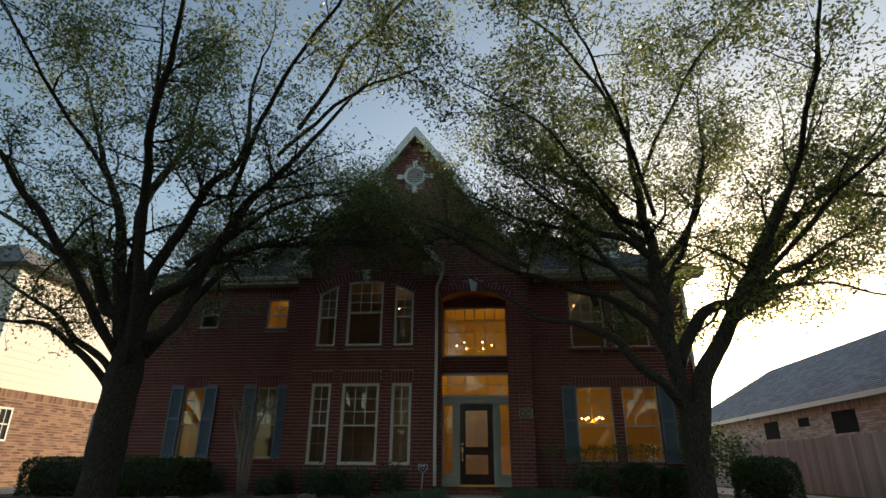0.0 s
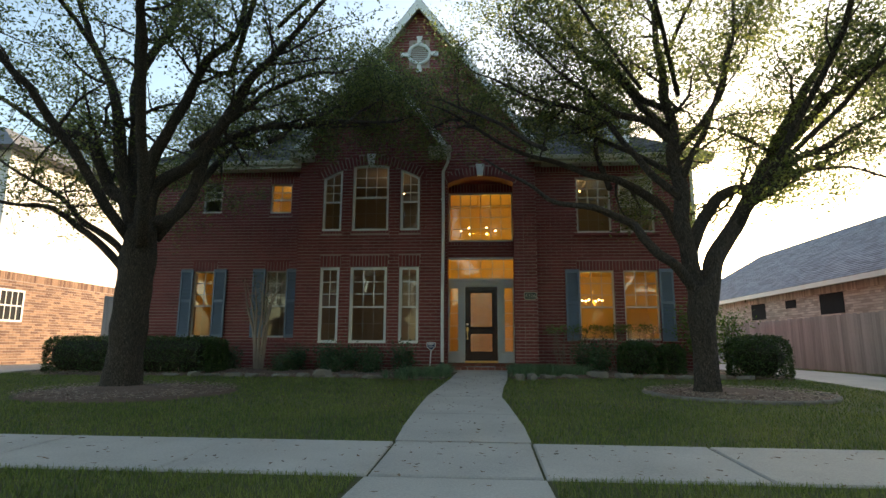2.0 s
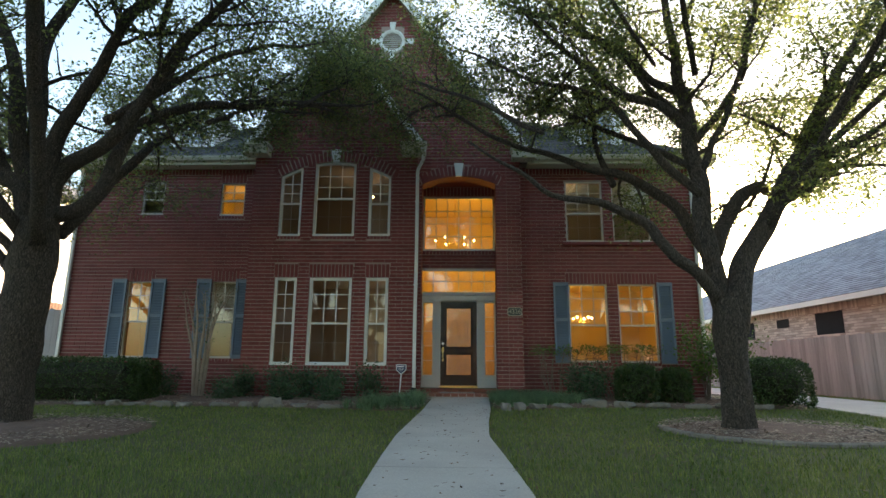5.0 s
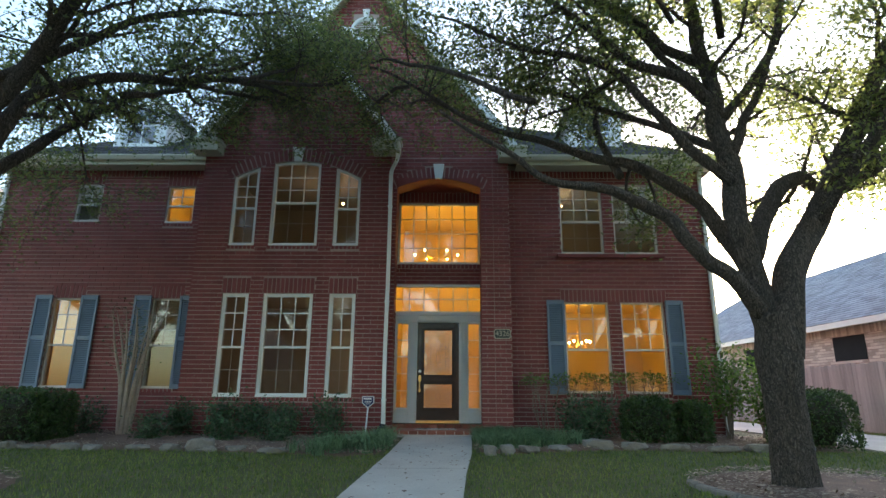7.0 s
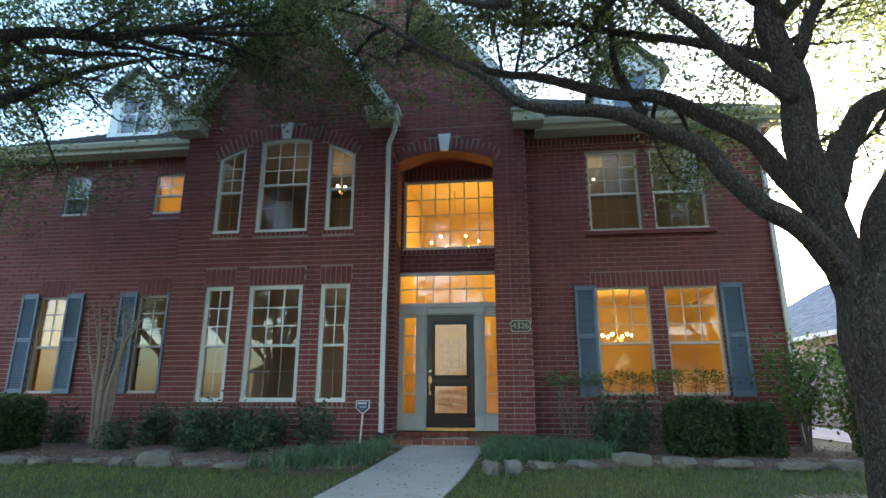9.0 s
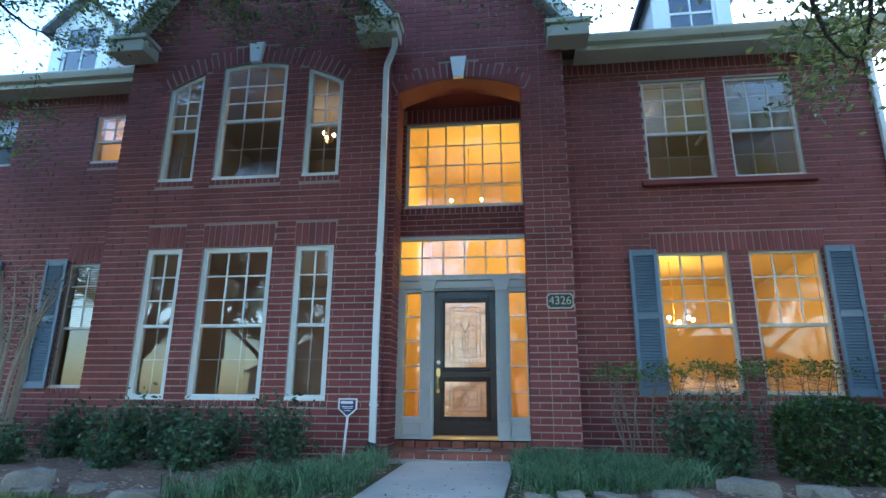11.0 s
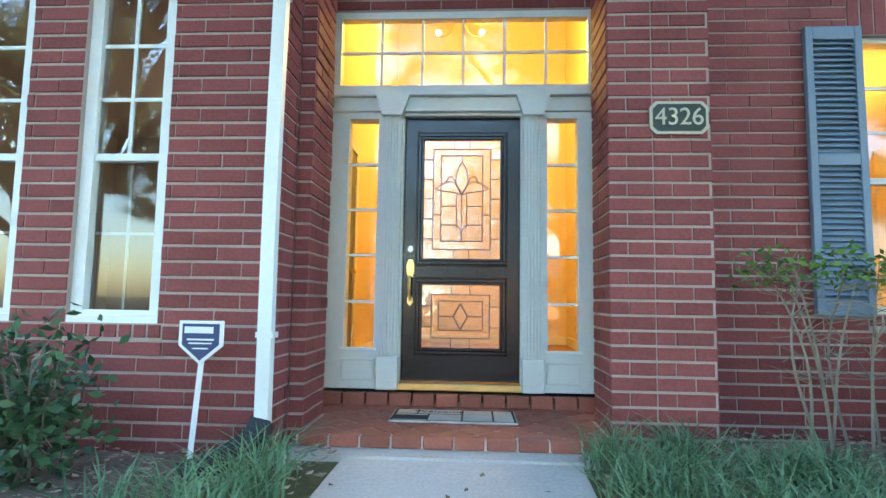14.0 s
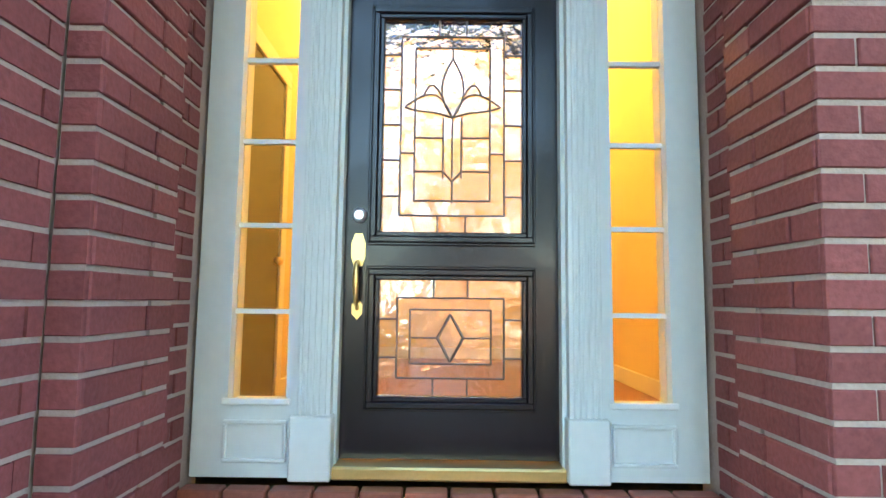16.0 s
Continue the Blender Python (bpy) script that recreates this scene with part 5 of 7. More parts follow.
def duct(name, ctrl, w, dpt, material, steps=5):
    P, R = spline([(*c, 0.05) for c in ctrl], steps)
    v, fc = [], []
    for i, p in enumerate(P):
        dd = (P[min(i + 1, len(P) - 1)] - P[max(i - 1, 0)]).normalized()
        u = Vector((1, 0, 0)) - dd * dd.x
        u.normalize()
        n_ = dd.cross(u)
        for a, b in ((-1, -1), (1, -1), (1, 1), (-1, 1)):
            q = p + u * (a * w / 2) + n_ * (b * dpt / 2)
            v.append(tuple(q))
    for i in range(len(P) - 1):
        for k in range(4):
            fc.append((i * 4 + k, i * 4 + (k + 1) % 4, i * 4 + 4 + (k + 1) % 4, i * 4 + 4 + k))
    fc += [(0, 1, 2, 3), tuple(len(P) * 4 - 4 + k for k in (3, 2, 1, 0))]
    return raw(name, v, fc, material, ds)


duct("pipe", [(0, 0, 0.03), (-0.005, 0, 1.5), (0.008, 0, 3.2), (0, 0, 5.1)], 0.075, 0.06, WHITE)
duct("elbow", [(0, 0, 5.1), (0.02, -0.02, 5.22), (0.13, -0.10, 5.42), (0.14, -0.13, 5.56)], 0.075, 0.06, WHITE)
for z in (0.5, 2.4, 4.4):
    part("strap", (lambda b: (box(b, -0.048, 0.048, -0.034, 0.045, z, z + 0.03), b)[1])(bmesh.new()), WHITE, ds)
duct("extension", [(0, 0, 0.06), (-0.03, -0.07, -0.03), (-0.15, -0.18, -0.10), (-0.28, -0.30, -0.14)], 0.11, 0.085, BLACK)


# ---- ceiling lights seen through the glass ----
def chandelier(x, y, z, arms, r, drop, label):
    e = thing("chandelier", label, "chandelier", "hanging lights", (x, y, z))
    v, fc = [], []
    tube(v, fc, [Vector((0, 0, 0)), Vector((0, 0, drop))], [0.012, 0.012], 6)
    raw("stem", v, fc, BRASS, e)
    for k in range(arms):
        a = 2 * math.pi * k / arms
        v, fc = [], []
        P, R = spline([(0, 0, 0.05, 0.008), (r * 0.5 * math.cos(a), r * 0.5 * math.sin(a), -0.06, 0.008), (r * math.cos(a), r * math.sin(a), 0.03, 0.008)], 4)
        tube(v, fc, P, R, 5)
        arm = raw("arm", v, fc, BRASS, e)
        bm = bmesh.new()
        bmesh.ops.create_uvsphere(bm, u_segments=8, v_segments=6, radius=0.034, matrix=Matrix.Translation((r * math.cos(a), r * math.sin(a), 0.09)))
        part("bulb", bm, BULB, arm)
    return e


chandelier(-0.12, 18.3, 5.25, 6, 0.58, 1.40, "brass foyer chandelier with glowing bulbs")
chandelier(3.38, 17.4, 2.85, 6, 0.30, 1.09, "brass dining chandelier with glowing bulbs")
chandelier(2.9, 16.8, 6.15, 3, 0.12, 0.40, "small bedroom ceiling light, switched on")
chandelier(-2.45, 16.4, 6.05, 3, 0.10, 0.55, "small bedroom ceiling light, switched on")


def corner_pipe(x, y):
    e = thing("downspout", "white metal downspout at the house corner", "downspout", "corner downspouts", (x, y, 0.88))
    part("pipe", (lambda b: (box(b, -0.04, 0.04, -0.075, -0.01, 0.0, 5.6, 0.008), b)[1])(bmesh.new()), WHITE, e)
    for z in (0.6, 2.8, 5.0):
        part("strap", (lambda b: (box(b, -0.055, 0.055, -0.08, -0.002, z, z + 0.03), b)[1])(bmesh.new()), WHITE, e)
    part("elbow", (lambda b: (box(b, -0.038, 0.038, -0.033, 0.033, 0, 0.34, 0.008, m=Matrix.Translation((0, -0.045, 5.58)) @ pose(0, 0, 0, 42, 0, 0)), b)[1])(bmesh.new()), WHITE, e)


corner_pipe(-9.79, 15.39)
corner_pipe(5.84, 15.43)


# ---- leaves, trees and shrubs ----
rng = np.random.default_rng(7)


def leaf_mesh(name, pos, size, material, parent=None, up=0.0, ratio=0.45, droop=0.0, lie=False):
    """One mesh of many small folded leaves at the given places."""
    n = len(pos)
    d = rng.normal(size=(n, 3))
    d[:, 2] = d[:, 2] * 0.7 + up - droop
    if lie:
        d[:, 2] *= 0.12
    d /= np.linalg.norm(d, axis=1, keepdims=True)
    s = np.cross(d, np.array([[0, 0, 1.0]]) + rng.normal(size=(n, 3)) * 0.15 if lie else rng.normal(size=(n, 3)))
    s /= np.linalg.norm(s, axis=1, keepdims=True)
    L = size * rng.uniform(0.7, 1.3, (n, 1))
    W = L * ratio * 0.5
    nn = np.cross(d, s)
    v = np.stack([pos, pos + d * L * 0.5 + s * W + nn * W * 0.3, pos + d * L, pos + d * L * 0.5 - s * W + nn * W * 0.3], axis=1).reshape(-1, 3)
    me = bpy.data.meshes.new(name)
    me.vertices.add(4 * n)
    me.vertices.foreach_set("co", v.astype(np.float32).ravel())
    me.loops.add(4 * n)
    me.loops.foreach_set("vertex_index", np.arange(4 * n, dtype=np.int32))
    me.polygons.add(n)
    me.polygons.foreach_set("loop_start", np.arange(0, 4 * n, 4, dtype=np.int32))
    me.update(calc_edges=True)
    me.validate()
    me.materials.append(material)
    ob = new(name, me)
    ob["kind"] = "stuff"
    if parent:
        ob.parent = parent
    return ob


def tree(label, at, trunk, limbs, per, size, seed, kids=9, thick=1.0):
    """An oak: trunk, limbs with their own curve, side branches and a ragged crown."""
    rnd = random.Random(seed)
    e = thing("oak_tree", label, "tree", "front garden oaks", at)
    inv = Vector(at)

    def rel(c):
        return [(p[0] - inv.x, p[1] - inv.y, p[2] - inv.z, p[3] * thick) for p in c]
    v, fc = [], []
    P, R = spline(rel(trunk), 8)
    R = [r * (1 + 0.35 * math.exp(-i * 0.55)) for i, r in enumerate(R)]
    tube(v, fc, P, R, 20, 0.16)
    raw("trunk", v, fc, BARK, e, "", True)
    centres = []
    bv, bf = [], []

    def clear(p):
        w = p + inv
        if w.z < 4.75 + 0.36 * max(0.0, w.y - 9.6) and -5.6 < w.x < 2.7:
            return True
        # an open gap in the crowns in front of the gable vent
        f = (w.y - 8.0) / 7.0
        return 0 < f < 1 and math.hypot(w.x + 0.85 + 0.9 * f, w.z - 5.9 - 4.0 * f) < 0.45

    def branch(p, d, length, r, depth):
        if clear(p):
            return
        pts, rad = [p.copy()], [r]
        n = 6
        for i in range(n):
            d = (d + Vector((rnd.gauss(0, 0.22), rnd.gauss(0, 0.22), rnd.gauss(0.02, 0.18)))).normalized()
            p = p + d * length / n
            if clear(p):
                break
            pts.append(p.copy())
            rad.append(max(0.004, r * (1 - (i + 1) / n * 0.8)))
            if depth and i >= 1:
                for _ in range(2):
                    side = Vector((rnd.gauss(0, 1), rnd.gauss(0, 1), rnd.gauss(0.1, 0.7))).normalized()
                    branch(p.copy(), (d * 0.6 + side).normalized(), length * rnd.uniform(0.3, 0.5), rad[-1] * 0.55, depth - 1)
            if depth == 0 or i >= 3:
                centres.append(p.copy())
        if len(pts) > 1:
            tube(bv, bf, pts, rad, 5 if depth else 3)

    for limb in limbs:
        v, fc = [], []
        P, R = spline(rel(limb), 7)
        wob = [p + Vector((noise.noise(p * 1.3 + Vector((seed, 0, 0))), noise.noise(p * 1.3 + Vector((0, seed, 5))), noise.noise(p * 1.3 + Vector((9, 0, seed))))) * min(0.10, 0.5 * i / len(P)) for i, p in enumerate(P)]
        tube(v, fc, wob, R, 10, 0.14)
        raw("limb", v, fc, BARK, e, "", True)
        n = len(wob)
        low = max(q[2] for q in limb) < 4.6
        high = max(q[2] for q in limb) > 7.9
        for k in range(2 if low else kids + 5 * high):
            i = int(n * rnd.uniform(0.38, 0.98))
            i = min(i, n - 2)
            d = (wob[i + 1] - wob[i]).normalized()
            side = Vector((rnd.gauss(0, 1), rnd.gauss(0, 1), rnd.gauss(0.25, 0.6))).normalized()
            branch(wob[i].copy(), (d * 0.5 + side).normalized(), rnd.uniform(0.9, 1.9), max(0.012, R[i] * 0.42), 1)
        branch(wob[-1].copy(), (wob[-1] - wob[-3]).normalized(), 1.3, R[-1], 1)
    raw("branchwork", bv, bf, BARK, e)["kind"] = "stuff"
    c = np.array([tuple(p) for p in centres])
    pos = np.repeat(c, per, axis=0) + rng.normal(size=(len(c) * per, 3)) * np.array([0.14, 0.14, 0.11])
    leaf_mesh("crown", pos, size, LEAF, e)
    return e


RT = (3.75, 9.7, ground_z(9.7))
tree("rough-barked oak with wide arching limbs in a mulch ring", RT,
     [(3.75, 9.7, 0.72, 0.34), (3.76, 9.68, 1.0, 0.31), (3.74, 9.65, 1.6, 0.29), (3.72, 9.62, 2.2, 0.32), (3.72, 9.62, 2.55, 0.28)],
     [[(3.7, 9.65, 2.3, 0.2214), (3.61, 9.8, 3.36, 0.2009), (3.55, 9.9, 4.46, 0.1804), (3.58, 10, 5.42, 0.1558), (3.53, 10.1, 6.43, 0.123), (3.49, 10.2, 7.84, 0.082), (3.5, 10.2, 9.4, 0.0246)],
      [(3.8, 9.62, 2.1, 0.27), (3.93, 9.65, 2.68, 0.25), (4.3, 9.8, 3.45, 0.23), (4.78, 9.9, 4.15, 0.21), (5.28, 10, 4.98, 0.17), (5.92, 10.1, 6.06, 0.13), (6.61, 10.1, 7.13, 0.08), (7.3, 10.2, 8.6, 0.03)],
      [(3.71, 9.8, 3.24, 0.18), (4.03, 10.05, 3.84, 0.17), (4.39, 10.3, 4.24, 0.16), (4.85, 10.55, 4.44, 0.145), (5.3, 10.8, 4.45, 0.13), (6.3, 11, 4.95, 0.09), (7.8, 11.1, 5.6, 0.03)],
      [(3.72, 9.95, 3.1, 0.164), (3.68, 10.3, 3.6, 0.1558), (3.4, 10.53, 4.12, 0.1394), (3.12, 10.67, 4.5, 0.123), (2.69, 10.8, 4.83, 0.1066), (2.2, 10.93, 5, 0.0943), (1.14, 11.2, 5.47, 0.0697), (0.2, 11.4, 6, 0.0492), (-0.94, 11.6, 6.75, 0.0246)],
      [(3.6, 9.6, 2.55, 0.1394), (3.32, 9.5, 2.86, 0.1271), (3.06, 9.47, 3.06, 0.1189), (2.8, 9.44, 3.36, 0.1107), (2.63, 9.41, 3.61, 0.1066), (2.25, 9.38, 3.77, 0.0943), (1.91, 9.35, 3.88, 0.082), (1.32, 9.32, 3.94, 0.0615), (0.82, 9.26, 4.26, 0.0451), (0.16, 9.2, 4.66, 0.0246)],
      [(2.59, 10.8, 4.6, 0.09), (2.51, 11.2, 5.25, 0.08), (2.5, 11.5, 6.1, 0.065), (2.45, 11.8, 7, 0.05), (2.3, 12, 8.2, 0.02)],
      [(3.57, 10, 5.27, 0.13), (3.08, 9.92, 5.61, 0.11), (2.48, 9.84, 5.79, 0.09), (2.08, 9.76, 6.08, 0.075), (1.69, 9.68, 6.36, 0.06), (1.01, 9.6, 7.08, 0.025)],
      [(3.56, 10.1, 5.89, 0.11), (3.1, 10.22, 6.29, 0.09), (2.65, 10.35, 6.81, 0.075), (1.85, 10.47, 7.47, 0.055), (1.13, 10.6, 8.42, 0.02)],
      [(3.6, 10, 4.96, 0.1), (4.21, 10.07, 5.76, 0.085), (4.59, 10.15, 6.33, 0.075), (4.79, 10.23, 7.14, 0.06), (5.31, 10.3, 8.09, 0.02)],
      [(4.83, 9.9, 4.2, 0.12), (5.56, 10.03, 4.79, 0.1), (6.45, 10.17, 5.24, 0.08), (7.46, 10.3, 5.8, 0.03)],
      [(5.28, 10, 4.98, 0.11), (5.83, 9.87, 5.54, 0.09), (6.47, 9.73, 6.18, 0.07), (7.06, 9.6, 6.61, 0.03)],
      [(0.2, 11.4, 6, 0.05), (-0.3, 12.1, 6.5, 0.035), (-0.5, 12.9, 6.8, 0.02)],
      [(-0.4, 11.5, 6.4, 0.05), (-0.9, 12.2, 6.6, 0.035), (-1.1, 13, 6.9, 0.02)],
      [(3.58, 9.78, 4.1, 0.11), (2.95, 9.8, 4.75, 0.09), (2.4, 9.9, 5.6, 0.075), (1.2, 10.2, 6.2, 0.05), (0.0, 10.6, 7.0, 0.025)],
      [(3.62, 9.85, 5.0, 0.09), (3.0, 10.2, 6.2, 0.07), (2.0, 10.6, 7.4, 0.05), (0.8, 11.0, 8.2, 0.02)],
      [(3.64, 9.8, 4.5, 0.09), (4.15, 9.95, 5.5, 0.075), (4.7, 10.0, 7.0, 0.05), (5.0, 10.0, 9.0, 0.02)],
      [(5.1, 10.1, 4.6, 0.10), (6.4, 9.6, 6.1, 0.07), (7.6, 9.0, 7.3, 0.03)],
      [(5.5, 10.2, 5.3, 0.09), (7.0, 11.2, 6.5, 0.06), (8.4, 12.0, 7.0, 0.025)],
      [(4.5, 9.8, 3.6, 0.10), (5.2, 8.5, 5.4, 0.075), (5.3, 6.9, 6.9, 0.05), (4.7, 5.4, 7.8, 0.02)],
      [(3.65, 10.0, 5.4, 0.08), (3.5, 11.6, 6.7, 0.05), (3.2, 12.9, 7.2, 0.025)],
      [(3.5, 9.9, 4.6, 0.08), (2.4, 11.0, 5.8, 0.06), (1.2, 12.2, 6.9, 0.04), (-0.4, 12.7, 7.6, 0.02)],
      [(3.62, 9.7, 6.0, 0.07), (2.9, 8.4, 7.3, 0.05), (2.0, 7.0, 8.0, 0.03), (1.2, 5.6, 8.4, 0.02)],
      [(4.6, 9.9, 4.0, 0.08), (6.0, 8.6, 5.6, 0.06), (7.2, 7.2, 6.6, 0.02)],
      [(5.9, 10.3, 6.0, 0.08), (7.5, 9.8, 6.3, 0.05), (9.2, 9.2, 5.4, 0.02)],
      [(5.2, 10.1, 4.5, 0.07), (6.9, 10.8, 5.0, 0.05), (8.8, 11.2, 4.7, 0.02)],
      [(2.4, 9.9, 5.6, 0.06), (2.2, 11.5, 6.1, 0.04), (1.6, 12.9, 6.5, 0.02)],
      [(3.62, 9.9, 5.0, 0.07), (4.2, 11.6, 6.0, 0.045), (4.7, 13.2, 6.2, 0.02)],
      [(1.2, 9.3, 4.9, 0.06), (-0.4, 11.0, 6.5, 0.04), (-1.5, 12.4, 7.4, 0.02)],
      [(2.9, 9.4, 6.0, 0.05), (1.6, 8.2, 7.0, 0.04), (0.4, 7.3, 7.3, 0.02)],
      [(3.5, 10.0, 7.5, 0.06), (2.4, 9.0, 9.0, 0.05), (1.0, 8.0, 9.8, 0.02)],
      [(3.6, 10.0, 7.0, 0.06), (4.4, 8.6, 8.6, 0.04), (5.6, 7.4, 9.4, 0.02)]],
     6, 0.074, 11, 8, 0.66)
LT = (-6.3, 9.6, ground_z(9.6))
tree("tall dark oak with upswept limbs in a mulch ring", LT,
     [(-6.26, 9.6, 0.70, 0.43), (-6.25, 9.6, 1.1, 0.39), (-6.24, 9.6, 2.0, 0.37), (-6.2, 9.6, 3.0, 0.40), (-6.18, 9.6, 3.7, 0.30)],
     [[(-6.25, 9.6, 3.1, 0.19), (-6.5, 9.6, 4.08, 0.17), (-6.9, 9.6, 4.49, 0.15), (-7.26, 9.55, 5.21, 0.13), (-7.67, 9.5, 5.51, 0.11), (-8.12, 9.4, 5.58, 0.08), (-9.8, 9.2, 6.6, 0.03)],
      [(-6.25, 9.6, 3.3, 0.19), (-6.55, 9.6, 4.49, 0.17), (-6.74, 9.5, 5.49, 0.14), (-6.86, 9.4, 6.3, 0.12), (-7.3, 9.3, 7.11, 0.09), (-7.53, 9.2, 7.93, 0.05), (-8.1, 9, 9.4, 0.03)],
      [(-6.2, 9.6, 3.4, 0.19), (-6.41, 9.7, 4.52, 0.17), (-6.58, 9.7, 5.58, 0.14), (-6.51, 9.6, 6.61, 0.12), (-6.1, 9.5, 7.32, 0.09), (-5.7, 9.4, 8.13, 0.05), (-5.6, 9.2, 9.6, 0.03)],
      [(-6.15, 9.55, 3.4, 0.18), (-6.12, 9.5, 4.45, 0.16), (-5.69, 9.3, 5.39, 0.13), (-5.38, 9.2, 5.85, 0.12), (-4.75, 9, 6.66, 0.09), (-4.2, 8.8, 7.13, 0.07), (-3.9, 8.4, 8.9, 0.03)],
      [(-6.05, 9.55, 3.5, 0.18), (-6.03, 9.6, 4.38, 0.16), (-5.26, 9.5, 4.85, 0.14), (-4.67, 9.4, 5.62, 0.12), (-4.12, 9.2, 6.24, 0.1), (-3.53, 9.1, 6.79, 0.08), (-3.13, 9, 7.24, 0.06), (-1.9, 8.8, 8.6, 0.03)],
      [(-6.15, 9.6, 3.5, 0.16), (-5.97, 9.6, 3.78, 0.155), (-5.63, 9.6, 3.87, 0.15), (-5.32, 9.7, 4.3, 0.14), (-5.27, 9.8, 4.85, 0.125), (-5.11, 10, 5.4, 0.11), (-4.58, 10.3, 5.8, 0.095), (-3.87, 10.7, 6.07, 0.08), (-3, 11, 6.2, 0.06), (-1.8, 11.4, 6.4, 0.03)],
      [(-6.3, 9.55, 2.7, 0.1), (-6.54, 9.5, 3.09, 0.095), (-7.1, 9.4, 3.54, 0.08), (-7.76, 9.2, 3.95, 0.06), (-9.2, 8.8, 4.1, 0.025)],
      [(-6.3, 9.5, 3, 0.09), (-6.57, 9.5, 3.34, 0.085), (-7.23, 9.4, 3.79, 0.07), (-7.69, 9.3, 4.2, 0.055), (-8.9, 9, 5, 0.02)],
      [(-3.6, 10.8, 6.1, 0.05), (-3.3, 11.9, 6.5, 0.04), (-3.1, 12.9, 6.9, 0.02)],
      [(-3, 11, 6.2, 0.05), (-2.6, 12.1, 6.6, 0.035), (-2.5, 13.1, 7, 0.02)],
      [(-3.6, 10.8, 6.1, 0.05), (-3, 12, 7.2, 0.035), (-2.7, 13, 8, 0.02)],
      [(-4.2, 10.5, 6, 0.05), (-4.2, 11.9, 6.6, 0.035), (-3.9, 13, 7.2, 0.02)],
      [(-4.6, 10.3, 5.8, 0.05), (-6, 11.6, 6.2, 0.035), (-7.2, 12.8, 6.3, 0.02)],
      [(-4.6, 10.3, 5.8, 0.05), (-5.2, 12, 6.2, 0.035), (-5.6, 13.2, 6.4, 0.02)],
      [(-6.9, 9.6, 4.6, 0.06), (-7.8, 11.4, 5.7, 0.04), (-8.7, 12.8, 6.1, 0.02)],
      [(-6.8, 9.5, 5.5, 0.06), (-8.6, 11.0, 6.6, 0.04), (-9.9, 12.4, 7.0, 0.02)],
      [(-7.8, 11.4, 5.7, 0.04), (-8.2, 12.6, 5.7, 0.03), (-8.7, 13.5, 5.3, 0.012)],
      [(-6, 11.6, 6.2, 0.04), (-6.4, 12.8, 5.9, 0.03), (-6.7, 13.6, 5.5, 0.012)],
      [(-8.6, 11, 6.6, 0.04), (-9.5, 12.4, 6.2, 0.03), (-10.1, 13.4, 5.6, 0.012)],
      [(-6.0, 9.4, 3.3, 0.13), (-5.3, 7.9, 5.6, 0.10), (-4.2, 6.2, 7.2, 0.06), (-3.0, 4.8, 7.9, 0.025)],
      [(-6.0, 9.8, 3.5, 0.12), (-5.6, 11.4, 5.7, 0.09), (-5.0, 12.7, 7.0, 0.05), (-4.0, 13.3, 7.6, 0.02)],
      [(-5.2, 9.3, 5.1, 0.09), (-3.9, 10.3, 6.8, 0.06), (-2.6, 11.4, 7.7, 0.025)],
      [(-6.3, 9.5, 3.4, 0.12), (-7.2, 8.2, 5.4, 0.09), (-8.0, 6.8, 7.0, 0.03)],
      [(-6.4, 9.4, 6.0, 0.08), (-5.6, 8.0, 7.6, 0.05), (-4.8, 6.6, 8.6, 0.02)],
      [(-4.5, 9.2, 6.4, 0.07), (-3.2, 7.8, 7.8, 0.05), (-1.6, 6.4, 8.5, 0.03), (-0.3, 5.4, 8.7, 0.02)],
      [(-4.1, 10.2, 5.5, 0.06), (-4.2, 11.7, 6.4, 0.04), (-4.5, 13.0, 6.9, 0.02)],
      [(-2.8, 10.7, 6.0, 0.05), (-2.5, 12.0, 7.0, 0.035), (-2.2, 13.1, 7.9, 0.02)],
      [(-5.5, 9.8, 5.0, 0.06), (-6.2, 11.6, 5.9, 0.04), (-7.4, 13.0, 6.6, 0.02)],
      [(-3.6, 9.1, 7.3, 0.05), (-2.0, 8.1, 7.8, 0.04), (-0.6, 7.3, 7.7, 0.02)],
      [(-3.2, 9.0, 7.8, 0.06), (-1.8, 8.2, 9.2, 0.04), (-0.4, 7.6, 10.0, 0.02)],
      [(-7.2, 9.3, 7.0, 0.06), (-7.6, 7.6, 8.2, 0.04), (-7.4, 6.0, 8.8, 0.02)]],
     5, 0.074, 23, 8, 0.78)


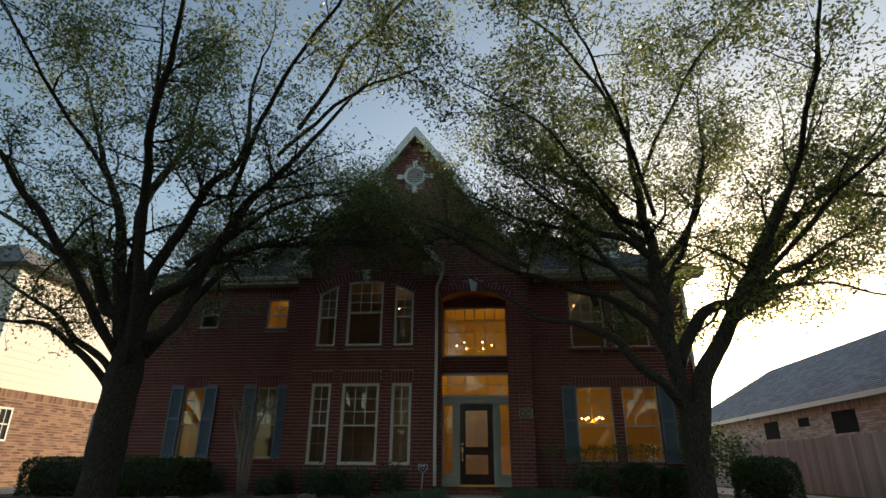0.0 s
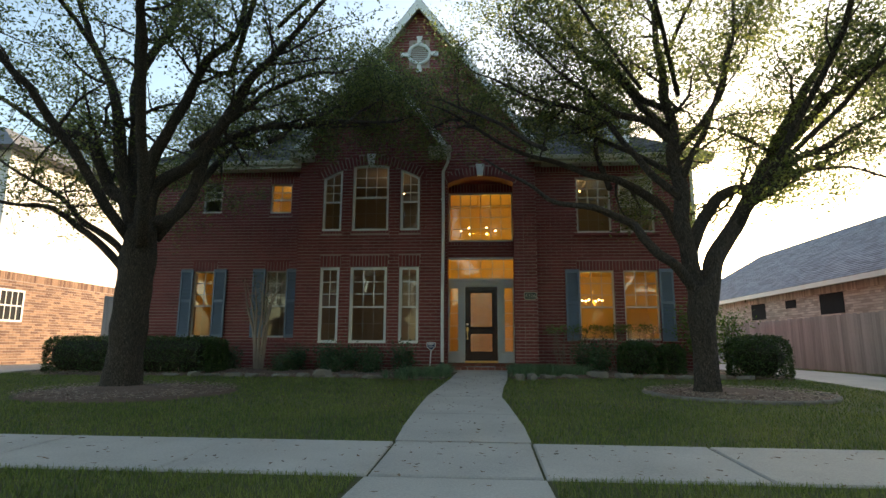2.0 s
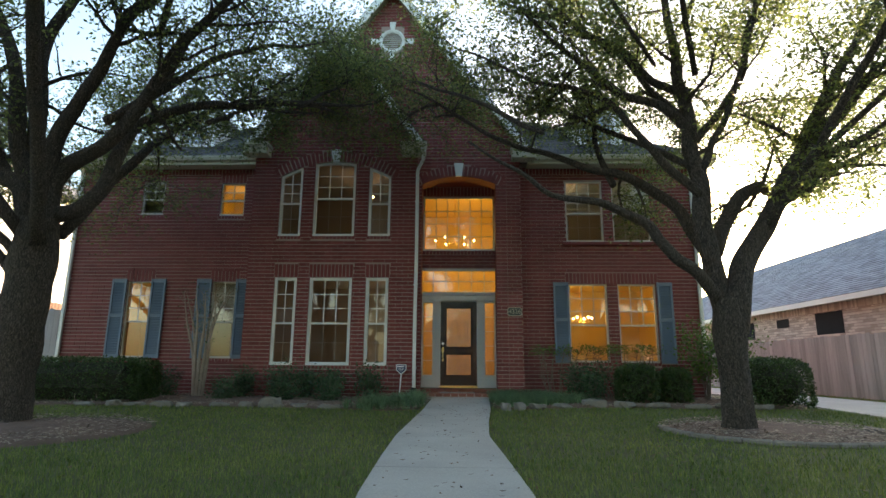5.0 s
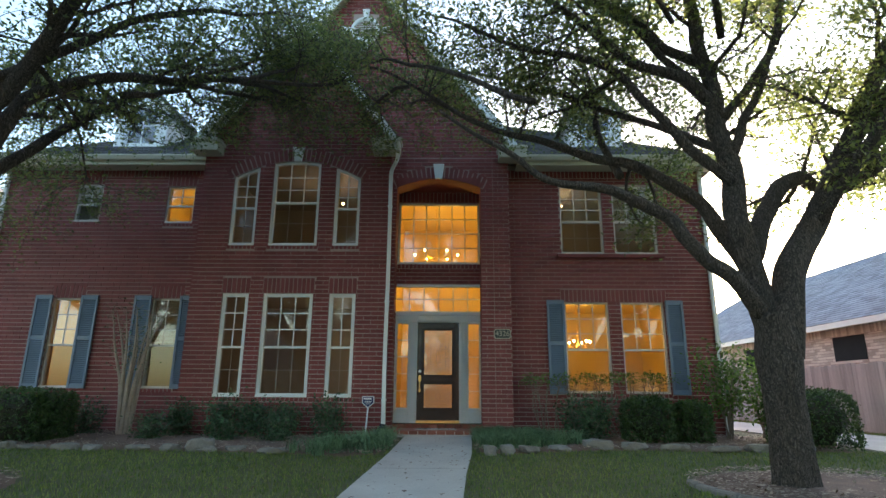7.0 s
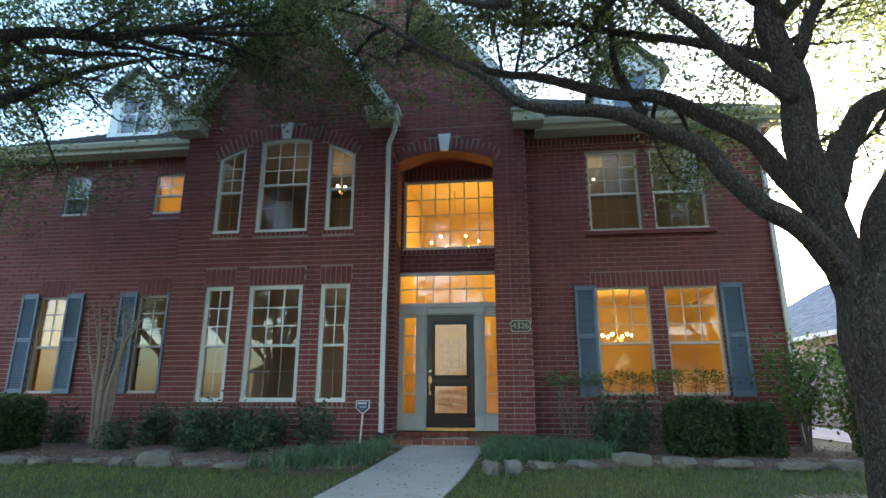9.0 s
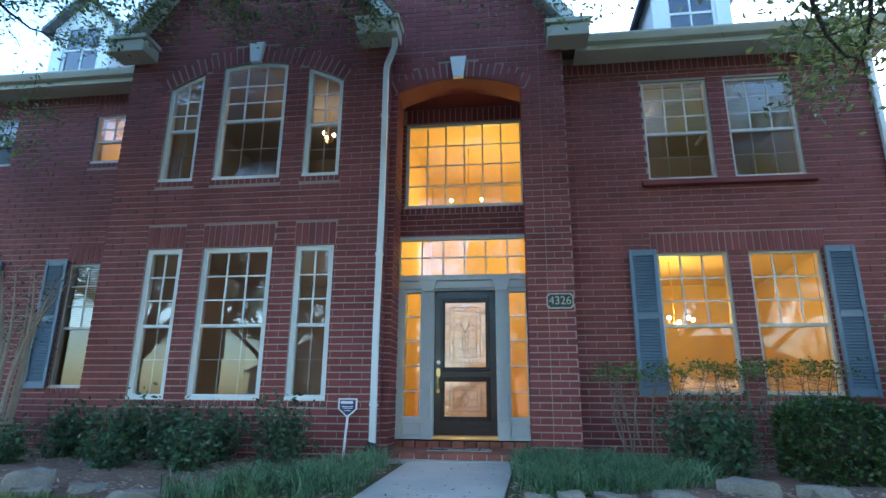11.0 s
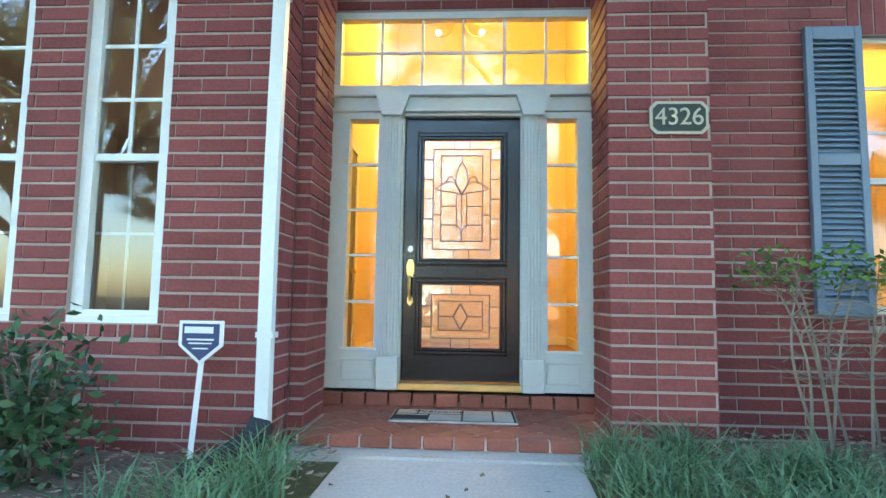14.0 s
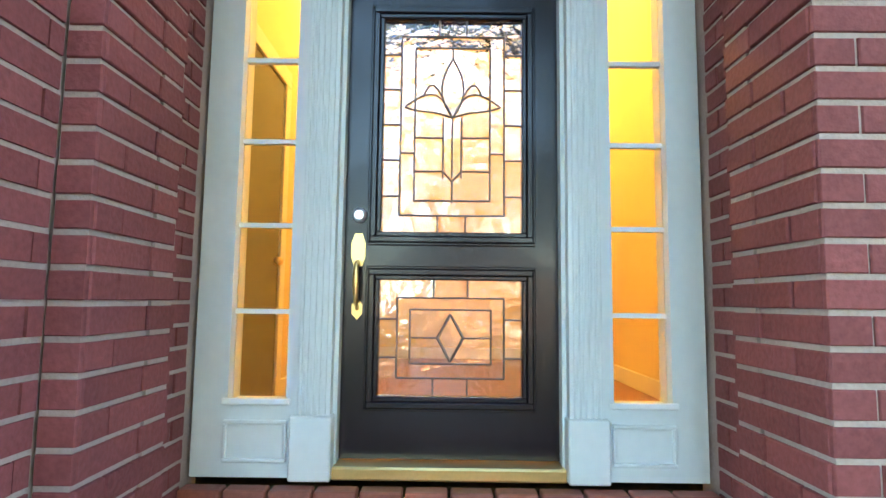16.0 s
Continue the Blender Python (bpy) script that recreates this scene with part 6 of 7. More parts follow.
def box_hedge(name, label, x0, x1, y0, y1, z1, n, seed, round_=0.22, leaf=0.05, material=HEDGE):
    """A clipped hedge: solid core coloured as inner shade, and a dense skin of leaves."""
    z0 = ground_z((y0 + y1) / 2)
    e = thing(name, label, "hedge", at=((x0 + x1) / 2, (y0 + y1) / 2, z0))
    hx, hy, hz = (x1 - x0) / 2, (y1 - y0) / 2, (z1 - z0)
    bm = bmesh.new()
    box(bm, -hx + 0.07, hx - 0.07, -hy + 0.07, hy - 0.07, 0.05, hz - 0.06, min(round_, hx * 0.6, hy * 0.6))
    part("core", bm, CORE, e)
    v, fc = [], []
    rr = random.Random(seed)
    for k in range(max(3, int((x1 - x0) * 4))):
        x, y = rr.uniform(-hx * 0.8, hx * 0.8), rr.uniform(-hy * 0.7, hy * 0.7)
        tube(v, fc, [Vector((x, y, -0.05)), Vector((x + rr.uniform(-0.1, 0.1), y, 0.3))], [0.015, 0.01], 5)
    raw("stem_growth", v, fc, TWIG, e)["kind"] = "stuff"
    p = rng.uniform(-1, 1, (n, 3))
    face = rng.integers(0, 5, n)
    for ax, val, k in ((0, -1, 0), (0, 1, 1), (1, -1, 2), (1, 1, 3), (2, 1, 4)):
        p[face == k, ax] = val
    q = p * np.array([hx, hy, hz / 2]) + np.array([0, 0, hz / 2])
    inner = np.clip(q, [-hx + round_, -hy + round_, round_ * 0.4], [hx - round_, hy - round_, hz - round_])
    dlt = q - inner
    ln = np.linalg.norm(dlt, axis=1, keepdims=True) + 1e-6
    q = inner + dlt / ln * np.minimum(ln, round_) + rng.normal(size=(n, 3)) * 0.022
    leaf_mesh("foliage", q, leaf, material, e, 0.3, 0.55)
    return e


# near-black core colour holds the shade between the leaves
CORE = mat("hedge_inner_shade", (0.03, 0.032, 0.018), 0.95, 0.5, 12, 60, 0.8)
box_hedge("clipped_hedge", "long clipped dark green hedge below the window", -10.5, -6.35, 12.75, 13.9, 1.70, 16000, 1)
box_hedge("clipped_shrub", "rounded clipped dark green shrub by the driveway", 5.75, 6.9, 12.95, 14.0, 1.78, 7000, 2, 0.3)
box_hedge("clipped_shrub", "boxy dark green shrub below the windows", 3.30, 4.08, 13.40, 14.15, 1.64, 5200, 3, 0.25)
box_hedge("clipped_shrub", "boxy dark green shrub below the windows", 4.20, 4.76, 13.5, 14.1, 1.58, 4200, 4, 0.22)


def shrub(name, label, x, y, h, w, stems, per, leaf, material, seed, bare=0.25, twig=TWIG, spread=0.09):
    """A loose shrub: stems from the ground, side twigs and leaf clumps."""
    rr = random.Random(seed)
    z = ground_z(y)
    e = thing(name, label, "shrub", at=(x, y, z))
    v, fc, cs = [], [], []
    for k in range(stems):
        a, t = rr.uniform(0, 6.28), rr.uniform(0.3, 1.0)
        top = Vector((math.cos(a) * w * 0.5 * t, math.sin(a) * w * 0.42 * t, h * rr.uniform(0.7, 1.0)))
        P, R = spline([(rr.uniform(-0.06, 0.06), rr.uniform(-0.06, 0.06), -0.05, 0.012), (top.x * 0.35, top.y * 0.35, h * 0.4, 0.009), (*top, 0.004)], 5)
        tube(v, fc, P, R, 4)
        for i in range(len(P)):
            if i / len(P) >= bare:
                for _ in range(2):
                    q = P[i] + Vector((rr.gauss(0, 0.12 * w), rr.gauss(0, 0.10 * w), rr.gauss(0.02, 0.07)))
                    tube(v, fc, [P[i], q], [0.004, 0.002], 3)
                    cs.append(tuple(q))
    raw("stem_growth", v, fc, twig, e)["kind"] = "stuff"
    c = np.array(cs)
    pos = np.repeat(c, per, axis=0) + rng.normal(size=(len(c) * per, 3)) * spread
    pos[:, 2] = np.maximum(pos[:, 2], 0.03)
    leaf_mesh("foliage", pos, leaf, material, e, 0.25, 0.5)
    return e


for k, (x, y, h, w) in enumerate(((-4.75, 14.25, 0.62, 0.6), (-3.95, 14.2, 0.75, 0.75), (-3.35, 14.15, 0.70, 0.7), (-2.75, 14.2, 0.62, 0.65), (-1.95, 14.15, 0.72, 0.75))):
    shrub("holly_shrub", "low glossy dark green shrub below the bay", x, y, h * 0.85, w * 0.85, 8, 9, 0.066, SHRUB, 30 + k, 0.2)
for k, (x, y, h, w) in enumerate(((-3.6, 13.5, 0.40, 0.45), (-2.7, 13.55, 0.42, 0.45), (-4.9, 13.6, 0.38, 0.45), (-7.3, 14.6, 0.75, 0.8), (-6.6, 14.5, 0.6, 0.6))):
    shrub("seedling_shrub", "small light green shrub in the mulch bed", x, y, h * 0.85, w * 0.85, 7, 8, 0.06, SHRUB, 50 + k, 0.1)
for k, (x, y, h, w) in enumerate(((2.55, 14.2, 0.80, 0.6), (3.05, 14.65, 0.85, 0.7), (2.75, 13.85, 0.6, 0.5))):
    shrub("holly_shrub", "glossy dark green shrub by the window", x, y, h * 0.85, w * 0.85, 8, 6, 0.07, SHRUB, 70 + k, 0.2)
shrub("nandina_shrub", "tall bright green shrub at the house corner", 5.35, 14.3, 1.75, 1.25, 16, 7, 0.08, BRIGHTLEAF, 90, 0.3)
shrub("nandina_shrub", "tall bright green shrub at the house corner", 6.1, 14.5, 1.45, 1.0, 12, 7, 0.08, BRIGHTLEAF, 91, 0.3)


def leggy_hedge(x0, x1, y, top, seed, label):
    """An overgrown row: bare stems below, a thin band of leaves on top."""
    rr = random.Random(seed)
    z = ground_z(y)
    e = thing("leggy_hedge", label, "hedge", "thin hedge row", ((x0 + x1) / 2, y, z))
    hx, h = (x1 - x0) / 2, top - z
    v, fc, cs = [], [], []
    for k in range(int((x1 - x0) * 11)):
        x = rr.uniform(-hx * 0.75, hx * 0.75)
        xt = max(-hx, min(hx, x + rr.gauss(0, 0.22)))
        P, R = spline([(x * 0.7, rr.uniform(-0.05, 0.05), -0.05, 0.013), ((x + xt) / 2 + rr.gauss(0, 0.05), rr.gauss(0, 0.06), h * 0.5, 0.009), (xt, rr.gauss(0, 0.10), h * rr.uniform(0.9, 1.0), 0.004)], 5)
        tube(v, fc, P, R, 4)
        for i in range(4, len(P)):
            for _ in range(3):
                q = P[i] + Vector((rr.gauss(0, 0.12), rr.gauss(0, 0.08), rr.uniform(-0.05, 0.12)))
                tube(v, fc, [P[i], q], [0.004, 0.002], 3)
                if q.z > h * 0.86:
                    cs.append((q.x, q.y, min(q.z, h)))
    raw("stem_growth", v, fc, TWIG, e)["kind"] = "stuff"
    c = np.array(cs)
    pos = np.repeat(c, 8, axis=0) + rng.normal(size=(len(c) * 8, 3)) * np.array([0.06, 0.06, 0.03])
    leaf_mesh("foliage", pos, 0.05, BRIGHTLEAF, e, 0.3, 0.5)


leggy_hedge(1.62, 3.0, 14.95, 2.06, 5, "thin hedge of bare twigs with a leafy top")
leggy_hedge(3.0, 4.9, 15.0, 2.08, 6, "thin hedge of bare twigs with a leafy top")

# bare crape myrtle
e = thing("crape_myrtle", "slender multi-stemmed small tree, nearly bare", "tree", at=(-5.75, 14.3, ground_z(14.3)))
v, fc, cs = [], [], []
rr = random.Random(3)
for k in range(9):
    a = k * 0.7
    P, R = spline([(math.cos(a) * 0.08, math.sin(a) * 0.08, -0.05, 0.042), (math.cos(a) * 0.16, math.sin(a) * 0.14, 0.9, 0.034), (math.cos(a) * 0.28 + rr.uniform(-0.1, 0.1), math.sin(a) * 0.2, 1.6, 0.022), (math.cos(a) * 0.5 + rr.uniform(-0.15, 0.15), math.sin(a) * 0.3, 2.3, 0.005)], 6)
    tube(v, fc, P, R, 6)
    for i in range(8, len(P)):
        for _ in range(2):
            q = P[i] + Vector((rr.gauss(0, 0.16), rr.gauss(0, 0.14), rr.uniform(0, 0.25)))
            tube(v, fc, [P[i], q], [0.005, 0.002], 3)
            cs.append(tuple(q))
raw("stem_growth", v, fc, mat("smooth_pale_bark", (0.34, 0.27, 0.215), 0.7, 0.3, 6, 30, 0.2), e)["kind"] = "stuff"
c = np.array(cs)
leaf_mesh("foliage", np.repeat(c, 2, axis=0) + rng.normal(size=(len(c) * 2, 3)) * 0.06, 0.05, SHRUB, e)


# ---- grasses ----
def blade_mesh(name, base, height, width, lean, material, segs=2):
    """Many tapering, leaning blades of grass in one mesh."""
    n = len(base)
    a = rng.uniform(0, 2 * np.pi, n)
    d = np.stack([np.cos(a), np.sin(a), np.zeros(n)], 1)
    s = np.stack([-np.sin(a), np.cos(a), np.zeros(n)], 1)
    h = height * rng.uniform(0.55, 1.2, (n, 1))
    ln = lean * rng.uniform(0.1, 1.2, (n, 1)) * h
    up = np.array([[0, 0, 1.0]])
    rows = []
    for k in range(segs):
        t = k / segs
        w = width * (1 - 0.55 * t)
        c = base + d * ln * t * t + up * h * (t - 0.25 * lean * t * t)
        rows += [c - s * w / 2, c + s * w / 2]
    rows.append(base + d * ln + up * h * (1 - 0.25 * lean))
    m = 2 * segs + 1
    v = np.stack(rows, 1).reshape(-1, 3)
    o = (np.arange(n) * m)[:, None]
    loops, starts, cur = [], [], 0
    quads = [[2 * k, 2 * k + 1, 2 * k + 3, 2 * k + 2] for k in range(segs - 1)]
    faces = np.concatenate([o + np.array([q_]) for q_ in quads], 1) if quads else np.zeros((n, 0), int)
    tri = o + np.array([[2 * segs - 2, 2 * segs - 1, 2 * segs]])
    idx = np.concatenate([faces, tri], 1)
    per = [4] * len(quads) + [3]
    me = bpy.data.meshes.new(name)
    me.vertices.add(len(v))
    me.vertices.foreach_set("co", v.astype(np.float32).ravel())
    me.loops.add(idx.size)
    me.loops.foreach_set("vertex_index", idx.astype(np.int32).ravel())
    ls = (np.arange(n) * sum(per))[:, None] + np.concatenate([[0], np.cumsum(per)[:-1]])[None, :]
    me.polygons.add(n * len(per))
    me.polygons.foreach_set("loop_start", ls.astype(np.int32).ravel())
    me.update(calc_edges=True)
    me.validate()
    me.materials.append(material)
    ob = new(name, me)
    ob["kind"] = "stuff"
    return ob


def gz(y):
    return 0.62 + 0.0242 * (np.clip(y, -1.5, 14.6) - 3)


def inside(poly, x, y):
    c = np.zeros(len(x), bool)
    for (ax, ay), (bx, by) in zip(poly, poly[1:] + poly[:1]):
        k = ((ay > y) != (by > y)) & (x < (bx - ax) * (y - ay) / (by - ay + 1e-9) + ax)
        c ^= k
    return c


def lawn(x0, x1, y0, y1, per_m2, h, w):
    n = int((x1 - x0) * (y1 - y0) * per_m2)
    x, y = rng.uniform(x0, x1, n), rng.uniform(y0, y1, n)
    left = np.interp(y, [2.2, 5.3, 7.6, 9.0, 10.6, 12.2, 14.7], [-0.78, -0.69, -0.76, -0.77, -0.70, -0.63, -0.59])
    right = np.interp(y, [2.2, 5.3, 7.6, 9.0, 10.6, 12.2, 14.7], [0.62, 0.56, 0.47, 0.38, 0.46, 0.58, 0.68])
    keep = ~((x > left - 0.01) & (x < right + 0.01) & (y > 2.2))
    for poly in (RIGHT_RING, LEFT_RING, BED_L, BED_R):
        keep &= ~inside(poly, x, y)
    x, y = x[keep], y[keep]
    return np.stack([x, y, gz(y) - 0.012], 1)


near = np.concatenate([lawn(-5.5, 5.0, 2.3, 4.04, 2300, 0, 0), lawn(-7.0, 7.0, 5.26, 7.6, 1500, 0, 0)])
far = np.concatenate([lawn(-11.2, 7.0, 7.6, 12.9, 800, 0, 0), lawn(9.15, 9.9, 4, 30, 500, 0, 0), lawn(-11.2, -7, 4.5, 7.6, 700, 0, 0)])
tagged(blade_mesh("lawn_grass", near, 0.065, 0.006, 0.8, BLADE), "short green lawn grass with dry patches", "grass")
tagged(blade_mesh("lawn_grass", far, 0.055, 0.008, 0.8, BLADE), "short green lawn grass with dry patches", "grass")


def tufts(n, poly, per, h):
    xs, ys = [p[0] for p in poly], [p[1] for p in poly]
    x, y = rng.uniform(min(xs), max(xs), n * 4), rng.uniform(min(ys), max(ys), n * 4)
    k = inside(poly, x, y)
    x, y = x[k][:n], y[k][:n]
    b = np.stack([x, y, gz(y)], 1)
    b = np.repeat(b, per, axis=0)
    b[:, :2] += rng.normal(size=(len(b), 2)) * 0.05
    return b


LIR_L = [(-0.64, 14.7), (-0.72, 12.6), (-0.95, 12.0), (-1.6, 11.9), (-2.2, 12.2), (-1.75, 12.8), (-1.35, 13.5), (-1.15, 14.2), (-0.95, 14.6)]
LIR_R = [(0.74, 14.75), (0.72, 13.2), (0.9, 12.65), (1.6, 12.75), (2.4, 13.2), (2.7, 13.7), (2.3, 14.2), (1.75, 14.6), (1.2, 14.85)]
tagged(blade_mesh("border_grass", tufts(80, LIR_L, 26, 0.3), 0.30, 0.011, 1.1, LIRIOPE, 4), "dark arching border grass along the walk", "grass")
tagged(blade_mesh("border_grass", tufts(190, LIR_R, 26, 0.3), 0.30, 0.011, 1.1, LIRIOPE, 4), "dark arching border grass along the walk", "grass")


# ---- rocks, mulch chips, fallen leaves ----
def rock(x, y, w, d, h, seed):
    bm = bmesh.new()
    bmesh.ops.create_icosphere(bm, subdivisions=2, radius=1.0)
    for v_ in bm.verts:
        n_ = noise.noise(v_.co * 1.3 + Vector((seed, seed * 2, 0))) * 0.35
        v_.co = Vector((v_.co.x * w / 2, v_.co.y * d / 2, max(-0.4, min(0.55, v_.co.z)) * h)) * (1 + n_ * 1.3)
    ob = obj("rock", bm, ROCK)
    ob.matrix_world = pose(x, y, ground_z(y) + h * 0.25, 0, 0, random.uniform(-20, 20))
    return tagged(ob, "pale flat limestone rock edging the bed", "rock", "bed edging rocks")


rr = random.Random(9)
x = -7.2
k = 0
while x < -2.1:
    w = rr.uniform(0.28, 0.50)
    rock(x + w / 2, 12.45 + rr.uniform(-0.06, 0.06) - (0.15 if x > -3 else 0), w, 0.25, rr.uniform(0.06, 0.12), k)
    x += w + rr.uniform(0.03, 0.25)
    k += 1
rock(-3.5, 12.42, 0.42, 0.32, 0.20, 77)
for x, y, w, h in ((0.86, 12.25, 0.20, 0.14), (1.12, 12.35, 0.22, 0.15), (1.46, 12.5, 0.32, 0.11), (1.95, 12.75, 0.36, 0.10), (2.62, 13.02, 0.52, 0.16), (3.2, 12.98, 0.40, 0.13), (3.8, 12.92, 0.52, 0.11), (4.5, 12.78, 0.5, 0.10), (5.1, 12.85, 0.45, 0.13), (5.7, 12.8, 0.4, 0.10)):
    rock(x, y, w, 0.26, h, x * 7)
# stone edging of the mulch ring
n = len(RIGHT_RING)
for i in range(n):
    (ax, ay), (bx, by) = RIGHT_RING[i], RIGHT_RING[(i + 1) % n]
    if (ay + by) / 2 < 9.9:
        m = pose((ax + bx) / 2, (ay + by) / 2, ground_z((ay + by) / 2), 0, 0, math.degrees(math.atan2(by - ay, bx - ax)))
        bm = bmesh.new()
        L = math.hypot(bx - ax, by - ay)
        box(bm, -L * 0.49, L * 0.49, -0.05, 0.05, -0.02, 0.045, 0.015)
        ob = obj("edging_stone", bm, ROCK)
        ob.matrix_world = m
        tagged(ob, "low stone edging round the mulch ring", "edging stone", "mulch ring edging")


def scatter(poly, n, hump):
    xs, ys = [p[0] for p in poly], [p[1] for p in poly]
    x, y = rng.uniform(min(xs), max(xs), n * 2), rng.uniform(min(ys), max(ys), n * 2)
    k = inside(poly, x, y)
    x, y = x[k][:n], y[k][:n]
    return np.stack([x, y, gz(y) + hump + rng.uniform(0, 0.02, len(x))], 1)


chips = np.concatenate([scatter(RIGHT_RING, 3500, 0.045), scatter(LEFT_RING, 3000, 0.045), scatter(BED_L, 9000, 0.035), scatter(BED_R, 6000, 0.035)])
ob = leaf_mesh("mulch_chips", chips, 0.055, CHIP, None, 0.0, 0.5, 0.0, True)
tagged(ob, "bark chips and dry brown leaves on the beds", "mulch")
yy = rng.uniform(2.3, 14.6, 150)
ll = np.stack([rng.uniform(-0.7, 0.5, 150), yy, gz(yy) + 0.014], 1)
yy = rng.uniform(4.05, 5.25, 260)
ll = np.concatenate([ll, np.stack([rng.uniform(-6, 6, 260), yy, gz(yy) + 0.012], 1)])
xx, yy = rng.uniform(-7, 6.5, 900), rng.uniform(5.4, 12.6, 900)
ll = np.concatenate([ll, np.stack([xx, yy, gz(yy) + 0.03], 1)])
DRY = mat("dry_leaf", (0.10, 0.06, 0.035), 0.8, 0.4, 6, 30, 0, rnd=0.9, tint=(0.22, 0.13, 0.07))
flat = leaf_mesh("fallen_leaves", ll, 0.05, DRY, None, 0.0, 0.5, 0.0, True)
tagged(flat, "dry brown leaves fallen on concrete and lawn", "leaves")

# ---- fence along the drive ----
fence = thing("board_fence", "weathered grey cedar board fence", "fence", at=(10.0, 18.0, 0.9))
for i in range(150):
    y = 6.5 + i * 0.145
    h = 1.56 + rr.uniform(-0.025, 0.025)
    bm = bmesh.new()
    box(bm, -0.011 + rr.uniform(-0.004, 0.004), 0.011, y - 18.0, y - 18.0 + 0.138, ground_z(y) - 0.92, h + ground_z(y) - 0.9)
    part("board", bm, FENCE, fence)
for z in (0.3, 1.25):
    part("rail", (lambda b: (box(b, 0.012, 0.055, -11.5, 10.2, z, z + 0.09), b)[1])(bmesh.new()), FENCE, fence)
for k in range(10):
    part("post", (lambda b: (box(b, 0.056, 0.15, -11.4 + k * 2.3, -11.31 + k * 2.3, -0.2, 1.55), b)[1])(bmesh.new()), FENCE, fence)


gate_fence = thing("board_fence", "grey board fence between the two houses", "fence", at=(-10.8, 16.4, ground_z(16.4)))
for i in range(12):
    part("board", (lambda b: (box(b, -0.85 + i * 0.147, -0.85 + i * 0.147 + 0.14, rr.uniform(-0.014, -0.008), 0.012, -0.02, 2.12 + rr.uniform(-0.02, 0.02)), b)[1])(bmesh.new()), FENCE, gate_fence)
for z in (0.35, 1.75):
    part("rail", (lambda b: (box(b, -0.85, 0.91, 0.013, 0.055, z, z + 0.09), b)[1])(bmesh.new()), FENCE, gate_fence)


# ---- houses on both sides ----
def side_window(parent, x, y0, y1, z0, z1, s, pane_m, framed=True):
    """A window on a wall that runs along y; s points outwards."""
    if framed:
        part("window_frame", (lambda b: ([box(b, *sorted((x - s * 0.02, x + s * 0.03)), *q) for q in ((y0 - 0.06, y0, z0 - 0.06, z1 + 0.06), (y1, y1 + 0.06, z0 - 0.06, z1 + 0.06), (y0, y1, z1, z1 + 0.06), (y0, y1, z0 - 0.06, z0), (y0, y1, (z0 + z1) / 2 - 0.02, (z0 + z1) / 2 + 0.02))], b)[1])(bmesh.new()), WHITE, parent)
    part("window", (lambda b: (box(b, *sorted((x - s * 0.02, x + s * 0.012)), y0, y1, z0, z1), b)[1])(bmesh.new()), pane_m, parent)


nb = thing("brick_house", "single-storey tan brick house with a grey hip roof", "house", at=(12.4, 22, 0.9))
XW = 0.0
part("wall", (lambda b: (box(b, 0.012, 8, -9, 16, -0.3, 2.95), b)[1])(bmesh.new()), MORTAR, nb)
g = Bricks((12.4, 0, 0), (0, 1, 0), (-1, 0, 0))
g.field(13.0, 37.9, 0.80, 3.5, None, 0.1)
g.soldiers(13.0, 37.9, 3.5, 3.78)
b_ = g.joined("bricks", nb, BRICK3)
b_.matrix_parent_inverse = Matrix.Translation((12.4, 22, 0.9)).inverted()
for y0, y1, z0, z1 in ((-1.8, -0.4, 1.85, 2.58), (1.2, 2.0, 2.22, 2.54), (3.7, 5.0, 1.88, 2.58)):
    side_window(nb, 0.0, y0, y1, z0, z1, -1, DARKGLASS, False)
part("fascia", (lambda b: (box(b, -0.42, -0.38, -9.3, 16.3, 2.80, 2.98, 0.005), b)[1])(bmesh.new()), WHITE, nb)
part("soffit", (lambda b: (box(b, -0.38, 0.02, -9.3, 16.3, 2.86, 2.90), b)[1])(bmesh.new()), WHITE, nb)
raw("roof_deck", [(-0.42, -9.4, 2.97), (-0.42, 16.4, 2.97), (8.4, 16.4, 2.97), (8.4, -9.4, 2.97), (4.0, -5.0, 6.0), (4.0, 12.0, 6.0)], [(0, 4, 5, 1), (1, 5, 2), (2, 5, 4, 3), (3, 4, 0), (0, 1, 2, 3)], ROOF2, nb)
shingles("shingles", (-0.42, 16.4, 2.98), (-0.42, -9.4, 2.98), (4.0, 12.0, 6.01), (4.0, -5.0, 6.01), 34, 0.33, ROOF2, nb)

lb = thing("two_storey_house", "house with red brick base and white upper wall", "house", at=(-15.0, 22, 0.9))
part("wall", (lambda b: (box(b, -9, -0.012, -9, 12, -0.3, 2.9), b)[1])(bmesh.new()), MORTAR, lb)
g = Bricks((-15.0, 0, 0), (0, -1, 0), (1, 0, 0))
g.field(-34.0, -13.0, 0.80, 3.55, None, 0.1)
g.soldiers(-34.0, -13.0, 3.55, 3.82)
b_ = g.joined("bricks", lb, BRICK2)
b_.matrix_parent_inverse = Matrix.Translation((-15.0, 22, 0.9)).inverted()
side_window(lb, 0.0, -5.75, -4.9, 1.4, 2.3, 1, DARKGLASS)
for a in (-5.55, -5.32, -5.1):
    part("muntin", (lambda b: (box(b, 0.012, 0.022, a - 0.012, a + 0.012, 1.4, 2.3), b)[1])(bmesh.new()), WHITE, lb)
part("upper_wall", (lambda b: (box(b, -9, -0.25, -5.8, 12, 2.9, 6.9), b)[1])(bmesh.new()), SIDING, lb)
part("corner_board", (lambda b: (box(b, -0.26, -0.22, -5.85, -5.65, 2.9, 6.9), b)[1])(bmesh.new()), WHITE, lb)
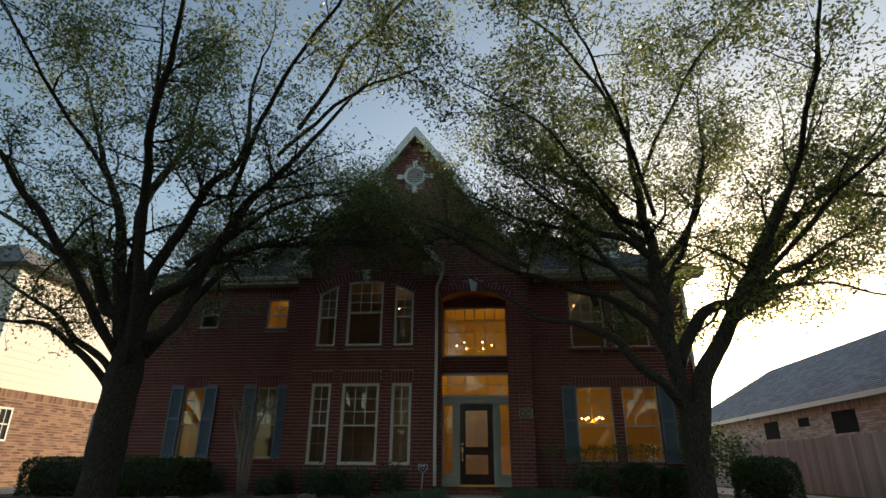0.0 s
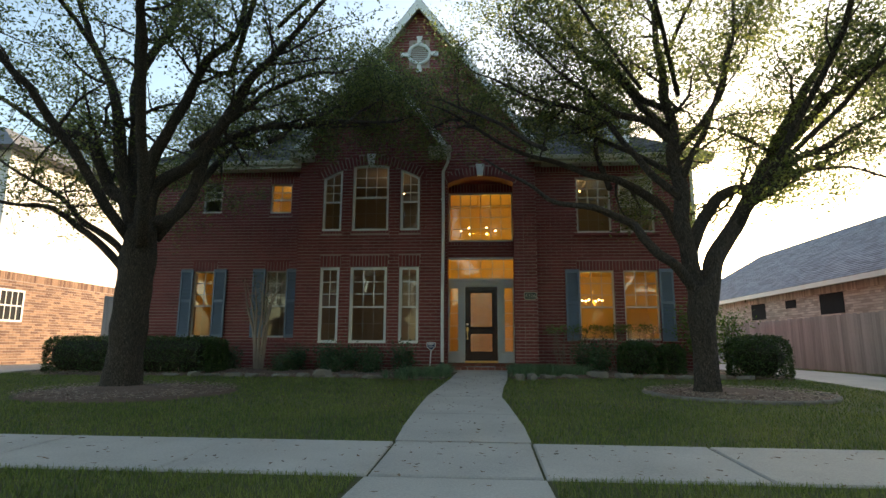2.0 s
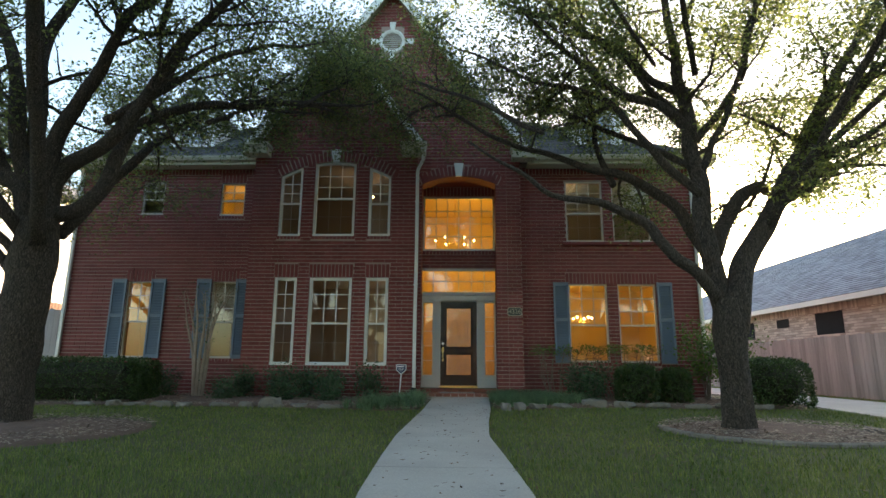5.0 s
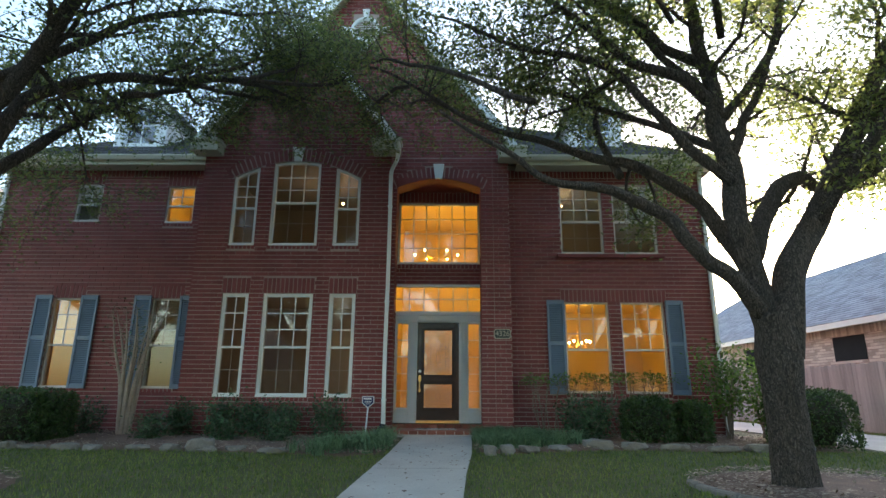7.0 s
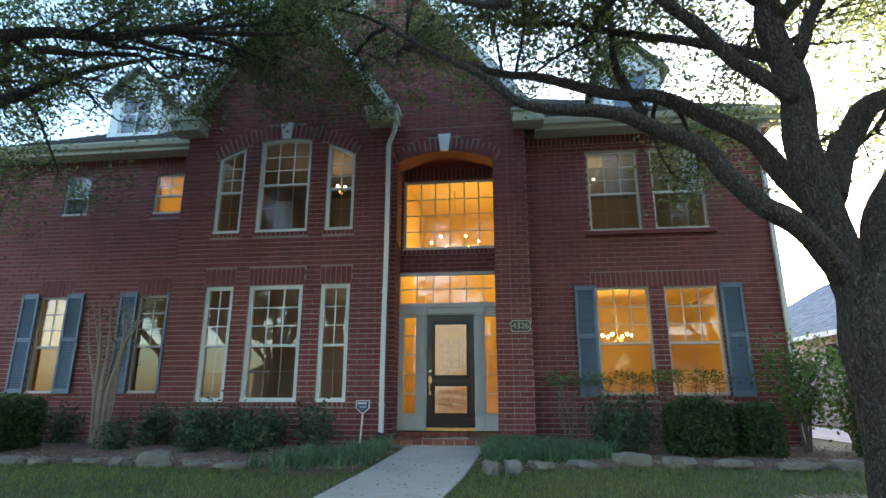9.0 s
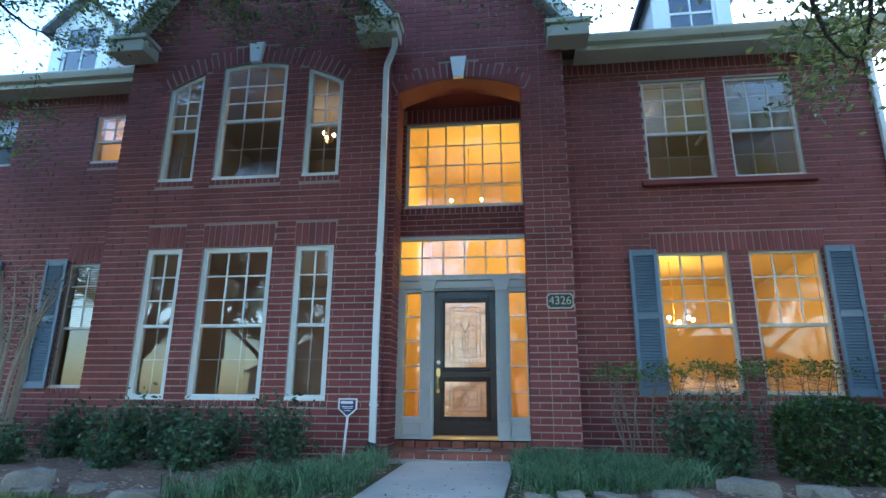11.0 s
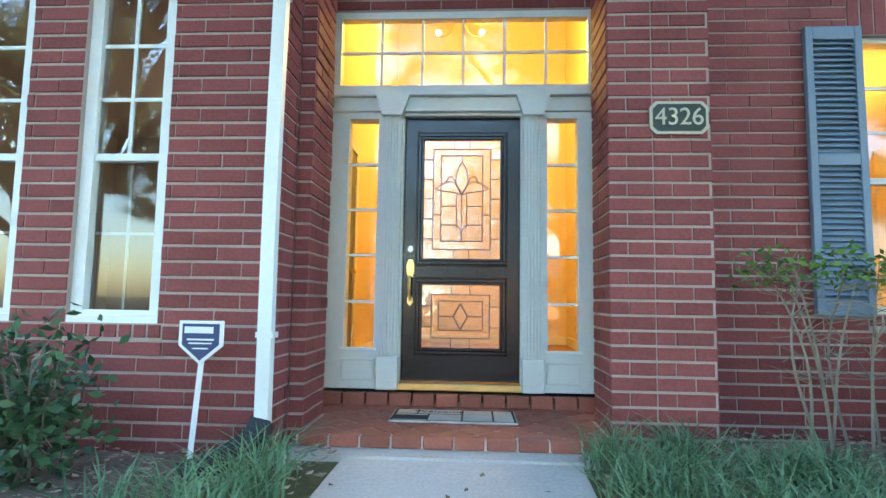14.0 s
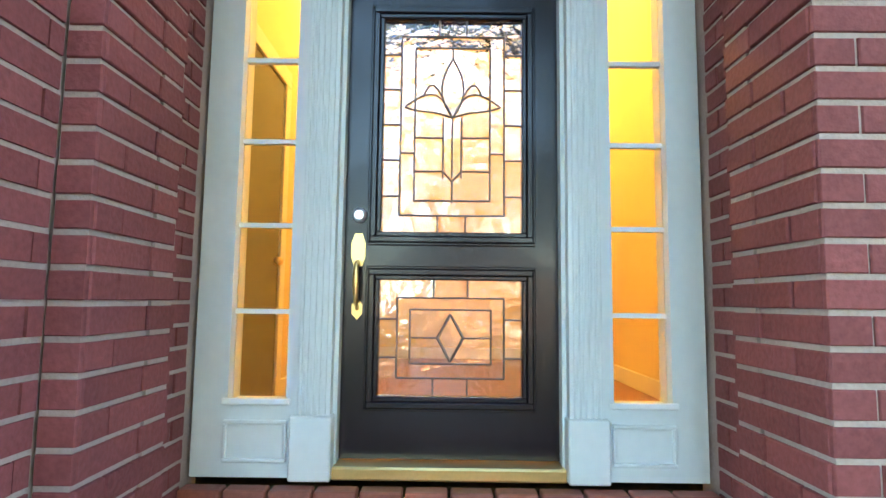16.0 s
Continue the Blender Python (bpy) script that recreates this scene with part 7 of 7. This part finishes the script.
for k in range(16):
    part("siding_board", (lambda b: (box(b, -0.25, -0.235, -5.64, 12, 2.95 + k * 0.245, 2.95 + k * 0.245 + 0.235), b)[1])(bmesh.new()), SIDING, lb)
raw("roof_deck", [(0.3, -6.3, 6.9), (0.3, 12.4, 6.9), (-9.4, 12.4, 6.9), (-9.4, -6.3, 6.9), (-4.5, -1.9, 9.4), (-4.5, 8.0, 9.4)], [(0, 1, 5, 4), (1, 2, 5), (2, 3, 4, 5), (3, 0, 4), (3, 2, 1, 0)], ROOF, lb)

# unseen street trees along both sides, mirrored in the windows and shading the house
street = tree("unseen street oak, dense crown added to shade the house, mirrored in glass", (-7.5, -15.0, 0.5),
     [(-7.5, -15.0, 0.45, 0.32), (-7.5, -15.0, 1.6, 0.27), (-7.45, -15.0, 2.8, 0.27)],
     [[(-7.5 + 0.1 * math.cos(q), -15.0 + 0.1 * math.sin(q), 2.5, 0.16), (-7.5 + r * 0.45 * math.cos(q), -15.0 + r * 0.45 * math.sin(q), 2.9 + h * 0.5, 0.11), (-7.5 + r * math.cos(q), -15.0 + r * math.sin(q), 2.9 + h, 0.03)]
      for q, r, h in ((0.2, 3.6, 3.0), (0.9, 2.6, 5.0), (1.6, 3.8, 2.6), (2.4, 2.2, 5.6), (3.1, 3.9, 3.2), (3.8, 2.8, 4.6), (4.5, 3.4, 3.4), (5.2, 2.0, 6.0), (5.8, 3.6, 4.0), (0.5, 0.9, 6.6))],
     5, 0.152, 31, 6, 0.8)
street["group"] = "street oaks"
# enlarged copies added out of view to cut sky light on the front
for x, y, a, k in ((0.5, -17.0, 200, 1.4), (8.0, -15.5, 130, 1.5), (-16.0, -16.0, 90, 1.4), (16.0, -15.5, 290, 1.5), (-7.0, -2.4, 160, 1.35), (7.4, -2.2, 20, 1.4), (-16.5, -2.2, 60, 1.4), (17.5, -2.2, 240, 1.4), (27.0, -9.0, 110, 1.5)):
    copy_thing(street, pose(x, y, 0.5, 0, 0, a) @ Matrix.Scale(k, 4))


def far_house(x, w, wallm, roofm):
    """A house across the street: walls, windows, door and hip roof."""
    y = -24.0
    e = thing("brick_house", "brick house across the street, seen in reflections", "house", "houses across the street", (x, y, 0.55))
    h = w / 2
    part("wall", (lambda b: (box(b, -h, h, -8, 0, -0.1, 3.1), b)[1])(bmesh.new()), wallm, e)
    raw("roof", [(-h - 0.5, 0.5, 3.1), (h + 0.5, 0.5, 3.1), (h + 0.5, -8.5, 3.1), (-h - 0.5, -8.5, 3.1), (-h + 4, -4, 6.6), (h - 4, -4, 6.6)], [(0, 1, 5, 4), (1, 2, 5), (2, 3, 4, 5), (3, 0, 4), (3, 2, 1, 0)], roofm, e)
    for k in range(4):
        cx = -h + w * (k + 0.5) / 4
        if k == 2:
            part("door", (lambda b: (box(b, cx - 0.5, cx + 0.5, 0.0, 0.06, 0.0, 2.1, 0.01), b)[1])(bmesh.new()), DOORMAT, e)
            continue
        part("window", (lambda b: (box(b, cx - 0.7, cx + 0.7, 0.0, 0.03, 0.8, 2.2), b)[1])(bmesh.new()), DARKGLASS, e)
        part("window_trim", (lambda b: ([box(b, *q) for q in ((cx - 0.78, cx - 0.7, 0.0, 0.06, 0.72, 2.28), (cx + 0.7, cx + 0.78, 0.0, 0.06, 0.72, 2.28), (cx - 0.7, cx + 0.7, 0.0, 0.06, 2.2, 2.28), (cx - 0.7, cx + 0.7, 0.0, 0.06, 0.72, 0.8))], b)[1])(bmesh.new()), WHITE, e)


far_house(-15.0, 13.0, BRICK3, ROOF)
far_house(1.5, 14.0, BRICK2, ROOF2)
far_house(18.0, 13.0, BRICK3, ROOF)
